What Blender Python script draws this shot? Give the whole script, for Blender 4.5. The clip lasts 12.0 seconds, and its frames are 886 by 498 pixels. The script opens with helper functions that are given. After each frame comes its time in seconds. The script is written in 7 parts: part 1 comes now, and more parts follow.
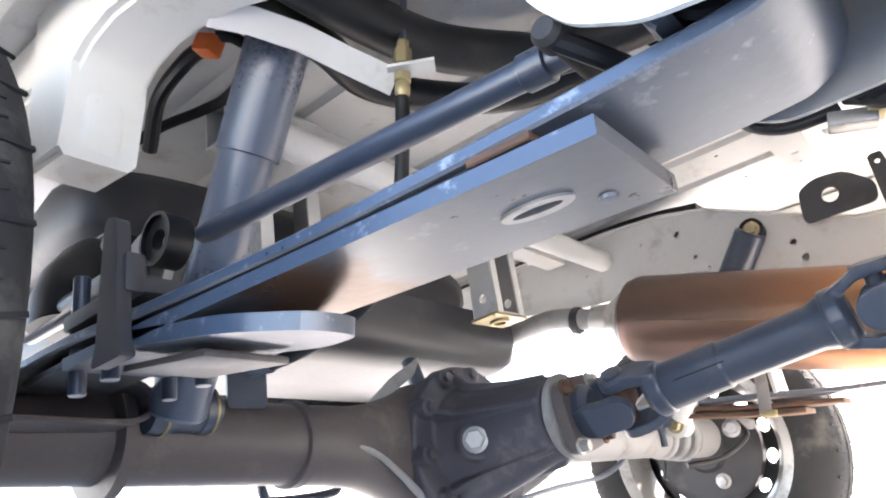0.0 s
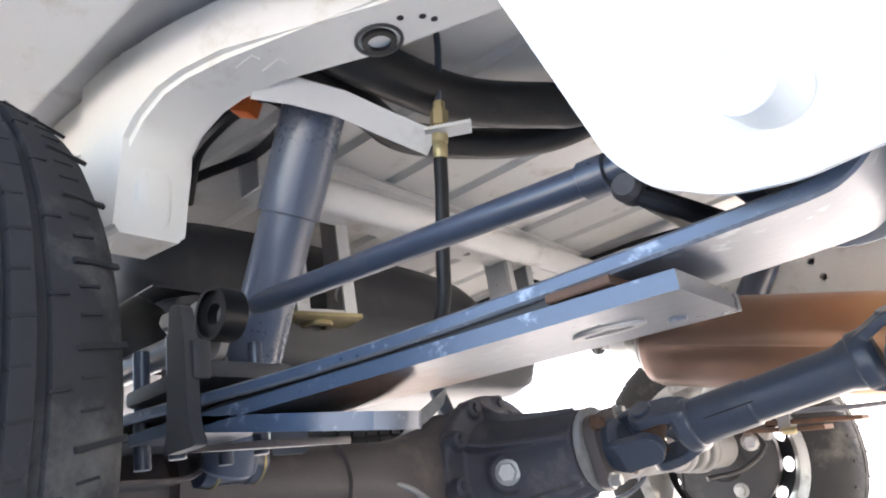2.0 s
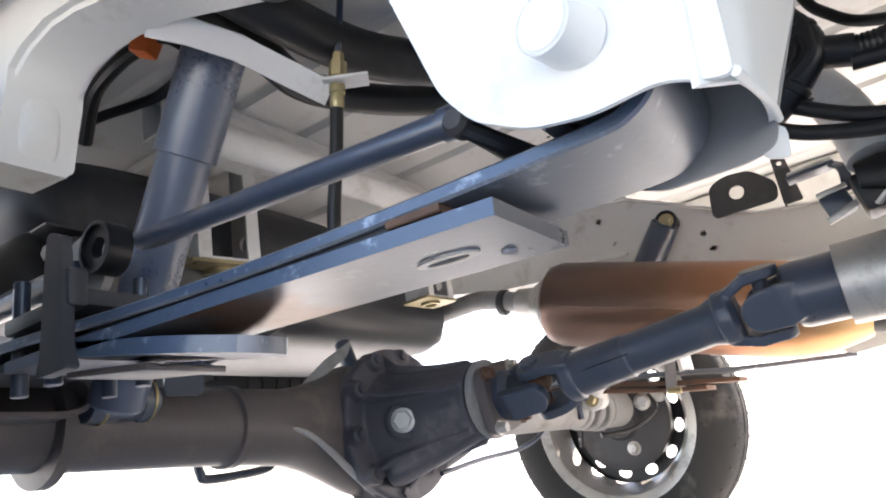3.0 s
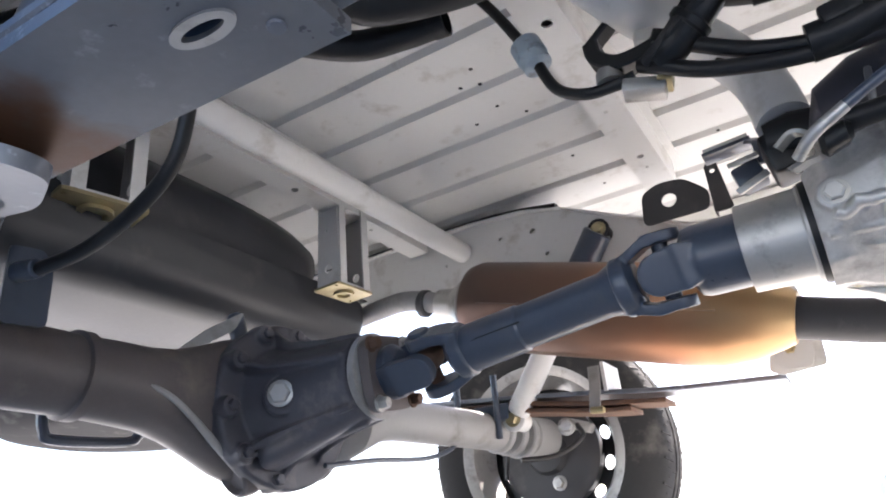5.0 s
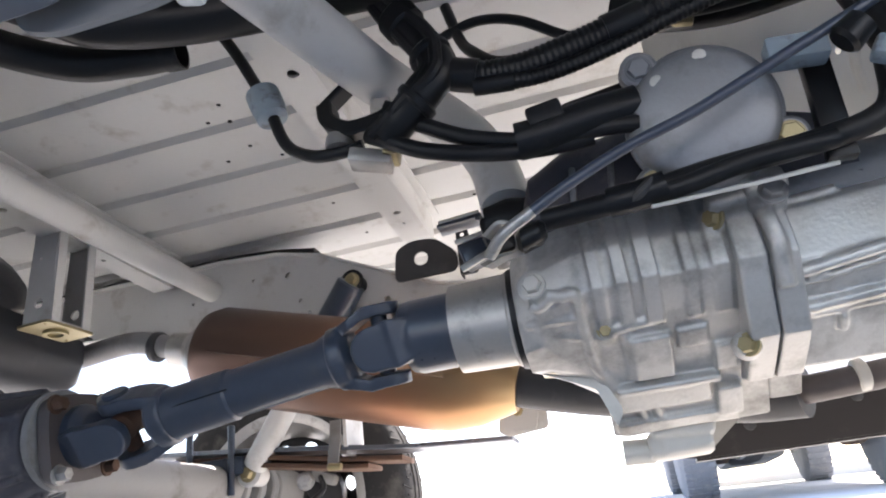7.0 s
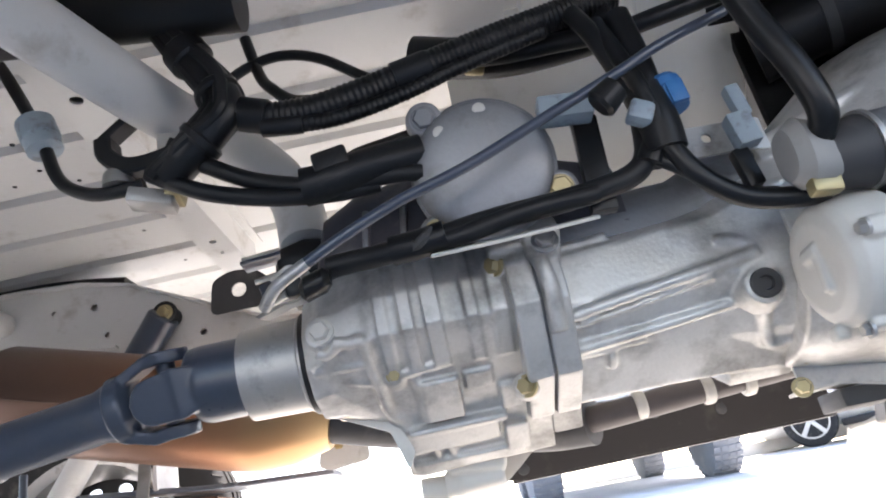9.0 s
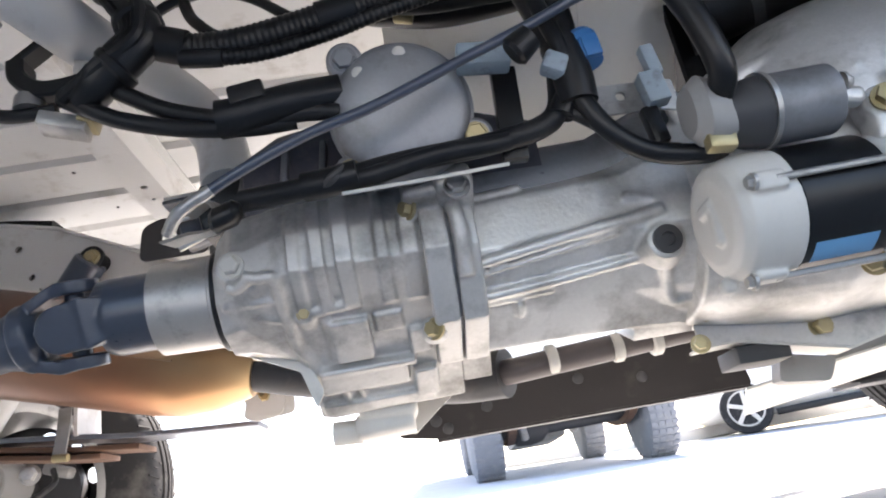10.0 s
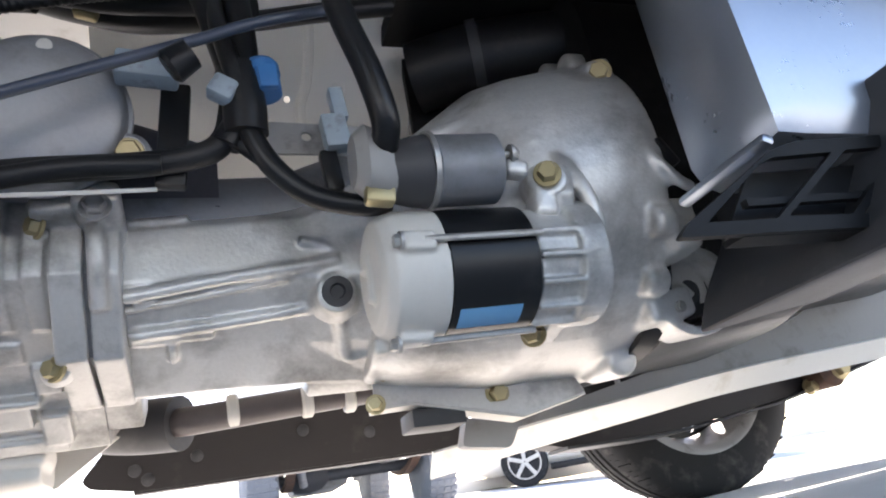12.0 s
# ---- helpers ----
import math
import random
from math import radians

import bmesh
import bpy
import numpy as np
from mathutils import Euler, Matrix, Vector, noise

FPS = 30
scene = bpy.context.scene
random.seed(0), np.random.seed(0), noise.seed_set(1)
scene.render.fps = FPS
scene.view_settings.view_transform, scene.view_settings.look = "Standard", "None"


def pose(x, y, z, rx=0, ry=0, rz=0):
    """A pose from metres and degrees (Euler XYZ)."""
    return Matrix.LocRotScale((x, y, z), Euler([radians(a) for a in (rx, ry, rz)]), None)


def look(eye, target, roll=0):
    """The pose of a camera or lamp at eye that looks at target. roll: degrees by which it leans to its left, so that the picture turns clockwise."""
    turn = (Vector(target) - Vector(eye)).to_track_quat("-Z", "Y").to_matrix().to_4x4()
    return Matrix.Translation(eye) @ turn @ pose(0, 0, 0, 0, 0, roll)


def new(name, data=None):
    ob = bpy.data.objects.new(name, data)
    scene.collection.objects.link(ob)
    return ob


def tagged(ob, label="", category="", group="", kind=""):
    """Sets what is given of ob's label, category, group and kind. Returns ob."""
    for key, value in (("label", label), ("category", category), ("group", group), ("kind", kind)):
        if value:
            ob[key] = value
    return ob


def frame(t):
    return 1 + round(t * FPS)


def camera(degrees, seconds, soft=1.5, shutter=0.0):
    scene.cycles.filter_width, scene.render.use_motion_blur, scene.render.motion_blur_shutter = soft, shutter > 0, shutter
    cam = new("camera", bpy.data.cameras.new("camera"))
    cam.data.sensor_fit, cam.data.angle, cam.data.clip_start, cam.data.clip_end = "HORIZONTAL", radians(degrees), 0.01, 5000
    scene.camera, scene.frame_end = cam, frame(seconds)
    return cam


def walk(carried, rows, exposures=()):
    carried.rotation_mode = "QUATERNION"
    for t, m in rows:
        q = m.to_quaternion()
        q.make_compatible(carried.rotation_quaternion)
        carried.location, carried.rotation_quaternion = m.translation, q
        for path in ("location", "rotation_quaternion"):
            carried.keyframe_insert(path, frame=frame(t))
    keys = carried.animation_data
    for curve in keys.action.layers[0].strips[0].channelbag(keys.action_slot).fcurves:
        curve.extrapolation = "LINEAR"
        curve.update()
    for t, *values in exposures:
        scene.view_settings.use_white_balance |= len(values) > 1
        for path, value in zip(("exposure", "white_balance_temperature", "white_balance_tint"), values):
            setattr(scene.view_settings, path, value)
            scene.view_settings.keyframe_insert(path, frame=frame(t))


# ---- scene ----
cam = camera(65.1, 12.0, 2.0)
PATH = [
    (0, (0.512, -0.833, 0.194), (-0.581, 0.67, 0.934), -9.0),
    (0.5, (0.532, -0.841, 0.22), (-0.514, 0.698, 0.952), -6.9),
    (1, (0.538, -0.838, 0.233), (-0.469, 0.793, 0.803), -10.7),
    (1.5, (0.522, -0.863, 0.249), (-0.436, 0.764, 0.909), -11.8),
    (2, (0.516, -0.883, 0.256), (-0.59, 0.628, 0.959), -10.1),
    (2.5, (0.546, -0.878, 0.239), (-0.501, 0.721, 0.826), -10.5),
    (3, (0.56, -0.872, 0.219), (-0.434, 0.757, 0.82), -9.4),
    (3.2, (0.565, -0.864, 0.192), (-0.461, 0.732, 0.823), -7.2),
    (4.8, (0.578, -0.734, 0.096), (-0.338, 0.862, 0.878), -5.1),
    (5, (0.583, -0.73, 0.098), (-0.316, 0.871, 0.891), -5.4),
    (5.5, (0.611, -0.701, 0.111), (-0.132, 0.978, 0.903), -6.7),
    (6, (0.625, -0.688, 0.112), (0.038, 1.055, 0.899), -7.0),
    (6.5, (0.649, -0.681, 0.119), (0.225, 1.12, 0.879), -7.8),
    (7, (0.657, -0.682, 0.142), (0.288, 1.116, 0.937), -7.6),
    (7.5, (0.699, -0.667, 0.157), (0.519, 1.158, 0.956), -8.2),
    (7.7, (0.704, -0.666, 0.161), (0.566, 1.163, 0.958), -8.6),
    (9.3, (0.726, -0.679, 0.16), (0.771, 1.179, 0.9), -12.2),
    (9.5, (0.728, -0.678, 0.14), (0.785, 1.188, 0.858), -11.6),
    (10, (0.757, -0.673, 0.121), (0.883, 1.201, 0.809), -10.7),
    (10.5, (0.806, -0.67, 0.118), (1.032, 1.197, 0.798), -10.7),
    (11, (0.839, -0.666, 0.112), (1.175, 1.183, 0.796), -10.0),
    (11.5, (0.872, -0.659, 0.108), (1.374, 1.142, 0.818), -9.4),
    (12, (0.888, -0.651, 0.117), (1.532, 1.103, 0.828), -10.2),
]
walk(cam, [(t, look(eye, target, roll)) for t, eye, target, roll in PATH], [(0, 3.18, 7350, 18), (1.5, 2.62, 7500, 18), (2, 2.86, 7500, 18), (2.5, 2.62, 7500, 18), (3, 2.5, 7500, 18), (5, 2.3, 6950, 18), (6, 2.24, 7000, 18), (7, 2.02, 7050, 18), (7.7, 2.06, 7080, 18), (9.5, 2.32, 7150, 18), (10.2, 2.15, 7160, 18), (12, 2.1, 7200, 18)])

# ---- light ----
world = bpy.data.worlds.new("sky")
scene.world = world
world.use_nodes = True
wn = world.node_tree.nodes
sky = wn.new("ShaderNodeTexSky")
sky.sky_type, sky.sun_disc = "NISHITA", False
SUN_EL, SUN_AZ = 42.0, 18.0          # height, and compass turn from +y towards +x
sky.sun_elevation, sky.sun_rotation = radians(SUN_EL), radians(SUN_AZ)
sky.ozone_density, sky.dust_density = 2.0, 1.0
wn["Background"].inputs["Strength"].default_value = 0.15
world.node_tree.links.new(sky.outputs["Color"], wn["Background"].inputs["Color"])
sun = new("sun", bpy.data.lights.new("sun", "SUN"))
sun.data.energy, sun.data.angle, sun.data.color = 5.0, radians(0.5), (1.0, 0.975, 0.94)
sd = Vector((math.sin(radians(SUN_AZ)) * math.cos(radians(SUN_EL)), math.cos(radians(SUN_AZ)) * math.cos(radians(SUN_EL)), math.sin(radians(SUN_EL))))
sun.matrix_world = look(sd * 20, (0, 0, 0))


# ---- materials ----
def surf(name, col, rough=0.5, metal=0.0, var=0.2, scale=9.0, grain=160.0, bump=0.15, dirt=None, amount=0.0, dirt_scale=14.0, spec=0.5):
    """A surface with broad and fine variation, fine relief and, if given, dirt in uneven patches."""
    m = bpy.data.materials.new(name)
    m.use_nodes = True
    n, l = m.node_tree.nodes, m.node_tree.links
    b = n["Principled BSDF"]
    b.inputs["Metallic"].default_value = metal
    b.inputs["Specular IOR Level"].default_value = spec
    tc = n.new("ShaderNodeTexCoord")
    big, fine = n.new("ShaderNodeTexNoise"), n.new("ShaderNodeTexNoise")
    big.inputs["Scale"].default_value, big.inputs["Detail"].default_value = scale, 5.0
    fine.inputs["Scale"].default_value, fine.inputs["Detail"].default_value = grain, 3.0
    l.new(tc.outputs["Object"], big.inputs["Vector"])
    l.new(tc.outputs["Object"], fine.inputs["Vector"])
    mix = n.new("ShaderNodeMix")
    mix.data_type = "RGBA"
    mix.inputs["A"].default_value = (*[c * (1 - var) for c in col], 1)
    mix.inputs["B"].default_value = (*[min(c * (1 + var), 1) for c in col], 1)
    add = n.new("ShaderNodeMath")
    add.operation = "MULTIPLY_ADD"
    add.inputs[1].default_value, add.inputs[2].default_value = 0.35, 0.0
    l.new(fine.outputs["Fac"], add.inputs[0])
    add2 = n.new("ShaderNodeMath")
    add2.operation = "MULTIPLY_ADD"
    add2.inputs[1].default_value = 0.65
    l.new(big.outputs["Fac"], add2.inputs[0])
    l.new(add.outputs[0], add2.inputs[2])
    l.new(add2.outputs[0], mix.inputs["Factor"])
    out = mix.outputs["Result"]
    if dirt:
        dn = n.new("ShaderNodeTexNoise")
        dn.inputs["Scale"].default_value, dn.inputs["Detail"].default_value, dn.inputs["Roughness"].default_value = dirt_scale, 8.0, 0.65
        l.new(tc.outputs["Object"], dn.inputs["Vector"])
        ramp = n.new("ShaderNodeMapRange")
        ramp.inputs["From Min"].default_value, ramp.inputs["From Max"].default_value = 0.62 - 0.4 * amount, 0.82 - 0.4 * amount
        l.new(dn.outputs["Fac"], ramp.inputs["Value"])
        m2 = n.new("ShaderNodeMix")
        m2.data_type = "RGBA"
        m2.inputs["B"].default_value = (*dirt, 1)
        l.new(ramp.outputs["Result"], m2.inputs["Factor"])
        l.new(out, m2.inputs["A"])
        out = m2.outputs["Result"]
    l.new(out, b.inputs["Base Color"])
    rr = n.new("ShaderNodeMapRange")
    rr.inputs["To Min"].default_value, rr.inputs["To Max"].default_value = max(rough - 0.12, 0.03), min(rough + 0.14, 1)
    l.new(add2.outputs[0], rr.inputs["Value"])
    l.new(rr.outputs["Result"], b.inputs["Roughness"])
    if bump:
        bp = n.new("ShaderNodeBump")
        bp.inputs["Strength"].default_value, bp.inputs["Distance"].default_value = bump, 0.001
        l.new(add2.outputs[0], bp.inputs["Height"])
        l.new(bp.outputs["Normal"], b.inputs["Normal"])
    return m


def heat_tinted(name):
    """Steel coloured by heat: brown, copper, straw and pale bands that wander along and round the can."""
    m = surf(name, (0.4, 0.3, 0.2), 0.38, 0.85, 0.15, 9, 220, 0.08)
    n, l = m.node_tree.nodes, m.node_tree.links
    b = n["Principled BSDF"]
    tc = n.new("ShaderNodeTexCoord")
    sep = n.new("ShaderNodeSeparateXYZ")
    l.new(tc.outputs["Object"], sep.inputs[0])
    wob = n.new("ShaderNodeTexNoise")
    wob.inputs["Scale"].default_value, wob.inputs["Detail"].default_value = 7.0, 4.0
    l.new(tc.outputs["Object"], wob.inputs["Vector"])
    a = n.new("ShaderNodeMath")
    a.operation = "MULTIPLY_ADD"
    a.inputs[1].default_value = 0.16
    l.new(wob.outputs["Fac"], a.inputs[0])
    l.new(sep.outputs["X"], a.inputs[2])
    ramp = n.new("ShaderNodeValToRGB")
    e = ramp.color_ramp.elements
    e[0].position, e[0].color = 0.0, (0.14, 0.095, 0.08, 1)
    e[1].position, e[1].color = 1.0, (0.36, 0.31, 0.27, 1)
    for p, c in ((0.3, (0.2, 0.115, 0.08, 1)), (0.5, (0.36, 0.17, 0.095, 1)), (0.68, (0.45, 0.27, 0.14, 1)), (0.82, (0.5, 0.36, 0.2, 1)), (0.93, (0.42, 0.33, 0.23, 1))):
        k = e.new(p)
        k.color = c
    mr = n.new("ShaderNodeMapRange")
    mr.inputs["From Min"].default_value, mr.inputs["From Max"].default_value = -0.12, 0.46
    l.new(a.outputs[0], mr.inputs["Value"])
    l.new(mr.outputs["Result"], ramp.inputs["Fac"])
    l.new(ramp.outputs["Color"], b.inputs["Base Color"])
    return m


def rust_toned(m, x0, x1, col=(0.22, 0.085, 0.03), axis="X", a0=-9.0, a1=-8.0):
    """Adds a patch of rust that fades out along one axis, with a ragged edge."""
    n, l = m.node_tree.nodes, m.node_tree.links
    b = n["Principled BSDF"]
    old = b.inputs["Base Color"].links[0].from_socket
    tc, sep, no = n.new("ShaderNodeTexCoord"), n.new("ShaderNodeSeparateXYZ"), n.new("ShaderNodeTexNoise")
    l.new(tc.outputs["Object"], sep.inputs[0])
    l.new(tc.outputs["Object"], no.inputs["Vector"])
    no.inputs["Scale"].default_value, no.inputs["Detail"].default_value = 25.0, 6.0
    k = n.new("ShaderNodeMath")
    k.operation = "MULTIPLY_ADD"
    k.inputs[1].default_value = 0.12
    l.new(no.outputs["Fac"], k.inputs[0])
    l.new(sep.outputs[axis], k.inputs[2])
    r = n.new("ShaderNodeMapRange")
    r.inputs["From Min"].default_value, r.inputs["From Max"].default_value = x0, x1
    r.inputs["To Min"].default_value, r.inputs["To Max"].default_value = 0.9, 0.0
    l.new(k.outputs[0], r.inputs["Value"])
    mx = n.new("ShaderNodeMix")
    mx.data_type = "RGBA"
    mx.inputs["B"].default_value = (*col, 1)
    r2, mul = n.new("ShaderNodeMapRange"), n.new("ShaderNodeMath")
    r2.inputs["From Min"].default_value, r2.inputs["From Max"].default_value = a0, a1
    l.new(k.outputs[0], r2.inputs["Value"])
    mul.operation = "MULTIPLY"
    l.new(r.outputs["Result"], mul.inputs[0])
    l.new(r2.outputs["Result"], mul.inputs[1])
    l.new(mul.outputs[0], mx.inputs["Factor"])
    l.new(old, mx.inputs["A"])
    l.new(mx.outputs["Result"], b.inputs["Base Color"])
    return m


CREAM = surf("cream_cab_paint", (0.8, 0.765, 0.68), 0.42, 0, 0.06, 6, 90, 0.05, (0.6, 0.55, 0.45), 0.1)
WHITE = surf("white_body_paint", (0.7, 0.69, 0.65), 0.42, 0, 0.06, 6, 90, 0.05, (0.5, 0.46, 0.38), 0.12)
BEIGE = surf("dusty_underbody_paint", (0.6, 0.594, 0.575), 0.6, 0, 0.07, 5, 140, 0.1, (0.38, 0.35, 0.31), 0.13)
# Black paint whose base colour holds some blue of the reflected sky.
BLACK = surf("black_chassis_paint", (0.034, 0.047, 0.072), 0.3, 0, 0.25, 8, 180, 0.2, (0.06, 0.065, 0.075), 0.1, 18, spec=0.7)
# Worn dark edge paint; the sky's blue reflection is part of its colour.
EDGE = surf("sky_sheen_edge_paint", (0.05, 0.078, 0.122), 0.3, 0.1, 0.3, 22, 140, 0.3, (0.36, 0.42, 0.5), 0.1, 60, spec=0.7)
GLOSS = surf("satin_black_tank_paint", (0.028, 0.03, 0.035), 0.42, 0, 0.2, 6, 200, 0.1, (0.06, 0.058, 0.057), 0.12, spec=0.5)
LEAF = surf("dark_spring_steel", (0.155, 0.168, 0.192), 0.32, 0.45, 0.3, 22, 140, 0.35, (0.42, 0.46, 0.52), 0.06, 55)
AXLE = surf("brown_black_axle_paint", (0.085, 0.07, 0.068), 0.42, 0, 0.3, 7, 150, 0.25, (0.16, 0.13, 0.11), 0.18)
DIFF = surf("dark_violet_cast_paint", (0.06, 0.058, 0.07), 0.45, 0.1, 0.3, 14, 220, 0.5, (0.15, 0.14, 0.14), 0.14)
ALU = surf("cast_aluminium", (0.28, 0.284, 0.294), 0.45, 0.55, 0.25, 14, 260, 0.7, (0.16, 0.155, 0.15), 0.34, 12)
ALU_REAR = surf("stained_cast_aluminium", (0.52, 0.51, 0.492), 0.46, 0.58, 0.26, 16, 260, 1.0, (0.23, 0.223, 0.21), 0.36, 13)
# Cast aluminium lightened in place of the bright light on the clutch housing.
ALU_BRIGHT = surf("lightened_cast_aluminium", (0.62, 0.612, 0.592), 0.44, 0.55, 0.24, 14, 260, 1.0, (0.29, 0.282, 0.265), 0.36, 11)
ALU_PALE = surf("pale_aluminium", (0.56, 0.54, 0.5), 0.55, 0.1, 0.1, 12, 240, 0.3, (0.3, 0.28, 0.25), 0.12)
# Dull aluminium, darkened to hold the shade on the upper gearbox parts.
ALU_DULL = surf("dull_shaded_aluminium", (0.2, 0.205, 0.218), 0.48, 0.35, 0.25, 14, 260, 0.5, (0.11, 0.11, 0.108), 0.3, 16)
LABEL = surf("light_blue_label", (0.12, 0.34, 0.58), 0.4, 0, 0.08, 20, 200, 0.05)
STEEL = surf("zinc_plated_steel", (0.44, 0.43, 0.41), 0.42, 0.8, 0.2, 18, 240, 0.2, (0.2, 0.19, 0.17), 0.2, 25)
GOLD = surf("yellow_passivated_steel", (0.36, 0.3, 0.17), 0.4, 0.7, 0.2, 30, 260, 0.15, (0.2, 0.17, 0.12), 0.12)
RUST = surf("rusty_steel", (0.11, 0.058, 0.036), 0.8, 0.1, 0.45, 30, 200, 0.7, (0.06, 0.04, 0.035), 0.3, 35)
RUBBER = surf("black_rubber", (0.008, 0.0082, 0.0095), 0.42, 0, 0.25, 14, 200, 0.2, (0.028, 0.027, 0.026), 0.08, spec=0.35)
TYRE = surf("tyre_rubber", (0.03, 0.03, 0.031), 0.9, 0, 0.25, 16, 240, 0.25, (0.1, 0.096, 0.09), 0.2, spec=0.15)
# Dusty rubber, paled further to paint in the glare over far tyres.
HAZED = surf("hazed_dusty_tyre_rubber", (0.2, 0.21, 0.23), 0.85, 0, 0.2, 12, 120, 0.3, (0.3, 0.29, 0.28), 0.2)
SLIT = surf("dark_rubber_groove", (0.008, 0.008, 0.009), 0.85, 0, 0.2, 16, 240, 0.1)
PLASTIC = surf("black_plastic", (0.006, 0.0064, 0.0076), 0.36, 0, 0.2, 14, 300, 0.12, (0.025, 0.025, 0.025), 0.08, spec=0.35)
COVER = surf("brown_black_sheet", (0.017, 0.014, 0.014), 0.6, 0, 0.25, 9, 200, 0.2, (0.05, 0.045, 0.04), 0.1)
# Mid grey; on some parts it carries painted shade or light.
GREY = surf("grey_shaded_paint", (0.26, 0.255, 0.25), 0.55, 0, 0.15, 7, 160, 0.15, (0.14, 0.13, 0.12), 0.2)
# Grey damper paint, tinted with the blue it would mirror from the sky.
SHOCK = surf("sky_tinted_grey_damper_paint", (0.08, 0.1, 0.14), 0.28, 0, 0.12, 7, 200, 0.06, spec=0.7)
# Grey steel; part of its blue sky sheen is in the base colour.
BOXP = surf("sky_tinted_satin_steel", (0.32, 0.36, 0.42), 0.3, 0.85, 0.1, 9, 200, 0.06)
TANK = surf("grey_black_tank_paint", (0.036, 0.036, 0.039), 0.55, 0, 0.2, 6, 200, 0.15, (0.08, 0.077, 0.074), 0.12)
BLUE = surf("blue_plastic", (0.03, 0.16, 0.38), 0.4, 0, 0.1, 20, 200, 0.1)
PALE = surf("pale_blue_grey_plastic", (0.27, 0.33, 0.37), 0.55, 0, 0.2, 20, 200, 0.1, (0.14, 0.14, 0.135), 0.25, 60)
ORANGE = surf("orange_plastic", (0.8, 0.16, 0.03), 0.45, 0, 0.1, 20, 200, 0.1)
HELPER = rust_toned(surf("rusting_spring_steel", (0.165, 0.168, 0.178), 0.3, 0.5, 0.25, 20, 140, 0.3, (0.3, 0.31, 0.32), 0.04, 55), 0.1, 0.14, (0.15, 0.065, 0.028), "X", 0.03, 0.06)
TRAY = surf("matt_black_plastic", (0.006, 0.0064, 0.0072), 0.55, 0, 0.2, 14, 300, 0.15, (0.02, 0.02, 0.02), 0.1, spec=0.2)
HEAT = heat_tinted("heat_tinted_steel")
CONCRETE = surf("pale_concrete", (0.61, 0.605, 0.585), 0.85, 0, 0.1, 0.8, 60, 0.4, (0.42, 0.41, 0.39), 0.14, 2.0)


# ---- mesh tools ----
ROOT = {}


def thing(name, label, category, loc=(0, 0, 0), group="", kind=""):
    ob = new(name)
    ob.location = loc
    ob.empty_display_size = 0.05
    ROOT[ob] = Vector(loc)
    return tagged(ob, label, category, group, kind)


def finish(bm, material, name, shift=None, angle=32):
    bmesh.ops.recalc_face_normals(bm, faces=bm.faces)
    me = bpy.data.meshes.new(name)
    if shift is not None:
        bmesh.ops.translate(bm, vec=-shift, verts=bm.verts)
    bm.to_mesh(me)
    bm.free()
    me.materials.append(material)
    for p in me.polygons:
        p.use_smooth = True
    me.set_sharp_from_angle(angle=radians(angle))
    return me


def part(name, bm, material, parent, label="", angle=32):
    """One mesh under a thing or a part; bm is in world coordinates."""
    ob = new(name, finish(bm, material, name, ROOT[parent], angle))
    ob.parent = parent
    ROOT[ob] = ROOT[parent]
    return tagged(ob, label)


def solo(name, bm, material, label, category, kind="", group="", angle=32):
    ob = new(name, finish(bm, material, name, None, angle))
    ROOT[ob] = Vector((0, 0, 0))
    return tagged(ob, label, category, group, kind)


def B():
    return bmesh.new()


def basis(d, up=None):
    d = Vector(d).normalized()
    up = Vector(up) if up is not None else (Vector((0, 0, 1)) if abs(d.z) < 0.9 else Vector((1, 0, 0)))
    a = up.cross(d).normalized()
    return a, d.cross(a).normalized(), d


def lathe(bm, p0, p1, prof, seg=28):
    """Turned body on the line p0 to p1; prof: (metres from p0, radius). A radius of 0 closes it."""
    p0, p1 = Vector(p0), Vector(p1)
    a, b, d = basis(p1 - p0)
    rings = []
    for s, r in prof:
        c = p0 + d * s
        if r <= 0:
            rings.append([bm.verts.new(c)])
        else:
            rings.append([bm.verts.new(c + (a * math.cos(2 * math.pi * i / seg) + b * math.sin(2 * math.pi * i / seg)) * r) for i in range(seg)])
    for u, v in zip(rings, rings[1:]):
        for i in range(seg):
            j = (i + 1) % seg
            if len(u) == 1 and len(v) > 1:
                bm.faces.new((u[0], v[i], v[j]))
            elif len(v) == 1 and len(u) > 1:
                bm.faces.new((u[i], u[j], v[0]))
            elif len(u) > 1:
                bm.faces.new((u[i], u[j], v[j], v[i]))
    for ring, flip in ((rings[0], True), (rings[-1], False)):
        if len(ring) > 1:
            bm.faces.new(ring[::-1] if flip else ring)
    return bm


def rod(bm, p0, p1, r, seg=20, edge=0.0):
    L = (Vector(p1) - Vector(p0)).length
    e = edge or min(r * 0.12, 0.003)
    return lathe(bm, p0, p1, [(0, r - e), (e, r), (L - e, r), (L, r - e)], seg)


def pipe(bm, p0, p1, r, wall, seg=24):
    """A hollow tube, open at both ends."""
    L = (Vector(p1) - Vector(p0)).length
    p0, p1 = Vector(p0), Vector(p1)
    a, b, d = basis(p1 - p0)
    rr = [(0, r - wall), (0, r), (L, r), (L, r - wall)]
    rings = [[bm.verts.new(p0 + d * s + (a * math.cos(2 * math.pi * i / seg) + b * math.sin(2 * math.pi * i / seg)) * q) for i in range(seg)] for s, q in rr]
    for k in range(4):
        u, v = rings[k], rings[(k + 1) % 4]
        for i in range(seg):
            j = (i + 1) % seg
            bm.faces.new((u[i], u[j], v[j], v[i]))
    return bm


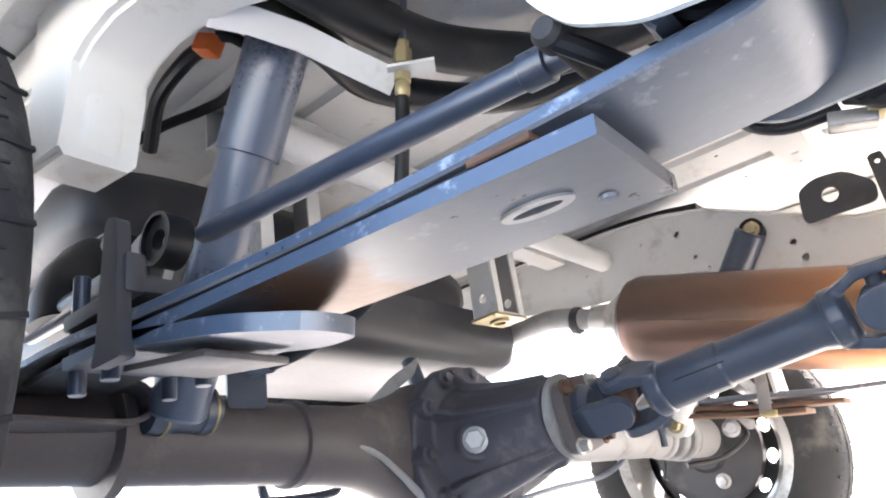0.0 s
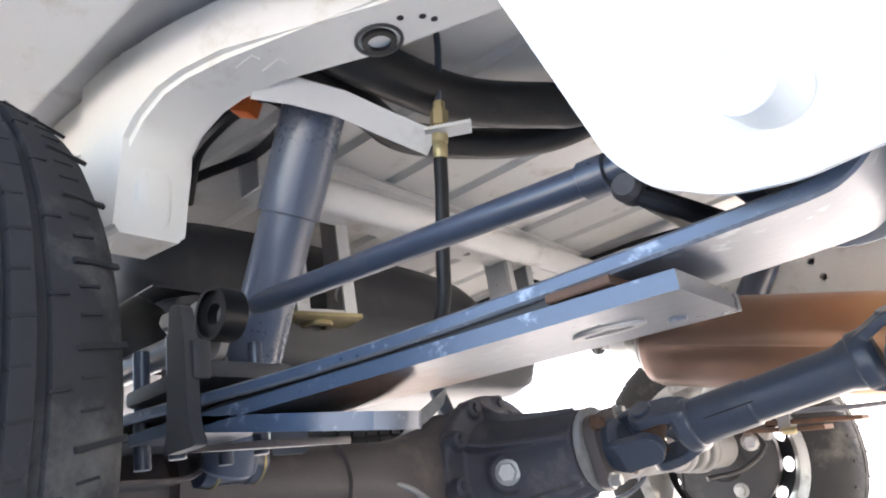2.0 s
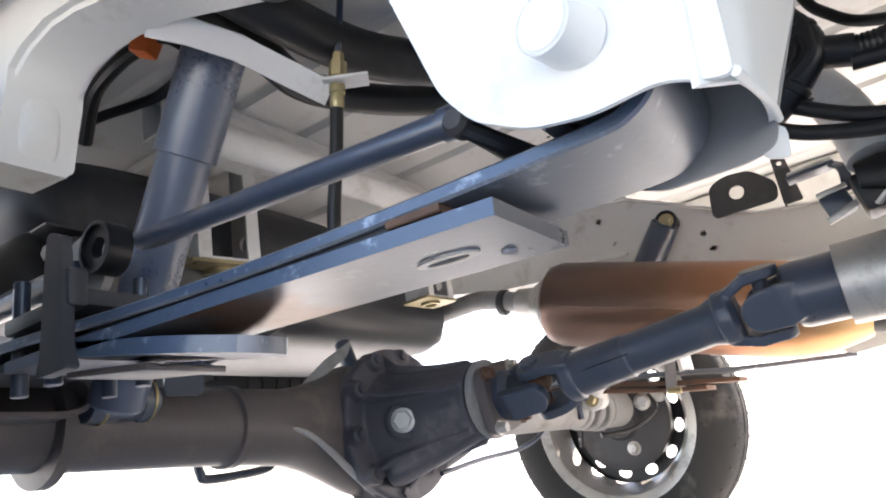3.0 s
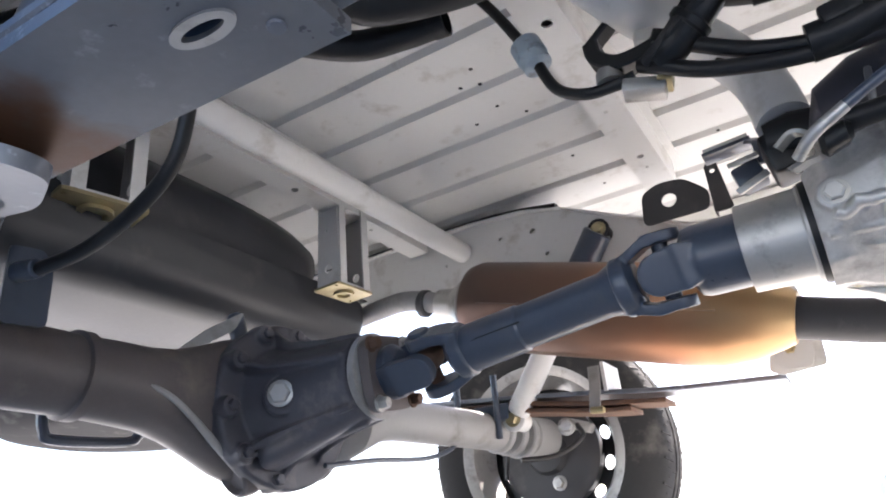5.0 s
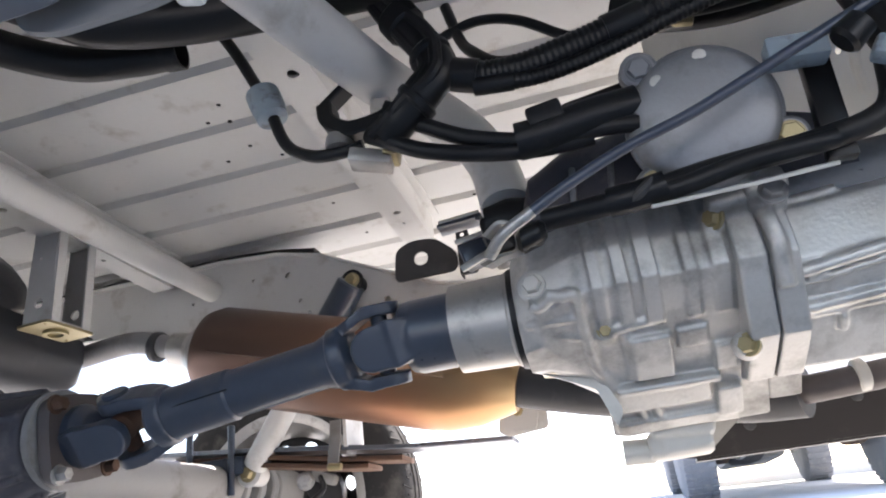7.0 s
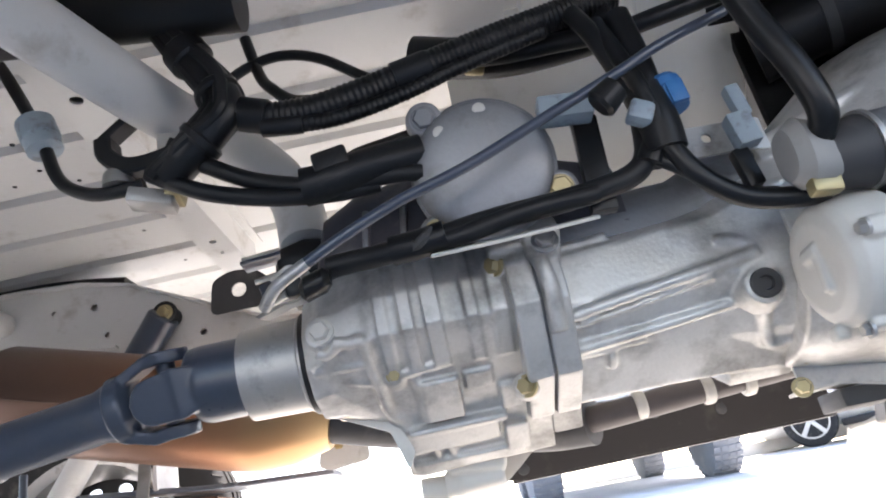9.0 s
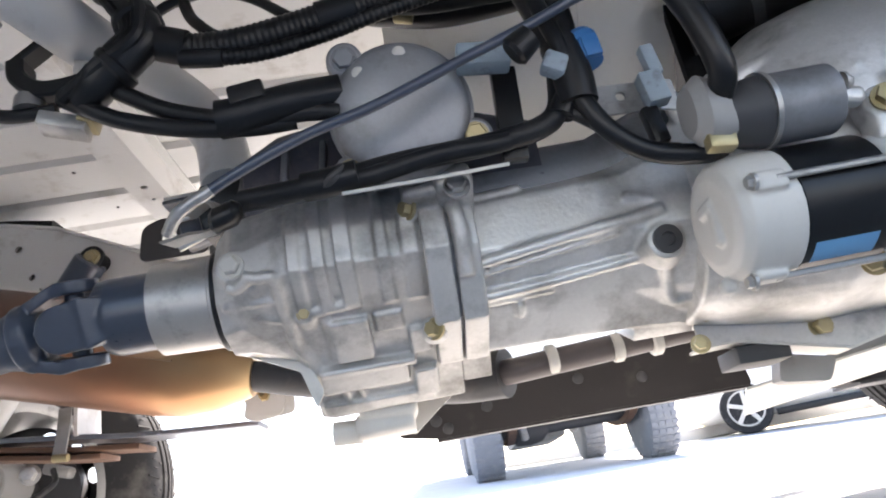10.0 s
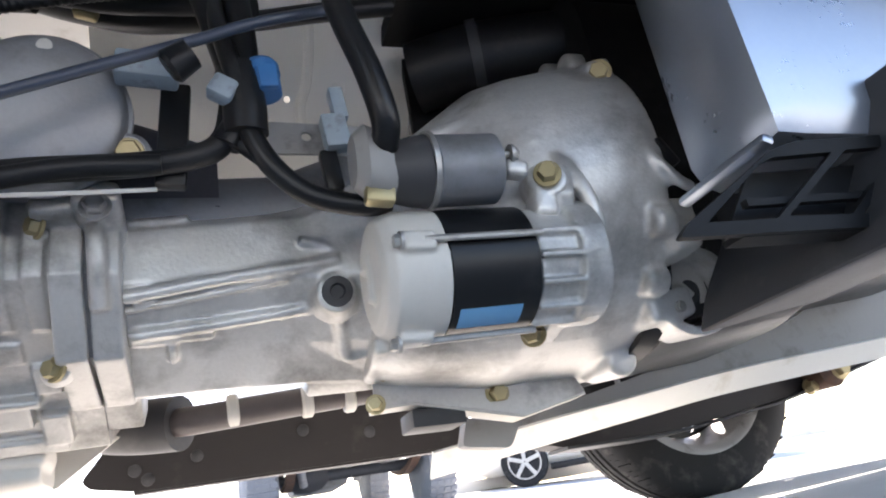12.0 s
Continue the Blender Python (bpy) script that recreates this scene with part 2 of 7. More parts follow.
def curve(pts, n=8):
    """Points of a smooth line through pts."""
    p = [Vector(q) for q in pts]
    if len(p) < 3:
        return p
    p = [2 * p[0] - p[1]] + p + [2 * p[-1] - p[-2]]
    out = []
    for i in range(1, len(p) - 2):
        for k in range(n):
            t = k / n
            out.append(0.5 * (2 * p[i] + (p[i + 1] - p[i - 1]) * t + (2 * p[i - 1] - 5 * p[i] + 4 * p[i + 1] - p[i + 2]) * t * t + (3 * p[i] - p[i - 1] - 3 * p[i + 1] + p[i + 2]) * t ** 3))
    return out + [p[-2]]


def sweep(bm, pts, r, seg=12, n=8, ridge=0.0):
    """A round hose along a smooth line; r: one radius or one for each end. ridge: relief of a corrugated sleeve."""
    line = curve(pts, n) if n > 1 else [Vector(q) for q in pts]
    if ridge:
        fine, step = [line[0]], 0.0022
        for u, v in zip(line, line[1:]):
            k = max(int((v - u).length / step), 1)
            fine += [u + (v - u) * ((i + 1) / k) for i in range(k)]
        line = fine
    r0, r1 = r if isinstance(r, tuple) else (r, r)
    rings, a = [], None
    for i, c in enumerate(line):
        d = (line[min(i + 1, len(line) - 1)] - line[max(i - 1, 0)]).normalized()
        if a is None:
            a = basis(d)[0]
        a = (a - d * a.dot(d)).normalized()
        b = d.cross(a)
        q = r0 + (r1 - r0) * i / (len(line) - 1) + (ridge if ridge and i % 2 else 0)
        rings.append([bm.verts.new(c + (a * math.cos(2 * math.pi * k / seg) + b * math.sin(2 * math.pi * k / seg)) * q) for k in range(seg)])
    for u, v in zip(rings, rings[1:]):
        for i in range(seg):
            j = (i + 1) % seg
            bm.faces.new((u[i], u[j], v[j], v[i]))
    bm.faces.new(rings[0][::-1])
    bm.faces.new(rings[-1])
    return bm


def ribbon(bm, pts, across, width, thick, n=8):
    """A strip of rectangular section along a smooth line: across is its width's direction."""
    line = curve(pts, n) if n > 1 else [Vector(q) for q in pts]
    w = Vector(across).normalized() * (width / 2)
    rings = []
    for i, c in enumerate(line):
        d = (line[min(i + 1, len(line) - 1)] - line[max(i - 1, 0)]).normalized()
        h = d.cross(w).normalized() * (thick / 2)
        e = min(thick * 0.18, 0.002)
        wn_, hn = w.normalized(), h.normalized()
        rings.append([bm.verts.new(c + q) for q in (w + h - wn_ * e, -w + h + wn_ * e, -w + h - hn * e, -w - h + hn * e, -w - h + wn_ * e, w - h - wn_ * e, w - h + hn * e, w + h - hn * e)])
    for u, v in zip(rings, rings[1:]):
        for i in range(8):
            j = (i + 1) % 8
            bm.faces.new((u[i], u[j], v[j], v[i]))
    bm.faces.new(rings[0][::-1])
    bm.faces.new(rings[-1])
    return bm


def circle(x, y, r, n=24, sx=1.0):
    return [(x + sx * r * math.cos(2 * math.pi * i / n), y + r * math.sin(2 * math.pi * i / n)) for i in range(n)]


def rounded(outline, r=0.004, n=3):
    """An outline with its corners rounded."""
    out = []
    m = len(outline)
    for i in range(m):
        p, q, s = Vector(outline[i - 1]), Vector(outline[i]), Vector(outline[(i + 1) % m])
        k = min(r, (p - q).length * 0.45, (s - q).length * 0.45)
        u, v = q + (p - q).normalized() * k, q + (s - q).normalized() * k
        for j in range(n + 1):
            t = j / n
            w = u * (1 - t) ** 2 + q * 2 * t * (1 - t) + v * t * t
            out.append((w.x, w.y))
    return out


def plate(bm, outline, o, u, v, thick, holes=()):
    """A sheet of the given thickness cut to an outline in the plane o, u, v, with holes through it."""
    o, u, v = Vector(o), Vector(u).normalized(), Vector(v).normalized()
    w = u.cross(v).normalized() * thick
    loops = [outline, *holes]
    work = bmesh.new()
    edges, rims = [], []
    for lp in loops:
        vs = [work.verts.new((x, y, 0)) for x, y in lp]
        rims.append(vs)
        edges += [work.edges.new((vs[i], vs[(i + 1) % len(vs)])) for i in range(len(vs))]
    bmesh.ops.triangle_fill(work, use_beauty=True, use_dissolve=False, edges=edges)
    work.verts.index_update()
    lo = [bm.verts.new(o + u * q.co.x + v * q.co.y) for q in work.verts]
    hi = [bm.verts.new(q.co + w) for q in lo]
    for f in work.faces:
        ids = [q.index for q in f.verts]
        bm.faces.new([lo[i] for i in ids[::-1]])
        bm.faces.new([hi[i] for i in ids])
    for vs in rims:
        ids = [q.index for q in vs]
        for i in range(len(ids)):
            a, b = ids[i], ids[(i + 1) % len(ids)]
            bm.faces.new((lo[a], lo[b], hi[b], hi[a]))
    work.free()
    return bm


def box(bm, c, size, rot=None, bevel=0.0):
    made = bmesh.ops.create_cube(bm, size=1.0)["verts"]
    bmesh.ops.scale(bm, vec=size, verts=made)
    if bevel:
        es = {e for q in made for e in q.link_edges}
        out = bmesh.ops.bevel(bm, geom=list(es), offset=bevel, segments=2, affect="EDGES", profile=0.5)
        made = list({q for f in out["faces"] for q in f.verts} | {q for q in made if q.is_valid})
    m = Matrix.Translation(c) @ (rot.to_4x4() if rot is not None else Matrix())
    bmesh.ops.transform(bm, matrix=m, verts=made)
    return bm


def hexbolt(bm, p, d, r=0.006, h=0.006, washer=1.35):
    """A hexagon head with its washer; p is the seat, d points outwards."""
    p = Vector(p)
    a, b, d = basis(d)
    if washer:
        lathe(bm, p - d * 0.001, p + d, [(0, r * washer), (0.0024, r * washer), (0.0028, r * washer * 0.95)], 18)
    lathe(bm, p, p + d, [(0, r), (h * 0.8, r), (h, r * 0.85)], 6)
    return bm


def turn(z=0, y=0, x=0):
    return Euler((radians(x), radians(y), radians(z))).to_matrix()


# ---- structure: ground, bed, frame ----
Y0 = -0.045                                   # middle of the drive line


def ground_z(x, y):
    """The yard: a little lower on the near side, rising beyond the truck."""
    near = max(-0.06, min(0.0365 * x, 0.075))
    if y <= 0.66:
        return near + 0.035 * (0.66 - y)
    s = min((y - 0.66) / 4.0, 1.0)
    return near * (1 - s) - 0.035 * max(-4.0, min(x, 7.0)) * s + 0.062 * min(y - 0.66, 9.0)


def make_ground():
    bm = B()
    xs = [-3000, -300, -60, -25, -14, -9, -6, -4, -3, -2, -1, 0, 1, 2, 3, 4, 6, 9, 14, 25, 60, 300, 3000]
    ys = [-3000, -300, -60, -20, -8, -3, -1.5, -0.7, 0, 0.66, 1.2, 2, 3, 4, 5, 6.5, 8, 9.66, 14, 30, 80, 300, 3000]
    grid = [[bm.verts.new((x, y, ground_z(x, y))) for x in xs] for y in ys]
    for a, b in zip(grid, grid[1:]):
        for i in range(len(xs) - 1):
            bm.faces.new((a[i], a[i + 1], b[i + 1], b[i]))
    return solo("ground", bm, CONCRETE, "pale sunlit concrete yard with faint stains", "ground", "structure")


make_ground()

BED_Z = 0.70
RIBS = [-0.6745 + 0.1165 * i for i in range(12)]


def make_bed():
    """The pressed bed floor: flats with raised grooves along the truck."""
    bm = B()
    prof = []
    for y in RIBS:
        prof += [(y - 0.0125, 0.0), (y - 0.006, 0.009), (y + 0.006, 0.009), (y + 0.0125, 0.0)]
    prof = [(-0.80, 0.0)] + prof + [(0.72, 0.0)]
    x0, x1, top = -1.05, 0.86, 0.018
    lo0, lo1 = [bm.verts.new((x0, y, BED_Z + z)) for y, z in prof], [bm.verts.new((x1, y, BED_Z + z)) for y, z in prof]
    hi0, hi1 = [bm.verts.new((x0, y, BED_Z + z + top)) for y, z in prof], [bm.verts.new((x1, y, BED_Z + z + top)) for y, z in prof]
    for i in range(len(prof) - 1):
        bm.faces.new((lo0[i], lo0[i + 1], lo1[i + 1], lo1[i]))
        bm.faces.new((hi0[i + 1], hi0[i], hi1[i], hi1[i + 1]))
        bm.faces.new((lo0[i + 1], lo0[i], hi0[i], hi0[i + 1]))
        bm.faces.new((lo1[i], lo1[i + 1], hi1[i + 1], hi1[i]))
    bm.faces.new((lo0[0], lo1[0], hi1[0], hi0[0]))
    bm.faces.new((lo0[-1], hi0[-1], hi1[-1], lo1[-1]))
    return bm


bed = thing("cargo_bed", "dusty off-white pressed steel truck bed seen from below", "truck bed", (0, 0, BED_Z))
part("bed_floor", make_bed(), BEIGE, bed, "off-white ribbed floor sheet", 20)


def hat(x0, x1, y0, y1, z0, z1, t=0.003, holes=()):
    """A top-hat crossmember, open upwards, along y."""
    m = (y0 + y1) / 2
    web = part("crossmember", plate(B(), [(x0, y0), (x1, y0), (x1, y1), (x0, y1)], (0, 0, z0), (1, 0, 0), (0, 1, 0), t, [circle(x, y, r, 14) for x, y, r in holes]), BEIGE, bed)
    for x in (x0, x1 - t):
        part("side", box(B(), (x + t / 2, m, (z0 + z1) / 2 + t / 2), (t, y1 - y0, z1 - z0 - t)), BEIGE, web)
    for a, b in ((x0 - 0.014, x0), (x1, x1 + 0.014)):
        part("flange", box(B(), ((a + b) / 2, m, z1 - t / 2), (b - a, y1 - y0, t)), BEIGE, web)


hat(0.368, 0.418, -0.60, 0.42, 0.646, 0.699, 0.003, [(0.393, 0.278, 0.006), (0.392, 0.32, 0.003), (0.39, 0.12, 0.003), (0.395, -0.1, 0.007)])
hat(-0.105, -0.065, -0.42, 0.36, 0.64, 0.699, 0.003, [(-0.085, 0.0, 0.006), (-0.085, 0.2, 0.004)])
part("cross_tube", rod(B(), (0.007, -0.46, 0.606), (0.007, 0.377, 0.622), 0.0195, 24), BEIGE, bed, "round white painted tube")
part("front_cross_tube", sweep(B(), [(0.40, -0.42, 0.592), (0.488, -0.172, 0.582), (0.51, -0.115, 0.581), (0.54, -0.06, 0.577), (0.567, -0.022, 0.562), (0.584, -0.012, 0.533), (0.592, -0.02, 0.50), (0.596, -0.03, 0.462)], 0.027, 32), BEIGE, bed, "thick bent white painted tube")
part("tube_bracket", box(B(), (0.445, -0.29, 0.652), (0.05, 0.05, 0.09), turn(-20), 0.004), BEIGE, bed)
part("tube_slot", box(B(), (0.556, -0.056, 0.5405), (0.012, 0.009, 0.004), turn(50), 0.001), SLIT, bed)


for x, y in ((0.254, -0.019), (0.221, 0.01), (0.248, 0.019), (0.273, 0.122), (0.195, 0.106), (0.28, 0.295), (0.29, 0.43), (0.443, -0.003), (0.243, 0.082), (0.507, 0.379)):
    part("floor_hole", lathe(B(), (x, y, BED_Z + 0.0005), (x, y, BED_Z - 1), [(0, 0.0032), (0.001, 0.003), (0.001, 0)], 10), SLIT, bed)


def make_rail():
    bm = B()
    top = [(-1.0, 0.665), (-0.2, 0.672), (0.03, 0.672), (0.14, 0.664), (0.22, 0.645), (0.32, 0.597), (0.43, 0.546), (0.55, 0.53), (1.3, 0.53)]
    low = [(1.3, 0.445), (0.52, 0.445), (0.40, 0.462), (0.28, 0.5), (0.1, 0.535), (-0.07, 0.547), (-0.2, 0.572), (-1.0, 0.575)]
    holes = [circle(x, z, r, 12) for x, z, r in ((0.157, 0.621, 0.006), (0.179, 0.569, 0.0045), (0.09, 0.625, 0.004), (-0.03, 0.605, 0.003), (0.335, 0.54, 0.006), (0.345, 0.51, 0.006))]
    plate(bm, top + low, (0, 0.372, 0), (1, 0, 0), (0, 0, 1), -0.004, holes)
    return bm, top, low[::-1]


def rail_back():
    """The rail's outer web, which closes the box behind the holes."""
    top = [(-1.0, 0.665), (0.03, 0.672), (0.22, 0.645), (0.43, 0.546), (0.55, 0.53), (1.3, 0.53)]
    low = [(1.3, 0.445), (0.52, 0.445), (0.28, 0.5), (-0.07, 0.547), (-0.2, 0.572), (-1.0, 0.575)]
    return plate(B(), top + low, (0, 0.42, 0), (1, 0, 0), (0, 0, 1), -0.004)


rail = thing("frame_rail", "off-white painted steel frame rail with punched holes", "frame rail", (0, 0.37, 0.6))
web_mesh, rail_top, rail_low = make_rail()
part("web", web_mesh, BEIGE, rail)
for nm, edge in (("upper_flange", rail_top), ("lower_flange", rail_low)):
    part(nm, ribbon(B(), [(x, 0.391, z) for x, z in edge], (0, 1, 0), 0.06, 0.004, 1), BEIGE, rail)
part("outer_web", rail_back(), BEIGE, rail)
part("rail_pad", ribbon(B(), [(-0.6, 0.415, 0.684), (-0.05, 0.415, 0.688), (0.1, 0.415, 0.683), (0.2, 0.415, 0.668)], (0, 1, 0), 0.05, 0.012, 4), RUBBER, rail, "dark packing strip on the rail")
part("rail_bracket", box(B(), (0.12, 0.362, 0.553), (0.16, 0.012, 0.004), turn(0, 8)), BEIGE, rail)


# ---- wheels ----
def make_wheel(name, label, c, inner, r=0.262, width=0.15, rim_r=0.168, blocks=34):
    """Steel wheel with drum and tyre; inner: +1 if its inner side faces +y, -1 if it faces -y."""
    c = Vector(c)
    w = thing(name, label, "wheel", (c.x, c.y, c.z - r), "wheels of the truck")
    k = -inner
    yy = lambda s: (c.x, c.y + s, c.z)
    h = width / 2
    bm = B()
    g = 0.007
    ribs = [(0.040, r - 0.004), (0.0505, r - 0.002), (0.0515, r - g), (0.0575, r - g), (0.0585, r - 0.001), (width / 2 - 0.005, r), (width / 2 - 0.004, r - g), (width / 2 + 0.004, r - g), (width / 2 + 0.005, r), (width - 0.0585, r - 0.001), (width - 0.0575, r - g), (width - 0.0515, r - g), (width - 0.0505, r - 0.002), (width - 0.04, r - 0.004)]
    prof = [(0.012, rim_r - 0.004), (0.004, rim_r + 0.004), (0.0, rim_r + 0.018), (-0.003, r - 0.055), (0.0, r - 0.038), (0.006, r - 0.022), (0.014, r - 0.012), (0.026, r - 0.0065)] + ribs + [(width - 0.026, r - 0.0065), (width - 0.014, r - 0.012), (width - 0.006, r - 0.022), (width, r - 0.038), (width + 0.003, r - 0.055), (width, rim_r + 0.018), (width - 0.004, rim_r + 0.004), (width - 0.012, rim_r - 0.004)]
    seg = 72
    rings = []
    for s, q in prof:
        rings.append([bm.verts.new((c.x + q * math.cos(2 * math.pi * i / seg), c.y - h + s, c.z + q * math.sin(2 * math.pi * i / seg))) for i in range(seg)])
    for u, v in zip(rings, rings[1:] + rings[:1]):
        for i in range(seg):
            j = (i + 1) % seg
            bm.faces.new((u[i], u[j], v[j], v[i]))
    tyre = part("tyre", bm, TYRE, w, "black tyre with a blocked tread")
    bm = B()
    for i in range(blocks):                       # slits cut across the shoulders and the ribs
        for q, (s, ln, wd, off, dr) in enumerate(((0.024, 0.03, 0.0032, 0.0, 0.0062), (0.03, 0.012, 0.0016, 0.33, 0.0052), (0.03, 0.012, 0.0016, 0.66, 0.0052), (0.047, 0.01, 0.002, 0.5, 0.0022), (0.065, 0.012, 0.0022, 0.2, 0.0006), (0.066, 0.01, 0.0018, 0.7, 0.0006))):
            for sgn in (-1, 1):
                a = 2 * math.pi * (i + off + (0.4 if sgn > 0 else 0)) / blocks
                rot = Euler((0, -a, 0)).to_matrix()
                p = Vector((c.x, c.y + sgn * (h - s), c.z)) + rot @ Vector((r - dr - 0.001, 0, 0))
                box(bm, p, (0.0026, ln, wd), rot @ turn(0, 0, 12 * sgn) @ turn(sgn * (16 if q == 0 else 9 if q < 3 else 2)))
    part("tread_slit", bm, SLIT, tyre, "", 20)
    bm = B()                                      # rim barrel and disc with slots
    pr = [(h - 0.006, rim_r), (h - 0.012, rim_r - 0.012), (0.03, rim_r - 0.018), (0.0, rim_r - 0.032), (-0.04, rim_r - 0.02), (-h + 0.012, rim_r - 0.01), (-h + 0.004, rim_r + 0.002), (-h + 0.002, rim_r + 0.01)]
    rings = [[bm.verts.new((c.x + q * math.cos(2 * math.pi * i / 56), c.y - k * -1 * s, c.z + q * math.sin(2 * math.pi * i / 56))) for i in range(56)] for s, q in pr]
    for u, v in zip(rings, rings[1:]):
        for i in range(56):
            j = (i + 1) % 56
            bm.faces.new((u[i], u[j], v[j], v[i]))
    rim = part("rim", bm, STEEL, w, "grey steel rim")
    bm = B()
    holes = []
    for i in range(12):
        a = 2 * math.pi * (i + 0.5) / 12
        holes.append([(0.118 * math.cos(a) + (0.011 * math.cos(t) * math.cos(a) - 0.015 * math.sin(t) * math.sin(a)), 0.118 * math.sin(a) + (0.011 * math.cos(t) * math.sin(a) + 0.015 * math.sin(t) * math.cos(a))) for t in [2 * math.pi * j / 12 for j in range(12)]])
    plate(bm, circle(0, 0, rim_r - 0.012, 56), (c.x, c.y + k * 0.022, c.z), (1, 0, 0), (0, 0, 1), 0.004, holes)
    part("disc", bm, PLASTIC, rim, "dark steel wheel disc with slots")
    bm = B()
    lathe(bm, yy(k * 0.016), yy(k * 0.016 - k), [(0, 0.085), (0.004, 0.108), (0.035, 0.110), (0.04, 0.104), (0.043, 0.09), (0.046, 0.045), (0.06, 0.038), (0.062, 0)], 48)
    part("brake_drum", bm, TANK, w, "dark dusty brake backing plate and drum")
    return w


AX0, AX1 = Vector((-0.222, -0.70, 0.338)), Vector((-0.0013, 0.68, 0.252))       # the axle's line
ax = lambda y: AX0 + (AX1 - AX0) * ((y - AX0.y) / (AX1.y - AX0.y))
make_wheel("wheel", "black tyre on a grey slotted steel wheel at the rear axle", (0.0, 0.70, 0.264), -1)
make_wheel("wheel", "black blocked tyre beside the leaf spring of the rear axle", (-0.1, -0.765, 0.345), 1, 0.275)
make_wheel("wheel", "black tyre on a grey steel wheel at the front suspension", (1.82, 0.64, 0.322), -1, 0.262)


def loft(bm, secs, seg=32):
    """A body through rounded sections across x: (x, middle y, middle z, half width, half height, squareness)."""
    rings = []
    for x, cy, cz, ry, rz, pw in secs:
        ring = []
        for i in range(seg):
            t = 2 * math.pi * i / seg
            c, s = math.cos(t), math.sin(t)
            ring.append(bm.verts.new((x, cy + ry * math.copysign(abs(c) ** (2 / pw), c), cz + rz * math.copysign(abs(s) ** (2 / pw), s))))
        rings.append(ring)
    for u, v in zip(rings, rings[1:]):
        for i in range(seg):
            j = (i + 1) % seg
            bm.faces.new((u[i], u[j], v[j], v[i]))
    bm.faces.new(rings[0][::-1])
    bm.faces.new(rings[-1])
    return bm


# ---- rear axle and drive line ----
axle = thing("rear_axle", "brown-black painted rear axle with a cast differential", "axle", (0, Y0, 0.25))
def loft_y(bm, secs, seg=40):
    """A body through elliptical sections across y: (y, middle x, middle z, half x, half z)."""
    rings = []
    for y, cx, cz, rx, rz in secs:
        rings.append([bm.verts.new((cx + rx * math.cos(2 * math.pi * i / seg), y, cz + rz * math.sin(2 * math.pi * i / seg))) for i in range(seg)])
    for u, v in zip(rings, rings[1:]):
        for i in range(seg):
            j = (i + 1) % seg
            bm.faces.new((u[i], u[j], v[j], v[i]))
    bm.faces.new(rings[0][::-1])
    bm.faces.new(rings[-1])
    return bm


YD = -0.02                                      # middle of the differential
secs = []
for y, rx, rz, dx in ((-0.86, 0.045, 0.045, 0), (-0.497, 0.045, 0.045, 0), (-0.495, 0.06, 0.062, 0), (-0.484, 0.06, 0.062, 0), (-0.482, 0.046, 0.046, 0), (-0.291, 0.046, 0.046, 0), (-0.289, 0.0505, 0.0505, 0), (-0.277, 0.0505, 0.0505, 0), (-0.275, 0.0465, 0.046, 0), (-0.24, 0.047, 0.048, 0), (-0.20, 0.048, 0.05, -0.004), (-0.16, 0.05, 0.058, -0.012), (-0.12, 0.053, 0.073, -0.018), (-0.085, 0.056, 0.089, -0.022), (-0.05, 0.06, 0.1, -0.024), (YD, 0.062, 0.103, -0.024), (0.03, 0.056, 0.098, -0.022), (0.08, 0.05, 0.085, -0.016)):
    p = ax(y)
    secs.append((y, p.x + dx, p.z, rx, rz))
tube = part("near_tube", loft_y(B(), secs, 48), AXLE, axle, "brown-black tube swelling into the housing")
# Grey on this edge paints in the ground light along the housing.
part("housing_seam", sweep(B(), [(-0.112, -0.255, 0.312), (-0.1, -0.2, 0.292), (-0.1, -0.16, 0.268), (-0.103, -0.125, 0.243), (-0.108, -0.09, 0.222)], (0.003, 0.006), 10), GREY, tube, "pressed edge along the housing, paled for ground light")
fx = lambda y: Vector((-0.05 + 0.125 * (y - 0.14), y, 0.292 - 0.006 * (y - 0.14)))      # far half of the axle
part("far_tube", loft_y(B(), [(0.06, ax(0.06).x - 0.02, ax(0.06).z, 0.046, 0.09), (0.10, fx(0.10).x - 0.012, fx(0.10).z - 0.002, 0.042, 0.058)] + [(y, fx(y).x, fx(y).z, r, r) for y, r in ((0.14, 0.038), (0.18, 0.033), (0.47, 0.033))], 36), GREY, axle, "grey far end of the axle tube")
for y0, y1, r in ((0.46, 0.476, 0.038), (0.495, 0.515, 0.041), (0.53, 0.55, 0.044), (0.56, 0.64, 0.04)):
    part("tube_collar", rod(B(), fx(y0), fx(y1), r, 32), GREY, axle)
zc = ax(YD).z
FX = -0.1                                       # flange between housing and carrier
N0, N1 = Vector((FX, YD, zc)), Vector((0.088, Y0, 0.301))
dn = (N1 - N0).normalized()
bm = B()
lathe(bm, N0, N1, [(0, 0.106), (0.002, 0.112), (0.02, 0.112), (0.024, 0.109), (0.026, 0.078), (0.05, 0.068), (0.085, 0.062), (0.12, 0.058), (0.15, 0.055), (0.172, 0.053), (0.186, 0.052), (0.188, 0.046)], 52)
for i in (0, 1, 2, 3, 5, 6, 7, 8):
    a = 2 * math.pi * (i + 0.45 + (0.25 if i == 3 else 0)) / 9
    e = Vector((0, math.cos(a), math.sin(a)))
    plate(bm, [(0.02, 0.03), (0.176, 0.03), (0.176, 0.057), (0.12, 0.064), (0.085, 0.071), (0.05, 0.08), (0.03, 0.094), (0.02, 0.105)], N0 - e.cross(dn) * 0.004, dn, e, 0.008)
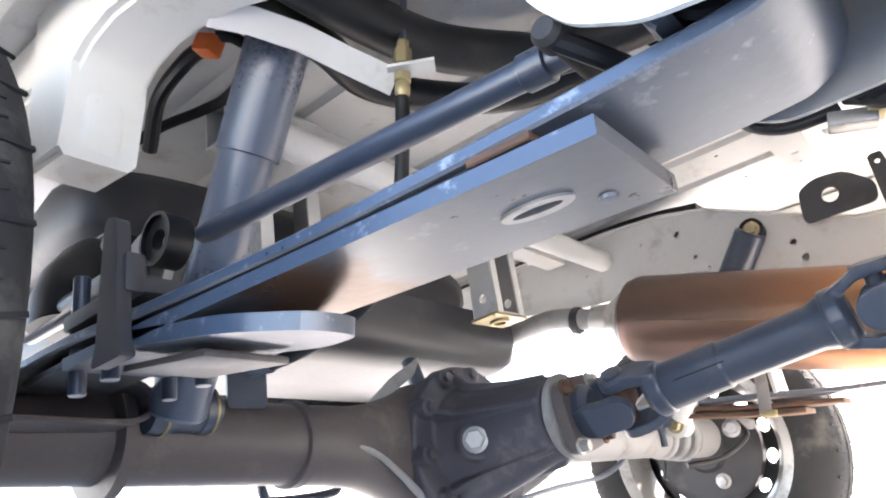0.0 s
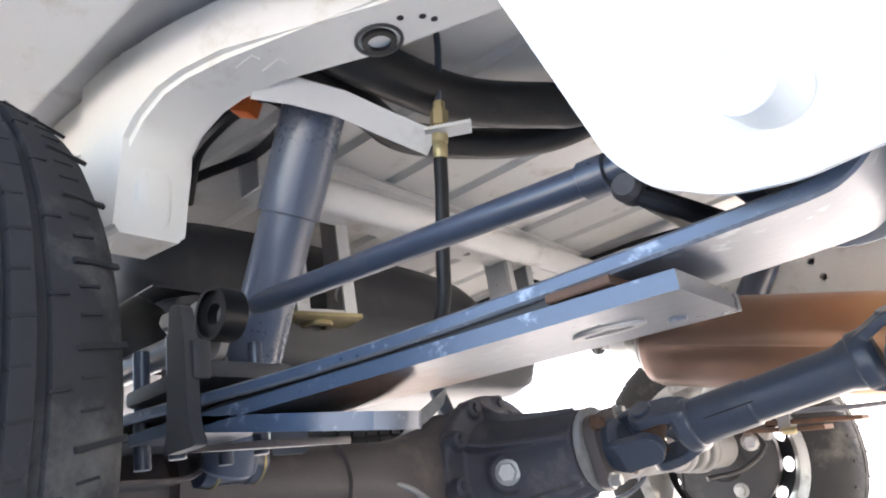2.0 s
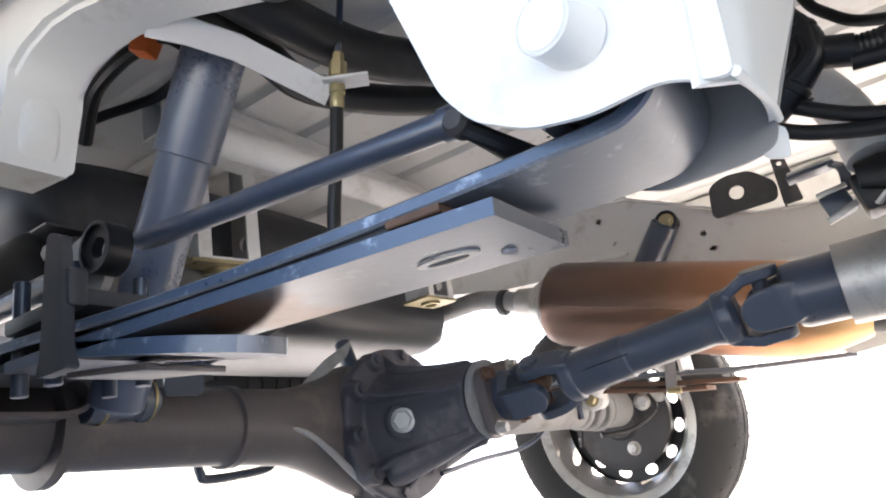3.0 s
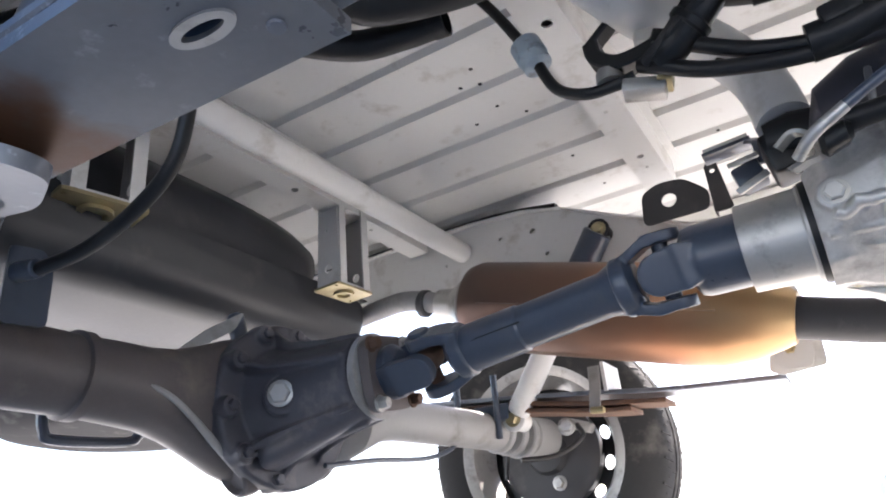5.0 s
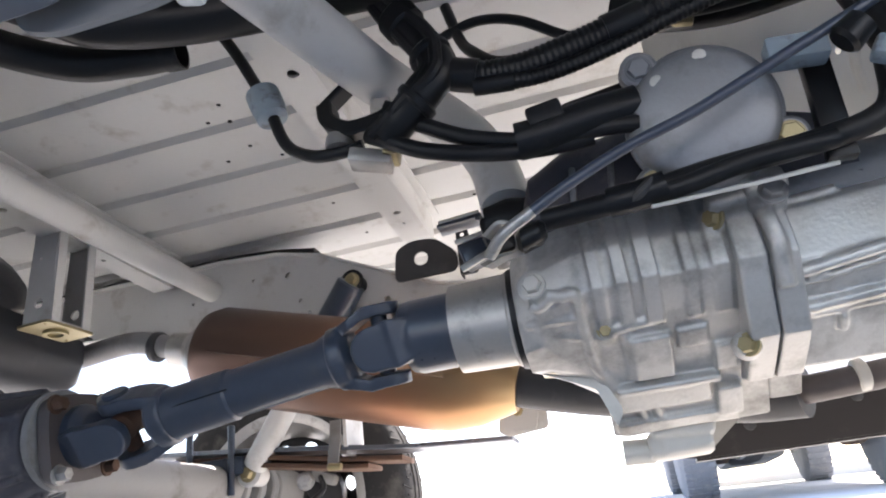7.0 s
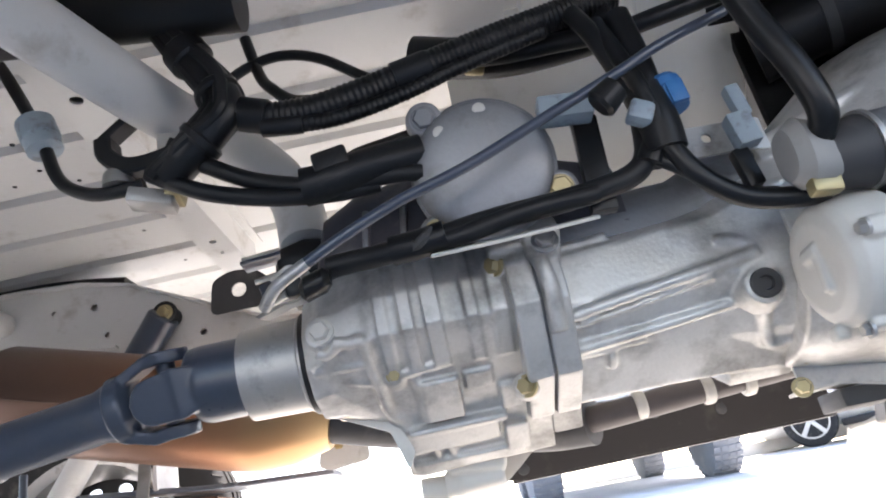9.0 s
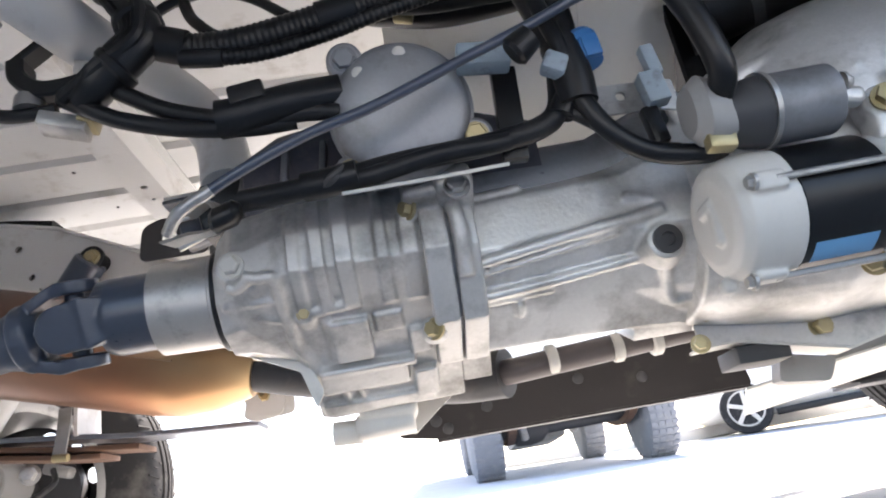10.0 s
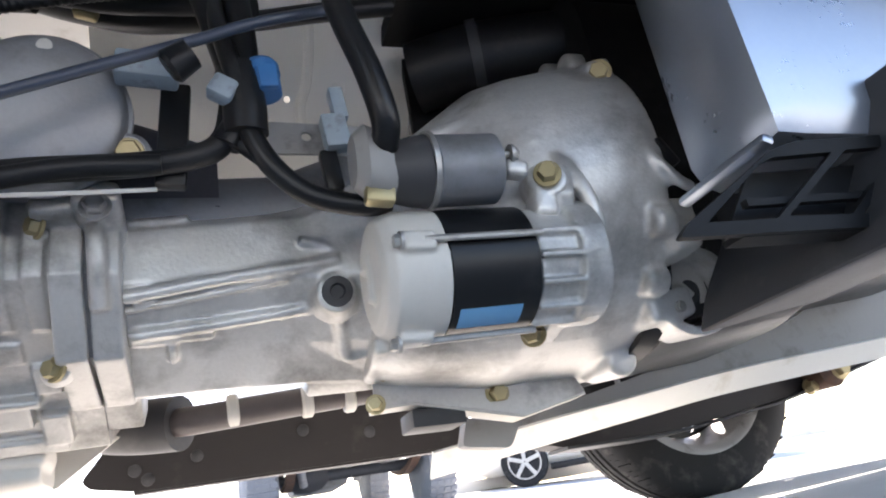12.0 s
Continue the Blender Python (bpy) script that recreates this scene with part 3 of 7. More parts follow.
lathe(bm, (-0.045, -0.045, 0.2915), (-0.022, -0.095, 0.2915), [(0, 0.03), (0.045, 0.026), (0.0505, 0.024)], 24)
loft(bm, [(-0.07, -0.058, 0.226, 0.026, 0.02, 2.2), (0.0, -0.062, 0.242, 0.022, 0.017, 2.2), (0.075, -0.058, 0.262, 0.016, 0.012, 2.2)], 20)
for i in range(10):
    a = 2 * math.pi * (i + 0.2) / 10
    c = N0 + Vector((0, 0.1 * math.cos(a), 0.1 * math.sin(a)))
    lathe(bm, c, c + dn, [(0, 0.015), (0.026, 0.013)], 16)
carrier = part("differential_carrier", bm, DIFF, axle, "dark violet-grey cast carrier with ribs")
m = carrier.modifiers.new("fuse", "REMESH")
m.mode, m.voxel_size, m.use_smooth_shade = "VOXEL", 0.002, True
m = carrier.modifiers.new("fillet", "SMOOTH")
m.factor, m.iterations = 0.5, 3
for i in range(10):
    a = 2 * math.pi * (i + 0.2) / 10
    part("bolt", hexbolt(B(), N0 + dn * 0.025 + Vector((0, 0.1 * math.cos(a), 0.1 * math.sin(a))), dn, 0.0075, 0.007), DIFF, carrier)
part("filler_plug", hexbolt(B(), (-0.0195, -0.0975, 0.2915), (0.42, -0.91, 0.0), 0.0135, 0.008, 1.25), STEEL, carrier, "bare steel hexagon plug")
part("drain_boss", lathe(B(), (-0.11, -0.03, 0.235), (-0.123, -0.08, 0.205), [(0, 0.036), (0.045, 0.034), (0.056, 0.03), (0.058, 0.025), (0.05, 0.022), (0.05, 0)], 28), AXLE, carrier, "cast drain boss under the housing")
part("breather", rod(B(), (-0.13, -0.06, 0.385), (-0.146, -0.058, 0.43), 0.0125, 16), BLACK, axle)
part("pipe_shield", plate(B(), rounded([(0.0, 0.0), (0.05, 0.012), (0.09, 0.03), (0.105, 0.055), (0.05, 0.032)], 0.006, 2), (-0.15, -0.16, 0.358), (0.25, 0.95, 0.15), (0.1, -0.15, 0.98), 0.003), GREY, axle, "pale bent sheet tab")
part("hose_bracket", plate(B(), rounded([(0, 0), (0.045, 0), (0.045, 0.06), (0.034, 0.085), (0.0, 0.085)], 0.006, 2), (-0.13, -0.385, 0.345), (0.25, 0.97, 0), (0, 0, 1), 0.004), BLACK, axle)
part("brake_pipe", sweep(B(), [(-0.2, -0.31, 0.32), (-0.235, -0.268, 0.29), (-0.235, -0.262, 0.266), (-0.235, -0.247, 0.256), (-0.235, -0.155, 0.26), (-0.235, -0.135, 0.27), (-0.235, -0.12, 0.29)], 0.0065, 10), BLACK, axle, "black bent guard bar")
part("brake_pipe", sweep(B(), [(-0.05, 0.02, 0.215), (-0.04, 0.12, 0.226), (-0.03, 0.25, 0.235), (-0.025, 0.33, 0.26), (-0.02, 0.36, 0.3)], 0.004, 10), BLACK, axle)

SH0, SH1 = Vector((0.205, Y0, 0.304)), Vector((0.418, Y0, 0.3315))
sd_ = (SH1 - SH0).normalized()
shaft = thing("propeller_shaft", "sky-tinted black painted propeller shaft with two universal joints", "propeller shaft", SH0)


def yoke(bm, c, d, side, r=0.03, off=0.03, reach=0.044, wide=0.02, thick=0.014, eye=0.019):
    """A forged fork: a base at c and two arms along d, apart along side, each ending in a round eye."""
    c, d, side = Vector(c), Vector(d).normalized(), Vector(side).normalized()
    n = d.cross(side).normalized()
    lathe(bm, c - d * 0.012, c + d, [(0, r * 0.92), (0.003, r), (0.016, r), (0.024, r * 0.7)], 28)
    for k in (-1, 1):
        rings = []
        for s, o, w, t in ((-0.006, r * 0.72, wide * 0.8, thick), (0.012, r * 0.9, wide, thick), (reach * 0.6, off, wide * 0.95, thick), (reach, off, eye, thick)):
            m = c + d * s + side * (k * o)
            rings.append([bm.verts.new(m + n * (a * w) + side * (e * t / 2)) for a, e in ((-1, -1), (1, -1), (1, 1), (-1, 1))])
        for u, v in zip(rings, rings[1:]):
            for i in range(4):
                j = (i + 1) % 4
                bm.faces.new((u[i], u[j], v[j], v[i]))
        bm.faces.new(rings[0][::-1])
        bm.faces.new(rings[-1])
        q = c + d * reach + side * (k * (off - thick / 2))
        lathe(bm, q, q + side * k, [(0, eye), (thick, eye)], 24)
    return bm


def bearing_cap(c, side, out, r=0.0135):
    """A round bearing cap that closes one eye of a fork."""
    side = Vector(side).normalized()
    p = Vector(c) + side * (out - 0.006)
    return lathe(B(), p, p + side, [(0, r), (0.006, r), (0.0075, r * 0.9), (0.0075, 0)], 24)


def cross_joint(bm, c, a, b, arm=0.036, r=0.0085):
    for d in (a, b):
        d = Vector(d).normalized()
        rod(bm, Vector(c) - d * arm, Vector(c) + d * arm, r, 16)
    lathe(bm, Vector(c) - Vector(a).normalized() * 0.014, Vector(c) + Vector(a), [(0, 0.012), (0.004, 0.015), (0.024, 0.015), (0.028, 0.012)], 18)
    return bm


def fork(name, material, label, caps, c, d, side, **kw):
    """One fork of the shaft with its bearing caps."""
    ob = part(name, yoke(B(), c, d, side, **kw), material, shaft, label)
    m = ob.modifiers.new("fuse", "REMESH")
    m.mode, m.voxel_size, m.use_smooth_shade = "VOXEL", 0.0016, True
    f = ob.modifiers.new("fillet", "SMOOTH")
    f.factor, f.iterations = 0.5, 3
    for k in (-1, 1):
        part("bearing_cap", bearing_cap(caps, side * k, kw["off"] + kw["thick"] / 2 - 0.0015), material, ob)
    return ob


S1, S2 = Vector((0, -0.80, -0.60)), Vector((0, -0.60, 0.80))
F1, F2 = Vector((0, -0.95, -0.31)), Vector((0, -0.31, 0.95))
J1, J2 = Vector((0.166, Y0, 0.305)), SH1 + sd_ * 0.036
bm = lathe(B(), SH0, SH1, [(0, 0.026), (0.006, 0.0275), (0.085, 0.0265), (0.088, 0.0245), (0.185, 0.0242), (0.195, 0.0275), (0.212, 0.03)], 40)
part("shaft_tube", bm, BLACK, shaft)
part("spline_line", box(B(), SH0 + sd_ * 0.062 + Vector((0, -0.0265, -0.002)), (0.062, 0.001, 0.0014), turn(0, -6.7)), SLIT, shaft, "thin dark spline slot")
fork("rear_yoke", BLACK, "", J1, SH0 + sd_ * 0.006, -sd_, S2, r=0.031, off=0.031, reach=0.044, wide=0.0195, thick=0.013, eye=0.0185)
fork("front_yoke", BLACK, "", J2, SH1 - sd_ * 0.004, sd_, F2, r=0.032, off=0.0345, reach=0.042, wide=0.0195, thick=0.012, eye=0.0205)
part("pinion_ring", lathe(B(), (0.082, Y0, 0.3), (0.3, Y0, 0.302), [(0, 0.05), (0.003, 0.053), (0.011, 0.053), (0.013, 0.046)], 40), GREY, axle, "grey steel ring at the pinion")
part("rear_flange", plate(B(), rounded([(0.0605 * math.cos(t), 0.0605 * math.sin(t)) if k % 2 == 0 else (0.046 * math.cos(t), 0.046 * math.sin(t)) for k, t in enumerate([math.pi * 2 * i / 8 + 0.98 for i in range(8)])], 0.02, 4), (0.098, Y0, 0.3), (0, 1, 0), (0, 0, 1), 0.014), AXLE, shaft, "brown-black lobed joint flange")
fork("flange_yoke", BLACK, "", J1, (0.118, Y0, 0.3005), (1, 0, 0.09), S1, r=0.033, off=0.0305, reach=0.048, wide=0.0205, thick=0.014, eye=0.0195)
part("joint_cross", cross_joint(B(), J1, S1, S2, 0.033), RUST, shaft, "rusty joint cross")
for k in range(4):
    t = math.pi * 2 * k / 4 + 0.98
    part("flange_bolt", hexbolt(B(), (0.112, Y0 + 0.0495 * math.cos(t), 0.3 + 0.0495 * math.sin(t)), (1, 0, 0), 0.0075, 0.012), RUST if k % 2 else STEEL, shaft)
part("joint_cross", cross_joint(B(), J2, F1, F2, 0.034), BLACK, shaft)
bm = B()
lathe(bm, (0.478, Y0, 0.3375), (1, Y0, 0.3375), [(0, 0.026), (0.004, 0.034), (0.012, 0.0365), (0.06, 0.0365)], 40)
yoke(bm, (0.486, Y0, 0.338), -sd_, F1, r=0.0355, off=0.030, reach=0.034, wide=0.0235, thick=0.013, eye=0.0215)
sleeve = part("sleeve_yoke", bm, BLACK, shaft, "sky-tinted black sliding sleeve with its fork")
m = sleeve.modifiers.new("fuse", "REMESH")
m.mode, m.voxel_size, m.use_smooth_shade = "VOXEL", 0.0017, True
m = sleeve.modifiers.new("fillet", "SMOOTH")
m.factor, m.iterations = 0.5, 3


# ---- near leaf spring, shock, rod ----
LY, W = -0.562, 0.084
spring = thing("leaf_spring", "dark steel leaf spring with worn edges and a painted blue sky sheen", "leaf spring", (0.2, LY, 0.37), "rear leaf springs")


def leaf_line(dz, x0, x1, n=11):
    """The spring's bow, dz below the main leaf."""
    out = []
    for i in range(n):
        x = x0 + (x1 - x0) * i / (n - 1)
        t = abs(x - 0.42) / 0.42
        out.append((x, LY, 0.3455 + dz + 0.02 * t ** 2.2 if x > 0 else 0.3655 + dz - 0.01 * x))
    return out


def slotted_leaf(bm, x0, x1, z0, z1, thick):
    """The thick helper leaf, square-ended, with a long slot and a rivet hole near its end."""
    L = x1 - x0
    slot = [(L - 0.054 + q[0] * 1.5, q[1] * 0.45) for q in circle(0, 0, 0.0095, 20)]
    d = Vector((L, 0, z1 - z0)).normalized()
    plate(bm, [(0, -W / 2), (L, -W / 2), (L, W / 2), (0, W / 2)], (x0, LY, z0 - thick), d, (0, 1, 0), thick, [slot])
    return bm


def edged(ob):
    """The leaf's narrow sides get dark paint with the sky's blue put in; the flats are dusty."""
    ob.data.materials.append(EDGE)
    for f in ob.data.polygons:
        if abs(f.normal.y) > 0.8:
            f.material_index = 1
    return ob


# the main leaf ends in an eye rolled up inside the hanger
roll = [(0.484 + 0.028 * math.sin(math.radians(a)), LY, 0.3740 - 0.028 * math.cos(math.radians(a))) for a in range(0, 330, 22)]
main = part("main_leaf", ribbon(B(), leaf_line(0.0, -0.5, 0.45) + roll, (0, 1, 0), W, 0.0085, 3), LEAF, spring, "main leaf rolled into an eye")
edged(main)
helper = part("helper_leaf", slotted_leaf(B(), -0.02, 0.427, 0.3525, 0.334, 0.009), HELPER, spring, "thick helper leaf with a slot")
edged(helper)
part("slot_lip", plate(B(), [(q[0] * 1.6, q[1] * 0.72) for q in circle(0, 0, 0.0125, 28)], (0.373, LY, 0.3257), (1, 0, -0.041), (0, 1, 0), 0.0035, [[(q[0] * 1.5, q[1] * 0.42) for q in circle(0, 0, 0.0092, 24)]]), STEEL, helper, "worn bright lip round the slot")
part("rivet", lathe(B(), (0.402, LY + 0.018, 0.326), (0.402, LY + 0.018, 0.3), [(0, 0.005), (0.0016, 0.0045), (0.002, 0)], 16), LEAF, helper)
short = part("short_leaf", plate(B(), rounded([(0.03, -W / 2), (0.185, -W / 2), (0.238, -W / 5), (0.242, W / 5), (0.185, W / 2), (0.03, W / 2)], 0.02, 4), (-0.004, LY, 0.351), (1, 0, -0.19), (0, 1, 0), 0.011), LEAF, spring)
edged(short)
part("packing", ribbon(B(), [(-0.1, LY, 0.352), (0.1, LY, 0.3485), (0.3, LY, 0.3415), (0.38, LY, 0.339)], (0, 1, 0), W * 0.9, 0.006), PLASTIC, spring, "dark gap plate between the leaves")
part("rust_wedge", ribbon(B(), [(0.365, LY, 0.3402), (0.38, LY, 0.3398), (0.398, LY, 0.3394)], (0, 1, 0), W * 1.004, 0.0045), RUST, spring)
part("eye_bush", rod(B(), (0.484, LY - W / 2 + 0.006, 0.374), (0.484, LY + W / 2 - 0.006, 0.374), 0.0225, 24), RUBBER, spring)
clamp = part("u_bolt_plate", box(B(), (0.095, LY + 0.004, 0.3225), (0.1, 0.066, 0.005), turn(0, 8), 0.001), AXLE, spring)
for x in (-0.02, 0.03):
    for y in (LY - 0.03, LY + 0.045):
        part("u_bolt", rod(B(), (x, y, 0.325), (x, y, 0.42), 0.0065, 16), BLACK, spring)
part("clamp_tower", plate(B(), rounded([(0.014, -0.014), (0.056, -0.014), (0.048, 0.0), (0.046, 0.06), (0.043, 0.088), (0.028, 0.092), (0.024, 0.06), (0.02, 0.0)], 0.006, 3), (0.04, LY - 0.046, 0.338), (1, 0, 0), (0, 0.0, 1), 0.01), TANK, spring, "narrow upright clamp strap")
part("strap_band", box(B(), (0.075, LY - 0.044, 0.385), (0.03, 0.016, 0.03), None, 0.004), TANK, spring)
part("top_plate", box(B(), (0.03, LY, 0.38), (0.11, 0.084, 0.014), None, 0.004), TANK, spring)

bump = thing("bump_stop", "black rubber bump stop cone above the axle", "bump stop", (-0.14, -0.53, 0.42))
part("cone", lathe(B(), (-0.14, -0.53, 0.42), (-0.14, -0.53, 0.7), [(0, 0.052), (0.03, 0.051), (0.055, 0.043), (0.078, 0.026), (0.09, 0.012), (0.096, 0.002)], 32), RUBBER, bump)

shock = thing("shock_absorber", "dark grey telescopic shock absorber above the axle", "shock absorber", (-0.05, -0.46, 0.4), "rear shock absorbers")
A, C = Vector((-0.103, -0.46, 0.33)), Vector((0.112, -0.46, 0.715))
L = (C - A).length
part("lower_tube", lathe(B(), A, C, [(0, 0.024), (0.004, 0.0275), (L * 0.66, 0.0275)], 36), SHOCK, shock)
part("dust_cover", lathe(B(), A + (C - A) * 0.59, C, [(0, 0.0285), (0.001, 0.0315), (L * 0.41 - 0.004, 0.0325), (L * 0.41, 0.028)], 36), SHOCK, shock)
E0, E1 = Vector((-0.132, -0.478, 0.3415)), Vector((-0.13, -0.398, 0.3425))
part("lower_bush", lathe(B(), E0, E1, [(0, 0.013), (0.003, 0.022), (0.015, 0.024), (0.018, 0.0222), (0.056, 0.0222), (0.058, 0.024), (0.068, 0.024), (0.07, 0.016), (0.08, 0.016)], 32), BLACK, shock, "black bush with gold-edged washers")
for f in (0.2, 0.84):
    part("bush_washer", rod(B(), E0.lerp(E1, f), E0.lerp(E1, f + 0.04), 0.0252, 28), GOLD, shock)
part("fork", ribbon(B(), [(-0.136, -0.63, 0.367), (-0.136, -0.55, 0.366), (-0.136, -0.494, 0.363), (-0.136, -0.478, 0.345), (-0.136, -0.494, 0.328), (-0.136, -0.55, 0.327), (-0.136, -0.63, 0.33)], (1, 0, 0), 0.05, 0.006, 5), AXLE, shock, "folded steel fork beside the lower bush")

torque = thing("torque_rod", "dark sky-tinted round steel rod above the leaf spring", "rod", (0.1, -0.53, 0.44))
T0, T1 = Vector((0.052, -0.53, 0.4455)), Vector((0.40, -0.53, 0.42))
part("bar", lathe(B(), T0, T1, [(0, 0.0078), (0.015, 0.0095), (0.315, 0.0095), (0.316, 0.0115), (0.332, 0.0115), (0.333, 0.0085), (0.35, 0.0085)], 24), BLACK, torque)
part("rear_eye", pipe(B(), (0.040, -0.566, 0.438), (0.040, -0.544, 0.438), 0.0225, 0.003, 36), PLASTIC, torque, "thin steel eye ring")
part("eye_bush", pipe(B(), (0.040, -0.562, 0.438), (0.040, -0.546, 0.438), 0.0195, 0.01, 24), RUBBER, torque)
part("eye_bracket", plate(B(), rounded([(-0.06, 0.405), (0.03, 0.405), (0.045, 0.445), (0.035, 0.462), (-0.01, 0.462), (-0.05, 0.44)], 0.01, 3), (0, -0.545, 0), (1, 0, 0), (0, 0, 1), 0.008), GREY, torque, "grey bracket plate behind the eye")
part("eye_bolt", hexbolt(B(), (0.022, -0.588, 0.4335), (0.1, -1, 0), 0.0075, 0.008), STEEL, torque, "bare steel bolt head")
part("rear_bar", rod(B(), (-0.2, -0.56, 0.43), (0.01, -0.56, 0.424), 0.0125, 18), BLACK, torque)

# ---- near frame rail, spring hanger ----
near = thing("frame_rail", "white painted near frame rail arching over the axle", "frame rail", (0.1, -0.56, 0.63))


def box_rail(bm, line, y_out, y_in, high):
    """A box section along a bent line of (x, y shift, lower z)."""
    rings = []
    for x, dy, z in line:
        t = high if high > 0.3 else z + high
        rings.append([bm.verts.new(q) for q in ((x, y_out + dy, z), (x, y_in + dy, z), (x, y_in + dy, t), (x, y_out + dy, t))])
    for u, v in zip(rings, rings[1:]):
        for i in range(4):
            j = (i + 1) % 4
            bm.faces.new((u[i], u[j], v[j], v[i]))
    bm.faces.new(rings[0][::-1])
    bm.faces.new(rings[-1])
    bmesh.ops.bevel(bm, geom=[e for e in bm.edges if abs((e.verts[0].co - e.verts[1].co).normalized().x) > 0.5], offset=0.006, segments=2, affect="EDGES")
    return bm


part("rail", box_rail(B(), [(-1.0, -0.02, 0.62), (-0.2, -0.02, 0.632), (-0.062, -0.02, 0.62), (-0.056, -0.03, 0.52), (-0.002, -0.028, 0.516), (0.004, -0.026, 0.56), (0.012, -0.026, 0.59), (0.03, -0.022, 0.611), (0.055, -0.018, 0.623), (0.08, -0.012, 0.628), (0.12, 0.0, 0.63), (0.2, 0.035, 0.63), (0.29, 0.075, 0.63), (0.34, 0.09, 0.628), (0.42, 0.1, 0.62), (1.3, 0.1, 0.60)], -0.598, -0.532, 0.692), WHITE, near, "white box-section rail", 30)
part("leg_press", loft(B(), [(-0.05, -0.592, 0.57, 0.02, 0.05, 6), (-0.004, -0.592, 0.57, 0.02, 0.05, 6), (0.0065, -0.592, 0.575, 0.016, 0.035, 6), (0.0085, -0.592, 0.575, 0.012, 0.03, 6)], 32), WHITE, near, "shallow pressing in the white leg")
part("foot_cap", lathe(B(), (-0.028, -0.594, 0.5185), (-0.028, -0.594, 0.4), [(0, 0.02), (0.0015, 0.018), (0.0016, 0.0)], 24), WHITE, near)
part("grommet", pipe(B(), (0.215, -0.509, 0.6305), (0.215, -0.509, 0.626), 0.015, 0.005, 28), RUBBER, near, "black rubber grommet")
part("grommet_ring", pipe(B(), (0.215, -0.509, 0.6305), (0.215, -0.509, 0.6285), 0.021, 0.003, 28), TANK, near)
for x, y in ((0.245, -0.515), (0.258, -0.502), (0.262, -0.492)):
    part("punched_hole", lathe(B(), (x, y, 0.6302), (x, y, 0.6), [(0, 0.0032), (0.0006, 0.003), (0.0006, 0)], 12), RUBBER, near)
for x, y in ((0.125, -0.575), (0.135, -0.555)):
    part("drain_slot", box(B(), (x, y, 0.6295), (0.022, 0.009, 0.001)), WHITE, near)
# body side seen past the rail
side = thing("bed_side", "sunlit cream painted lower edge of the truck bed", "body panel", (-0.3, -0.75, 0.66))
part("sill", box_rail(B(), [(-1.0, 0, 0.655), (0.84, 0, 0.655)], -0.80, -0.66, 0.045), WHITE, side, "", 30)
far_side = thing("bed_side", "cream painted lower edge of the truck bed in shade", "body panel", (0.5, 0.72, 0.62))
part("sill", box_rail(B(), [(0.12, 0, 0.555), (0.86, 0, 0.555)], 0.66, 0.735, 0.14), WHITE, far_side, "", 30)

hanger = thing("spring_hanger", "white painted frame bracket with a round boss", "spring hanger", (0.46, -0.62, 0.4))
HY = -0.62
outl = rounded([(0.335, 0.66), (0.395, 0.461), (0.418, 0.385), (0.432, 0.365), (0.458, 0.350), (0.485, 0.345), (0.515, 0.347), (0.530, 0.340), (0.540, 0.338), (0.545, 0.42), (0.562, 0.5), (0.60, 0.66)], 0.008, 4)
part("outer_plate", plate(B(), outl, (0, HY, 0), (1, 0, 0), (0, 0, 1), -0.003), WHITE, hanger)
part("boss", lathe(B(), (0.486, HY + 0.002, 0.381), (0.486 - 0.25, HY - 1, 0.381 + 0.03), [(0, 0.0155), (0.003, 0.0142), (0.022, 0.0138), (0.0225, 0.0133), (0.0215, 0.0128), (0.0215, 0.0122), (0.0228, 0.0116), (0.023, 0)], 44), WHITE, hanger, "round white boss standing out of the plate")
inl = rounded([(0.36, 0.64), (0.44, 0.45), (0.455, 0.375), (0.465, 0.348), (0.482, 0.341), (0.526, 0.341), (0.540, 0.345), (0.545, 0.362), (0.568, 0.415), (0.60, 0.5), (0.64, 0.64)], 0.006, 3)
# Shade inside the hanger is put into this plate's grey.
part("inner_plate", plate(B(), inl, (0, LY + 0.055, 0), (1, 0, 0), (0, 0, 1), 0.003), GREY, hanger, "inner plate greyed for the shade inside the hanger")
def web_sheet(bm, near_line, far_line, n=6, t=0.003):
    """A sheet that joins two edges, rounded where it leaves the near one."""
    grid = []
    for p, q in zip(near_line, far_line):
        p, q = Vector(p), Vector(q)
        row = [p + Vector((-0.012, 0, 0))] + [p.lerp(q, k / n) + Vector((0.004 * math.sin(math.pi * k / n), 0, 0)) for k in range(1, n + 1)]
        grid.append(([bm.verts.new(v) for v in row], [bm.verts.new(v + Vector((-t, 0.001, 0))) for v in row]))
    for (a, c), (b, d) in zip(grid, grid[1:]):
        for k in range(n):
            bm.faces.new((a[k], a[k + 1], b[k + 1], b[k]))
            bm.faces.new((c[k + 1], c[k], d[k], d[k + 1]))
        bm.faces.new((a[0], b[0], d[0], c[0]))
        bm.faces.new((a[n], c[n], d[n], b[n]))
    for a, c in (grid[0], grid[-1][::-1]):
        for k in range(n):
            bm.faces.new((a[k + 1], a[k], c[k], c[k + 1]))
    bmesh.ops.recalc_face_normals(bm, faces=bm.faces)
    return bm


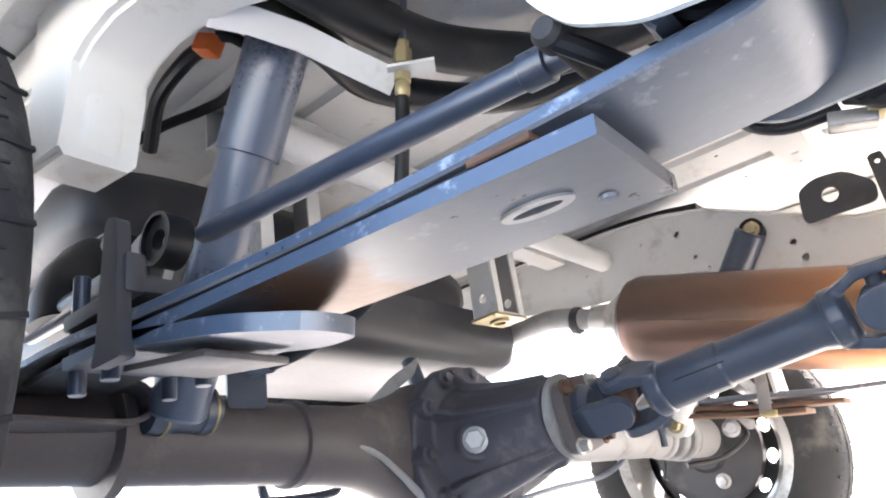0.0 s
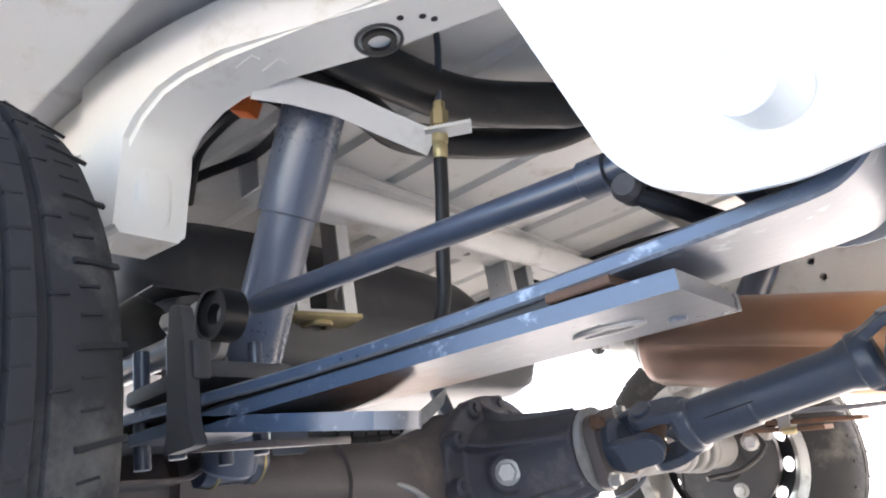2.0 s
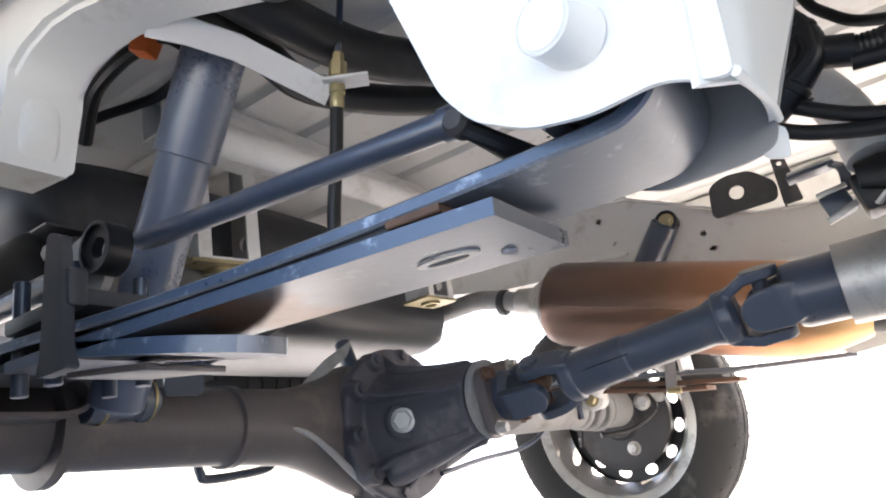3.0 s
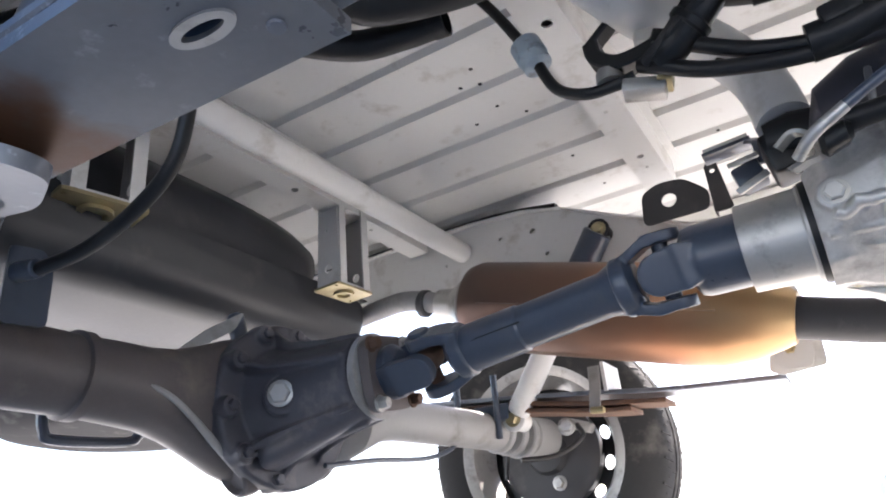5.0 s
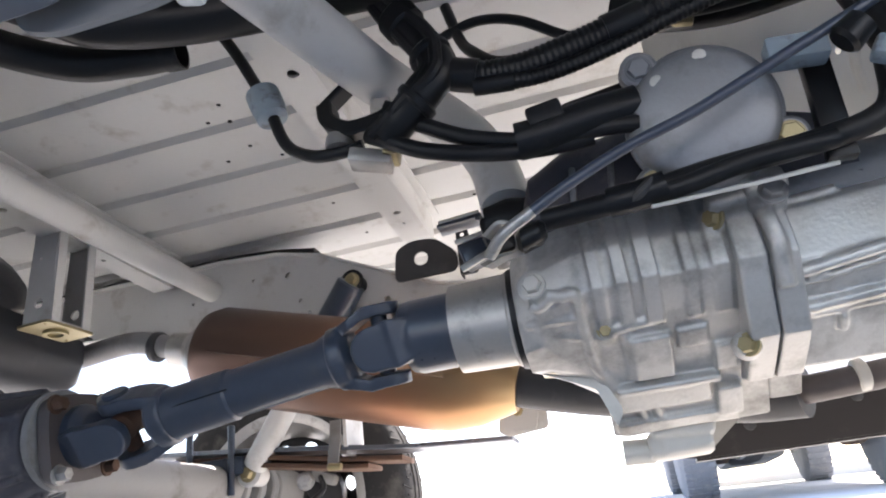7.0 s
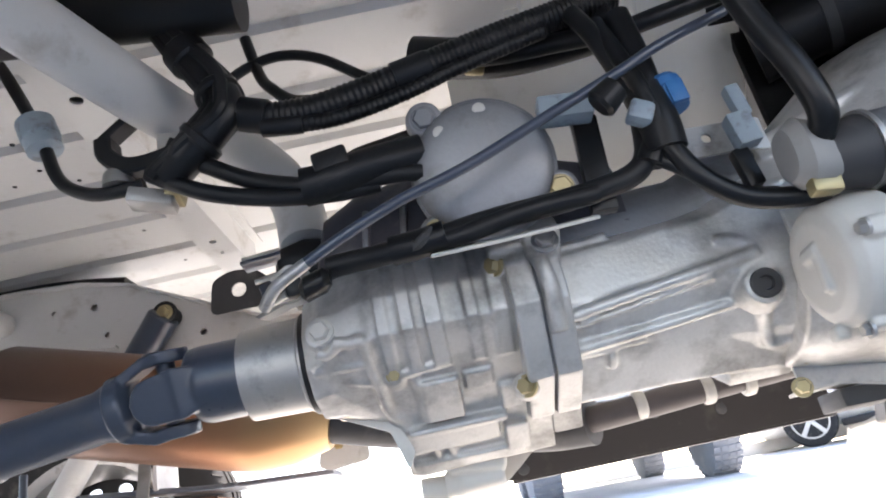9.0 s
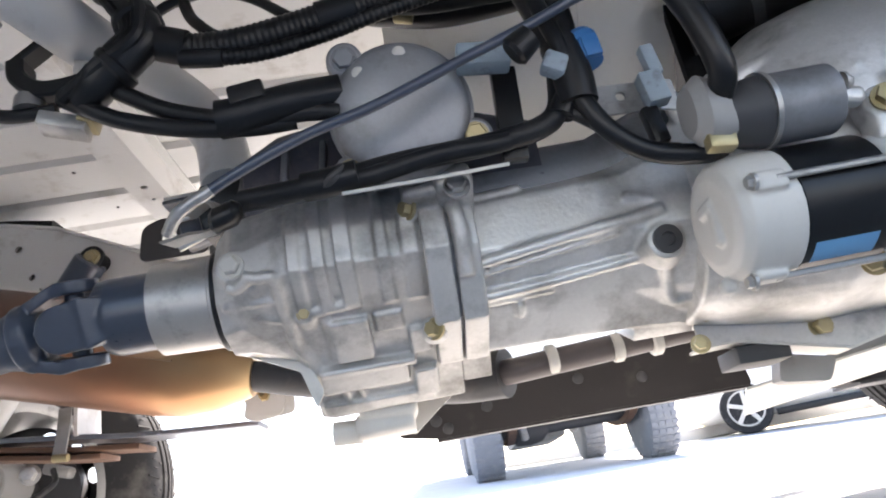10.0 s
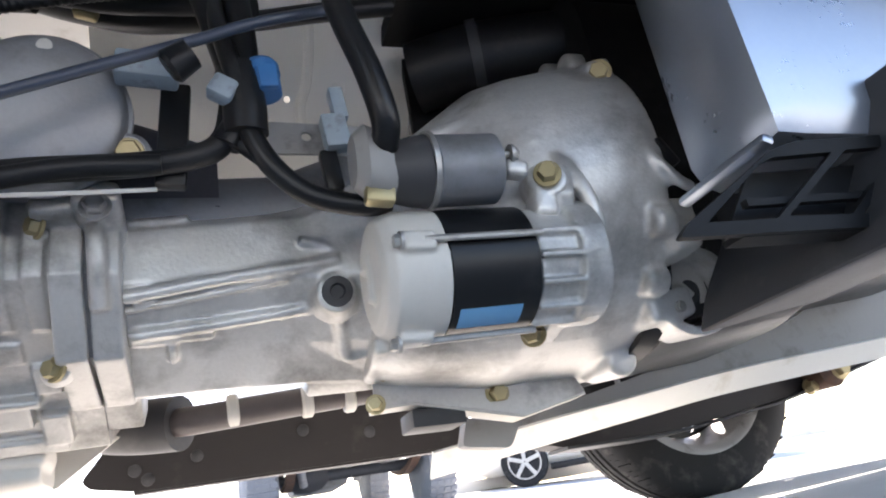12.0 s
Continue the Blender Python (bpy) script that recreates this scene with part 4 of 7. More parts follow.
part("front_web", web_sheet(B(), [(0.540, HY - 0.0015, 0.338), (0.5425, HY - 0.0015, 0.37), (0.546, HY - 0.0015, 0.42), (0.562, HY - 0.0015, 0.5), (0.60, HY - 0.0015, 0.655)], [(0.542, -0.507, 0.358), (0.549, -0.507, 0.375), (0.568, -0.507, 0.415), (0.60, -0.507, 0.5), (0.64, -0.507, 0.65)]), WHITE, hanger, "shaded front face of the bracket", 40)
part("web_lip", sweep(B(), [(0.5405, HY + 0.002, 0.3395), (0.543, -0.58, 0.346), (0.5445, -0.54, 0.353), (0.544, -0.508, 0.358)], 0.0021, 10), WHITE, hanger, "folded white lip under the front face")
part("corner_tab", plate(B(), rounded([(0.0, 0.0), (0.012, -0.004), (0.014, 0.012), (0.004, 0.018)], 0.003, 2), (0.532, -0.505, 0.341), (1, 0, 0), (0, 0, 1), 0.003), WHITE, hanger)
part("lip_bolt", lathe(B(), (0.421, HY + 0.002, 0.372), (0.421, HY + 0.1, 0.372), [(0, 0.005), (0.003, 0.0072), (0.012, 0.0072), (0.014, 0.005), (0.09, 0.005)], 18), COVER, hanger, "dark brown bolt end")
part("lip_rod", sweep(B(), [(0.421, HY + 0.008, 0.37), (0.436, HY + 0.03, 0.36), (0.45, HY + 0.06, 0.352)], 0.005, 10), RUBBER, hanger)

# ---- brake hose, filler hoses ----
union = thing("brake_hose", "black brake hose with a brass union on a strip bracket", "hose", (0.18, -0.4, 0.6))
part("strip_bracket", ribbon(B(), [(0.1, -0.55, 0.633), (0.118, -0.52, 0.629), (0.132, -0.478, 0.625), (0.152, -0.435, 0.606), (0.172, -0.40, 0.588)], (0.79, -0.19, 0.58), 0.026, 0.003, 1), BEIGE, union, "off-white strip bracket")
part("hard_pipe", sweep(B(), [(0.186, -0.4, 0.62), (0.198, -0.4, 0.675), (0.201, -0.4, 0.70)], 0.0035, 10), BLACK, union)
part("upper_nut", lathe(B(), (0.1885, -0.4, 0.627), (0.1835, -0.4, 0.599), [(0, 0.004), (0.001, 0.006), (0.01, 0.006), (0.0105, 0.009), (0.026, 0.009), (0.028, 0.007)], 6), GOLD, union, "brass union nut")
part("lower_nut", lathe(B(), (0.1825, -0.4, 0.592), (0.178, -0.4, 0.566), [(0, 0.008), (0.008, 0.008), (0.009, 0.0065), (0.014, 0.0072), (0.02, 0.0072), (0.024, 0.0058)], 14), GOLD, union)
part("tab", box(B(), (0.19, -0.395, 0.5955), (0.045, 0.022, 0.003), turn(35)), BEIGE, union)
part("rubber_hose", sweep(B(), [(0.178, -0.4, 0.568), (0.172, -0.4, 0.53), (0.162, -0.4, 0.48), (0.147, -0.4, 0.42), (0.1, -0.4, 0.388), (0.033, -0.4, 0.371), (-0.03, -0.41, 0.364)], 0.0068, 12), RUBBER, union, "black rubber hose")
part("hose_end", rod(B(), (-0.02, -0.41, 0.365), (-0.05, -0.413, 0.368), 0.0095, 14), BLACK, union)

filler = thing("fuel_filler_hose", "thick black rubber filler hoses under the bed", "hose", (0.2, -0.38, 0.6))
part("wide_hose", sweep(B(), [(0.15, -0.56, 0.67), (0.165, -0.45, 0.655), (0.185, -0.35, 0.65), (0.235, -0.265, 0.65), (0.265, -0.238, 0.648), (0.35, -0.212, 0.648), (0.48, -0.2, 0.645), (0.6, -0.2, 0.63)], 0.025, 20), RUBBER, filler)
part("thin_hose", sweep(B(), [(0.105, -0.52, 0.668), (0.11, -0.43, 0.655), (0.1, -0.35, 0.65), (0.138, -0.258, 0.652), (0.19, -0.195, 0.655), (0.245, -0.172, 0.66), (0.285, -0.165, 0.661)], 0.0185, 18), RUBBER, filler)
part("cut_end", pipe(B(), (0.28, -0.165, 0.661), (0.297, -0.163, 0.661), 0.0195, 0.003, 24), RUBBER, filler)

# ---- fuel tank and brackets behind the axle ----
tank = thing("fuel_tank", "dark grey painted steel fuel tank behind the axle", "fuel tank", (-0.3, -0.05, 0.45))
part("lower_shell", loft(B(), [(-0.43, -0.12, 0.49, 0.34, 0.03, 6), (-0.42, -0.12, 0.487, 0.37, 0.052, 7), (-0.20, -0.12, 0.485, 0.385, 0.054, 6), (-0.165, -0.12, 0.49, 0.38, 0.048, 6), (-0.145, -0.12, 0.503, 0.365, 0.03, 6)], 56), GLOSS, tank, "", 40)
part("upper_shell", loft(B(), [(-0.42, -0.18, 0.59, 0.33, 0.07, 3.5), (-0.26, -0.18, 0.59, 0.35, 0.078, 3.5), (-0.20, -0.18, 0.585, 0.345, 0.07, 3.5), (-0.175, -0.18, 0.575, 0.33, 0.05, 3.5), (-0.165, -0.18, 0.56, 0.3, 0.03, 3.5)], 48), GLOSS, tank, "", 40)
part("seam", loft(B(), [(-0.43, -0.12, 0.536, 0.385, 0.002, 8), (-0.15, -0.12, 0.536, 0.388, 0.002, 8)], 40), GLOSS, tank)


def stop_bracket(name, c, yaw, size=1.0):
    """A pressed channel hanging from the bed with a yellow plate below."""
    x, y, z = c
    t = thing(name, "off-white channel bracket with a yellow plated stop plate", "bracket", c, "stop brackets behind the axle")
    rot = Matrix.Translation(c) @ turn(yaw).to_4x4() @ Matrix.Scale(size, 4)
    def put(nm, bm, mat, label=""):
        bmesh.ops.transform(bm, matrix=rot, verts=bm.verts)
        part(nm, bm, mat, t, label)
    put("web", plate(B(), rounded([(-0.026, 0), (0.026, 0), (0.021, 0.15), (-0.021, 0.15)], 0.004, 2), (-0.034, 0, 0), (0, 1, 0), (0, 0, 1), 0.003, [circle(0, 0.03, 0.008, 16), circle(0.004, 0.1, 0.003, 10)]), BEIGE)
    # Same paint as the other web, greyed to put its shade in.
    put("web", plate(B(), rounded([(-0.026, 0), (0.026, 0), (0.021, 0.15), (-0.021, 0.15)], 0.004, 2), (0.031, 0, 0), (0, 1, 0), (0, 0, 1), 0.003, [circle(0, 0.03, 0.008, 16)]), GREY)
    for k in (-0.034, 0.034):
        put("flange", box(B(), (k * 0.8, -0.026, 0.075), (0.014, 0.003, 0.15)), BEIGE)
    put("floor", box(B(), (0, 0, 0.0015), (0.068, 0.052, 0.003)), BEIGE)
    put("stop_plate", plate(B(), rounded([(-0.042, -0.028), (0.042, -0.028), (0.042, 0.028), (-0.042, 0.028)], 0.005, 2), (0, 0, -0.0045), (1, 0, 0), (0, 1, 0), 0.004, [circle(-0.036, -0.018, 0.003, 10), circle(0.036, 0.018, 0.003, 10)]), GOLD, "yellow passivated plate")
    put("stop_boss", pipe(B(), (0, 0, -0.009), (0, 0, -0.004), 0.017, 0.006, 24), GOLD)
    return t


stop_bracket("stop_bracket", (-0.09, 0.122, 0.503), 85)
stop_bracket("stop_bracket", (-0.14, -0.29, 0.515), 78, 1.25)

SC, SR = Vector((-0.72, 0.2, 0.372)), 0.27
spare = thing("spare_tyre", "black spare tyre slung flat below the bed", "tyre", SC)
st = part("casing", lathe(B(), SC, SC + Vector((0, 0, 1)), [(0, 0.16), (-0.004, 0.205), (0.004, 0.24), (0.018, SR - 0.008), (0.03, SR - 0.003), (0.115, SR - 0.003), (0.13, SR - 0.01), (0.143, 0.24), (0.148, 0.205), (0.145, 0.16)], 72), TYRE, spare)
bm = B()
for i in range(60):
    rot = Euler((0, 0, 2 * math.pi * i / 60)).to_matrix()
    for s, w, sk in ((0.032, 0.022, 12), (0.058, 0.022, -8), (0.087, 0.022, 8), (0.113, 0.022, -12)):
        box(bm, SC + Vector((0, 0, s)) + rot @ Vector((SR - 0.002, 0, 0)), (0.01, 0.022, w), rot @ turn(0, 0, sk))
part("tread", bm, TYRE, st)

# ---- wires over the axle ----
loom = thing("rear_wire_loom", "black taped wires with an orange plug near the axle", "wire", (0.0, -0.48, 0.67))
part("wire", sweep(B(), [(-0.14, -0.47, 0.64), (-0.086, -0.49, 0.672), (-0.02, -0.50, 0.676), (0.018, -0.497, 0.678)], 0.0085, 10), RUBBER, loom)
part("wire", sweep(B(), [(-0.2, -0.48, 0.66), (-0.135, -0.46, 0.672), (-0.084, -0.441, 0.675), (-0.042, -0.433, 0.676), (0.028, -0.448, 0.678), (0.04, -0.48, 0.68), (0.03, -0.497, 0.68)], 0.0062, 10), RUBBER, loom)
part("plug", box(B(), (0.021, -0.499, 0.673), (0.024, 0.02, 0.02), turn(20, 25), 0.003), ORANGE, loom, "orange plug")


# ---- exhaust ----
muffler = thing("exhaust_silencer", "heat-tinted brown and copper steel exhaust silencer", "exhaust silencer", (0.3, 0.22, 0.4))
M0, M1 = Vector((0.075, 0.252, 0.468)), Vector((0.545, 0.252, 0.333))
ML = (M1 - M0).length
sm = (M1 - M0).normalized()
up = sm.cross(Vector((0, 1, 0))).normalized()
part("can", lathe(B(), M0, M1, [(0, 0.05), (0.012, 0.066), (0.03, 0.0725), (ML - 0.12, 0.0725), (ML - 0.085, 0.07), (ML - 0.045, 0.058), (ML - 0.01, 0.04), (ML, 0.034)], 56), HEAT, muffler)
part("rear_cone", lathe(B(), M0 - sm * 0.06, M1, [(0, 0.026), (0.03, 0.028), (0.06, 0.052), (0.064, 0.05)], 40), STEEL, muffler, "pale steel cone")
part("seam", box(B(), (M0 + M1) / 2 + Vector((-0.02, -0.0722, 0)) - up * 0.004, (ML * 0.72, 0.003, 0.003), turn(0, 16.1)), HEAT, muffler, "welded seam")
part("tail_pipe", sweep(B(), [M0 - sm * 0.05, M0 - sm * 0.12 + Vector((0, 0, 0.004)), M0 - sm * 0.2 + Vector((0, 0.02, -0.008)), M0 - sm * 0.4 + Vector((0, 0.05, -0.07))], 0.018, 24), GREY, muffler, "grey pipe behind the silencer")
part("flange", rod(B(), M0 - sm * 0.1, M0 - sm * 0.085, 0.024, 28), TANK, muffler)
part("front_pipe", sweep(B(), [M1 - sm * 0.01, M1 + sm * 0.08, (0.72, 0.23, 0.285), (0.80, 0.15, 0.258), (0.855, 0.115, 0.25)], 0.028, 24), TANK, muffler, "grey-brown pipe ahead of the silencer")
part("down_pipe", sweep(B(), [(0.84, 0.12, 0.251), (0.88, 0.105, 0.25), (1.03, 0.1, 0.258), (1.2, 0.1, 0.268), (1.4, 0.1, 0.3)], 0.0145, 24), AXLE, muffler, "grey steel pipe")
for x in (0.9, 0.975, 1.02):
    part("pipe_band", rod(B(), (x, 0.1, 0.2535), (x + 0.012, 0.1, 0.254), 0.0165, 24), ALU_PALE, muffler)
part("tab_bolt", hexbolt(B(), (0.512, 0.415, 0.334), (0, -1, 0), 0.007, 0.007), GOLD, muffler, "yellow plated bolt")
part("hanger_tab", plate(B(), rounded([(0, 0), (0.02, -0.03), (0.06, -0.035), (0.07, 0.0), (0.05, 0.025), (0.02, 0.02)], 0.01, 3), (0.48, 0.417, 0.33), (1, 0, 0), (0, 0, 1), 0.004), BEIGE, muffler)

# ---- far spring and shock ----
FY = 0.46
fspring = thing("leaf_spring", "dusty leaf spring on the far side of the rear axle", "leaf spring", (0.1, FY, 0.33), "rear leaf springs")
part("main_leaf", ribbon(B(), [(-0.5, FY, 0.37), (-0.2, FY, 0.362), (0.0, FY, 0.345), (0.2, FY, 0.322), (0.32, FY, 0.306), (0.5, FY, 0.292)], (0, 1, 0), 0.07, 0.008), LEAF, fspring)
part("second_leaf", ribbon(B(), [(-0.4, FY, 0.352), (0.0, FY, 0.333), (0.2, FY, 0.304), (0.318, FY, 0.289)], (0, 1, 0), 0.07, 0.008), RUST, fspring)
part("third_leaf", ribbon(B(), [(-0.3, FY, 0.34), (0.0, FY, 0.322), (0.2, FY, 0.292), (0.26, FY, 0.285)], (0, 1, 0), 0.07, 0.008), RUST, fspring)
clip = part("clip", ribbon(B(), [(0.2, FY - 0.04, 0.29), (0.207, FY - 0.04, 0.33), (0.21, FY - 0.04, 0.365)], (1, 0, 0), 0.02, 0.004, 4), GREY, fspring, "dusty grey spring clip")
part("clip_bolt", rod(B(), (0.197, FY - 0.05, 0.29), (0.22, FY - 0.05, 0.288), 0.006, 12), GOLD, clip)
part("clip_side", box(B(), (0.225, FY + 0.0, 0.345), (0.006, 0.08, 0.05)), BEIGE, clip)
part("axle_pad", box(B(), (-0.02, FY, 0.318), (0.12, 0.09, 0.03), None, 0.004), BLACK, fspring)
for x in (-0.06, 0.02):
    part("u_bolt", rod(B(), (x, FY - 0.045, 0.27), (x, FY - 0.045, 0.385), 0.006, 12), BLACK, fspring)
part("front_bracket", plate(B(), rounded([(0.48, 0.30), (0.50, 0.292), (0.56, 0.297), (0.562, 0.36), (0.54, 0.46), (0.5, 0.46), (0.49, 0.34)], 0.008, 3), (0, 0.42, 0), (1, 0, 0), (0, 0, 1), 0.004), BEIGE, fspring)
part("eye_bolt", hexbolt(B(), (0.516, 0.417, 0.329), (0, -1, 0), 0.009, 0.009), GOLD, fspring)

far_shock = thing("shock_absorber", "dusty telescopic shock absorber beside the frame rail", "shock absorber", (0.042, 0.444, 0.3), "rear shock absorbers")
part("body", rod(B(), (0.05, 0.44, 0.315), (0.19, 0.385, 0.47), 0.021), BEIGE, far_shock, "pale grey lower body")
part("dust_cover", rod(B(), (0.165, 0.395, 0.445), (0.283, 0.348, 0.572), 0.025), BLACK, far_shock)
part("top_eye", lathe(B(), (0.286, 0.375, 0.574), (0.284, 0.325, 0.574), [(0, 0.016), (0.025, 0.016), (0.028, 0.02), (0.032, 0.02), (0.034, 0.013)], 24), RUBBER, far_shock)
part("top_nut", hexbolt(B(), (0.286, 0.342, 0.574), (0, -1, 0), 0.010, 0.010), GOLD, far_shock, "yellow plated nut")
part("low_eye", lathe(B(), (0.042, 0.475, 0.302), (0.042, 0.425, 0.304), [(0, 0.018), (0.03, 0.018), (0.034, 0.022), (0.04, 0.022), (0.043, 0.016)], 28), BEIGE, far_shock)
part("low_nut", hexbolt(B(), (0.042, 0.432, 0.304), (0, -1, 0), 0.011, 0.012), GOLD, far_shock, "yellow plated nut")
part("wheel_cylinder", box(B(), (0.1, 0.62, 0.3), (0.05, 0.03, 0.02), turn(0, 20), 0.006), GREY, axle, "pale dusty wheel cylinder")
part("adjuster", hexbolt(B(), (0.03, 0.64, 0.2), (0, -1, 0), 0.011, 0.012), STEEL, axle)
part("backing_rib", ribbon(B(), [(-0.09, 0.645, 0.22), (-0.07, 0.643, 0.29), (-0.02, 0.643, 0.34), (0.05, 0.645, 0.34)], (0, 1, 0), 0.012, 0.006), TANK, axle)
part("hose_tail", sweep(B(), [(0.1, 0.6, 0.3), (0.12, 0.56, 0.27), (0.08, 0.52, 0.24), (0.03, 0.47, 0.235)], 0.005, 10), RUBBER, axle)
part("brake_union", hexbolt(B(), (0.115, 0.50, 0.285), (0.3, -1, 0), 0.012, 0.02), STEEL, axle)

solo("jack_bracket", plate(B(), rounded([(0.366, 0.545), (0.372, 0.60), (0.4, 0.612), (0.44, 0.608), (0.475, 0.575), (0.47, 0.545)], 0.012, 4), (0, 0.325, 0), (1, 0, 0), (0, 0, 1), 0.004, [circle(0.413, 0.578, 0.012, 20)]), TANK, "dark grey steel lug with a round hole on the frame rail", "bracket")

tab = thing("rail_tab", "small dark steel tab with a round hole beside the lug", "bracket", (0.487, 0.31, 0.585))
part("plate", plate(B(), rounded([(0.476, 0.53), (0.505, 0.53), (0.50, 0.575), (0.496, 0.612), (0.478, 0.612)], 0.005, 3), (0, 0.312, 0), (1, 0, 0), (0, 0, 1), 0.004, [circle(0.487, 0.598, 0.004, 12)]), TANK, tab)
part("fold", box(B(), (0.4775, 0.322, 0.571), (0.003, 0.02, 0.08), None, 0.001), TANK, tab)

# ---- gearbox ----
def casing(bm, secs):
    """A body through polygons of (y, z) at several x, all with the same number of corners."""
    rings = [[bm.verts.new((x, y, z)) for y, z in pts] for x, pts in secs]
    n = len(rings[0])
    for u, v in zip(rings, rings[1:]):
        for i in range(n):
            j = (i + 1) % n
            bm.faces.new((u[i], u[j], v[j], v[i]))
    bm.faces.new(rings[0][::-1])
    bm.faces.new(rings[-1])
    return bm


def cast(name, bm, material, parent, label="", voxel=0.0026, rounds=3):
    """A casting: its overlapping bodies are fused into one skin with soft fillets."""
    ob = part(name, bm, material, parent, label)
    m = ob.modifiers.new("fuse", "REMESH")
    m.mode, m.voxel_size, m.use_smooth_shade = "VOXEL", voxel, True
    f = ob.modifiers.new("fillet", "SMOOTH")
    f.factor, f.iterations = 0.5, rounds
    return ob


def rear_y(z):
    """Front of the rear case: upright above, sloping away below."""
    return -0.116 if z > 0.327 else -0.116 + (0.327 - z) * 1.5


def main_y(z):
    return -0.107 if z > 0.32 else -0.107 + (0.32 - z) * 1.2


def ridge(bm, pts, r, face=rear_y, out=0.003):
    """A rounded cast rib that lies on the case; pts: (x, z)."""
    return sweep(bm, [(x, face(z) - out, z) for x, z in pts], r * 1.25, 8, 4)


SLOPE = turn(0, 0, 56)


def slope_box(bm, x, z, w, h, d, bevel=0.002, face=rear_y, tilt=None):
    """A pad on the sloping underside: w along the truck, h up the slope, d proud."""
    return box(bm, (x, face(z), z), (w, d * 2, h), SLOPE if tilt is None else tilt, bevel)


gearbox = thing("gearbox", "grey cast aluminium gearbox and transfer case", "gearbox", (0.8, -0.04, 0.2))
part("output_collar", lathe(B(), (0.528, Y0, 0.337), (0.7, Y0, 0.336), [(0, 0.03), (0.002, 0.0425), (0.056, 0.044), (0.058, 0.046), (0.061, 0.046), (0.062, 0.03)], 48), STEEL, gearbox, "bright zinc dust collar")
part("collar_seal", lathe(B(), (0.588, Y0, 0.336), (0.7, Y0, 0.336), [(0, 0.03), (0.0, 0.0475), (0.006, 0.0485), (0.008, 0.03)], 40), RUBBER, gearbox, "black seal behind the collar")

# rear case: output end, gear section and sloping underside with its pads
bm = B()
casing(bm, [(0.594, [(-0.045, 0.392), (-0.082, 0.378), (-0.101, 0.345), (-0.097, 0.315), (-0.078, 0.293), (-0.045, 0.282), (0.02, 0.30), (0.02, 0.37)]),
            (0.612, [(-0.045, 0.397), (-0.098, 0.39), (-0.112, 0.35), (-0.107, 0.315), (-0.08, 0.295), (-0.045, 0.282), (0.03, 0.29), (0.03, 0.38)]),
            (0.648, [(-0.045, 0.40), (-0.104, 0.394), (-0.115, 0.36), (-0.114, 0.325), (-0.075, 0.298), (-0.03, 0.272), (0.05, 0.27), (0.05, 0.39)]),
            (0.656, [(-0.045, 0.40), (-0.106, 0.394), (-0.117, 0.36), (-0.117, 0.326), (-0.07, 0.294), (-0.018, 0.26), (0.06, 0.255), (0.06, 0.39)]),
            (0.745, [(-0.045, 0.40), (-0.106, 0.394), (-0.117, 0.36), (-0.117, 0.326), (-0.07, 0.294), (-0.018, 0.26), (0.06, 0.255), (0.06, 0.39)]),
            (0.79, [(-0.045, 0.40), (-0.106, 0.392), (-0.117, 0.36), (-0.117, 0.326), (-0.07, 0.294), (-0.018, 0.26), (0.06, 0.255), (0.06, 0.39)])])
casing(bm, [(0.655, [(-0.06, 0.288), (-0.012, 0.258), (0.012, 0.24), (0.036, 0.225), (0.10, 0.25), (0.10, 0.29)]),
            (0.668, [(-0.06, 0.288), (-0.018, 0.26), (0.01, 0.242), (0.036, 0.222), (0.11, 0.25), (0.11, 0.29)]),
            (0.80, [(-0.06, 0.288), (-0.018, 0.26), (0.01, 0.242), (0.036, 0.224), (0.11, 0.25), (0.11, 0.29)])])
ridge(bm, [(0.624, 0.329), (0.636, 0.326), (0.648, 0.324), (0.65, 0.30), (0.653, 0.278), (0.663, 0.266), (0.663, 0.246)], 0.0045)
ridge(bm, [(0.60, 0.312), (0.625, 0.312), (0.65, 0.311)], 0.0032)
ridge(bm, [(0.604, 0.302), (0.628, 0.302), (0.65, 0.297)], 0.0028)
ridge(bm, [(0.608, 0.324), (0.616, 0.322), (0.628, 0.327)], 0.004)
ridge(bm, [(0.664, 0.299), (0.685, 0.301), (0.711, 0.302)], 0.0048)
ridge(bm, [(0.682, 0.296), (0.684, 0.28), (0.682, 0.266)], 0.0038)
for x, z, w, h, d in ((0.702, 0.281, 0.036, 0.05, 0.009), (0.711, 0.2625, 0.092, 0.008, 0.013), (0.706, 0.253, 0.084, 0.026, 0.009), (0.764, 0.244, 0.022, 0.036, 0.010), (0.715, 0.233, 0.11, 0.016, 0.008), (0.764, 0.274, 0.02, 0.03, 0.008), (0.738, 0.289, 0.026, 0.022, 0.006)):
    slope_box(bm, x, z, w, h, d)
for x0, x1, k in ((0.662, 0.672, 0.003), (0.682, 0.693, 0.005), (0.703, 0.717, 0.008), (0.738, 0.748, 0.004), (0.76, 0.774, 0.004)):
    belt = [(-0.045, 0.40 + k), (-0.106 - k, 0.393 + k * 0.5), (-0.117 - k, 0.36), (-0.117 - k, 0.326), (-0.078 - k, 0.297), (-0.06, 0.30), (0.02, 0.31), (0.02, 0.39)]
    casing(bm, [(x0, belt), (x1, belt)])
for x in (0.68, 0.694):
    ridge(bm, [(x, 0.258), (x + 0.006, 0.238), (x + 0.007, 0.228)], 0.0035)
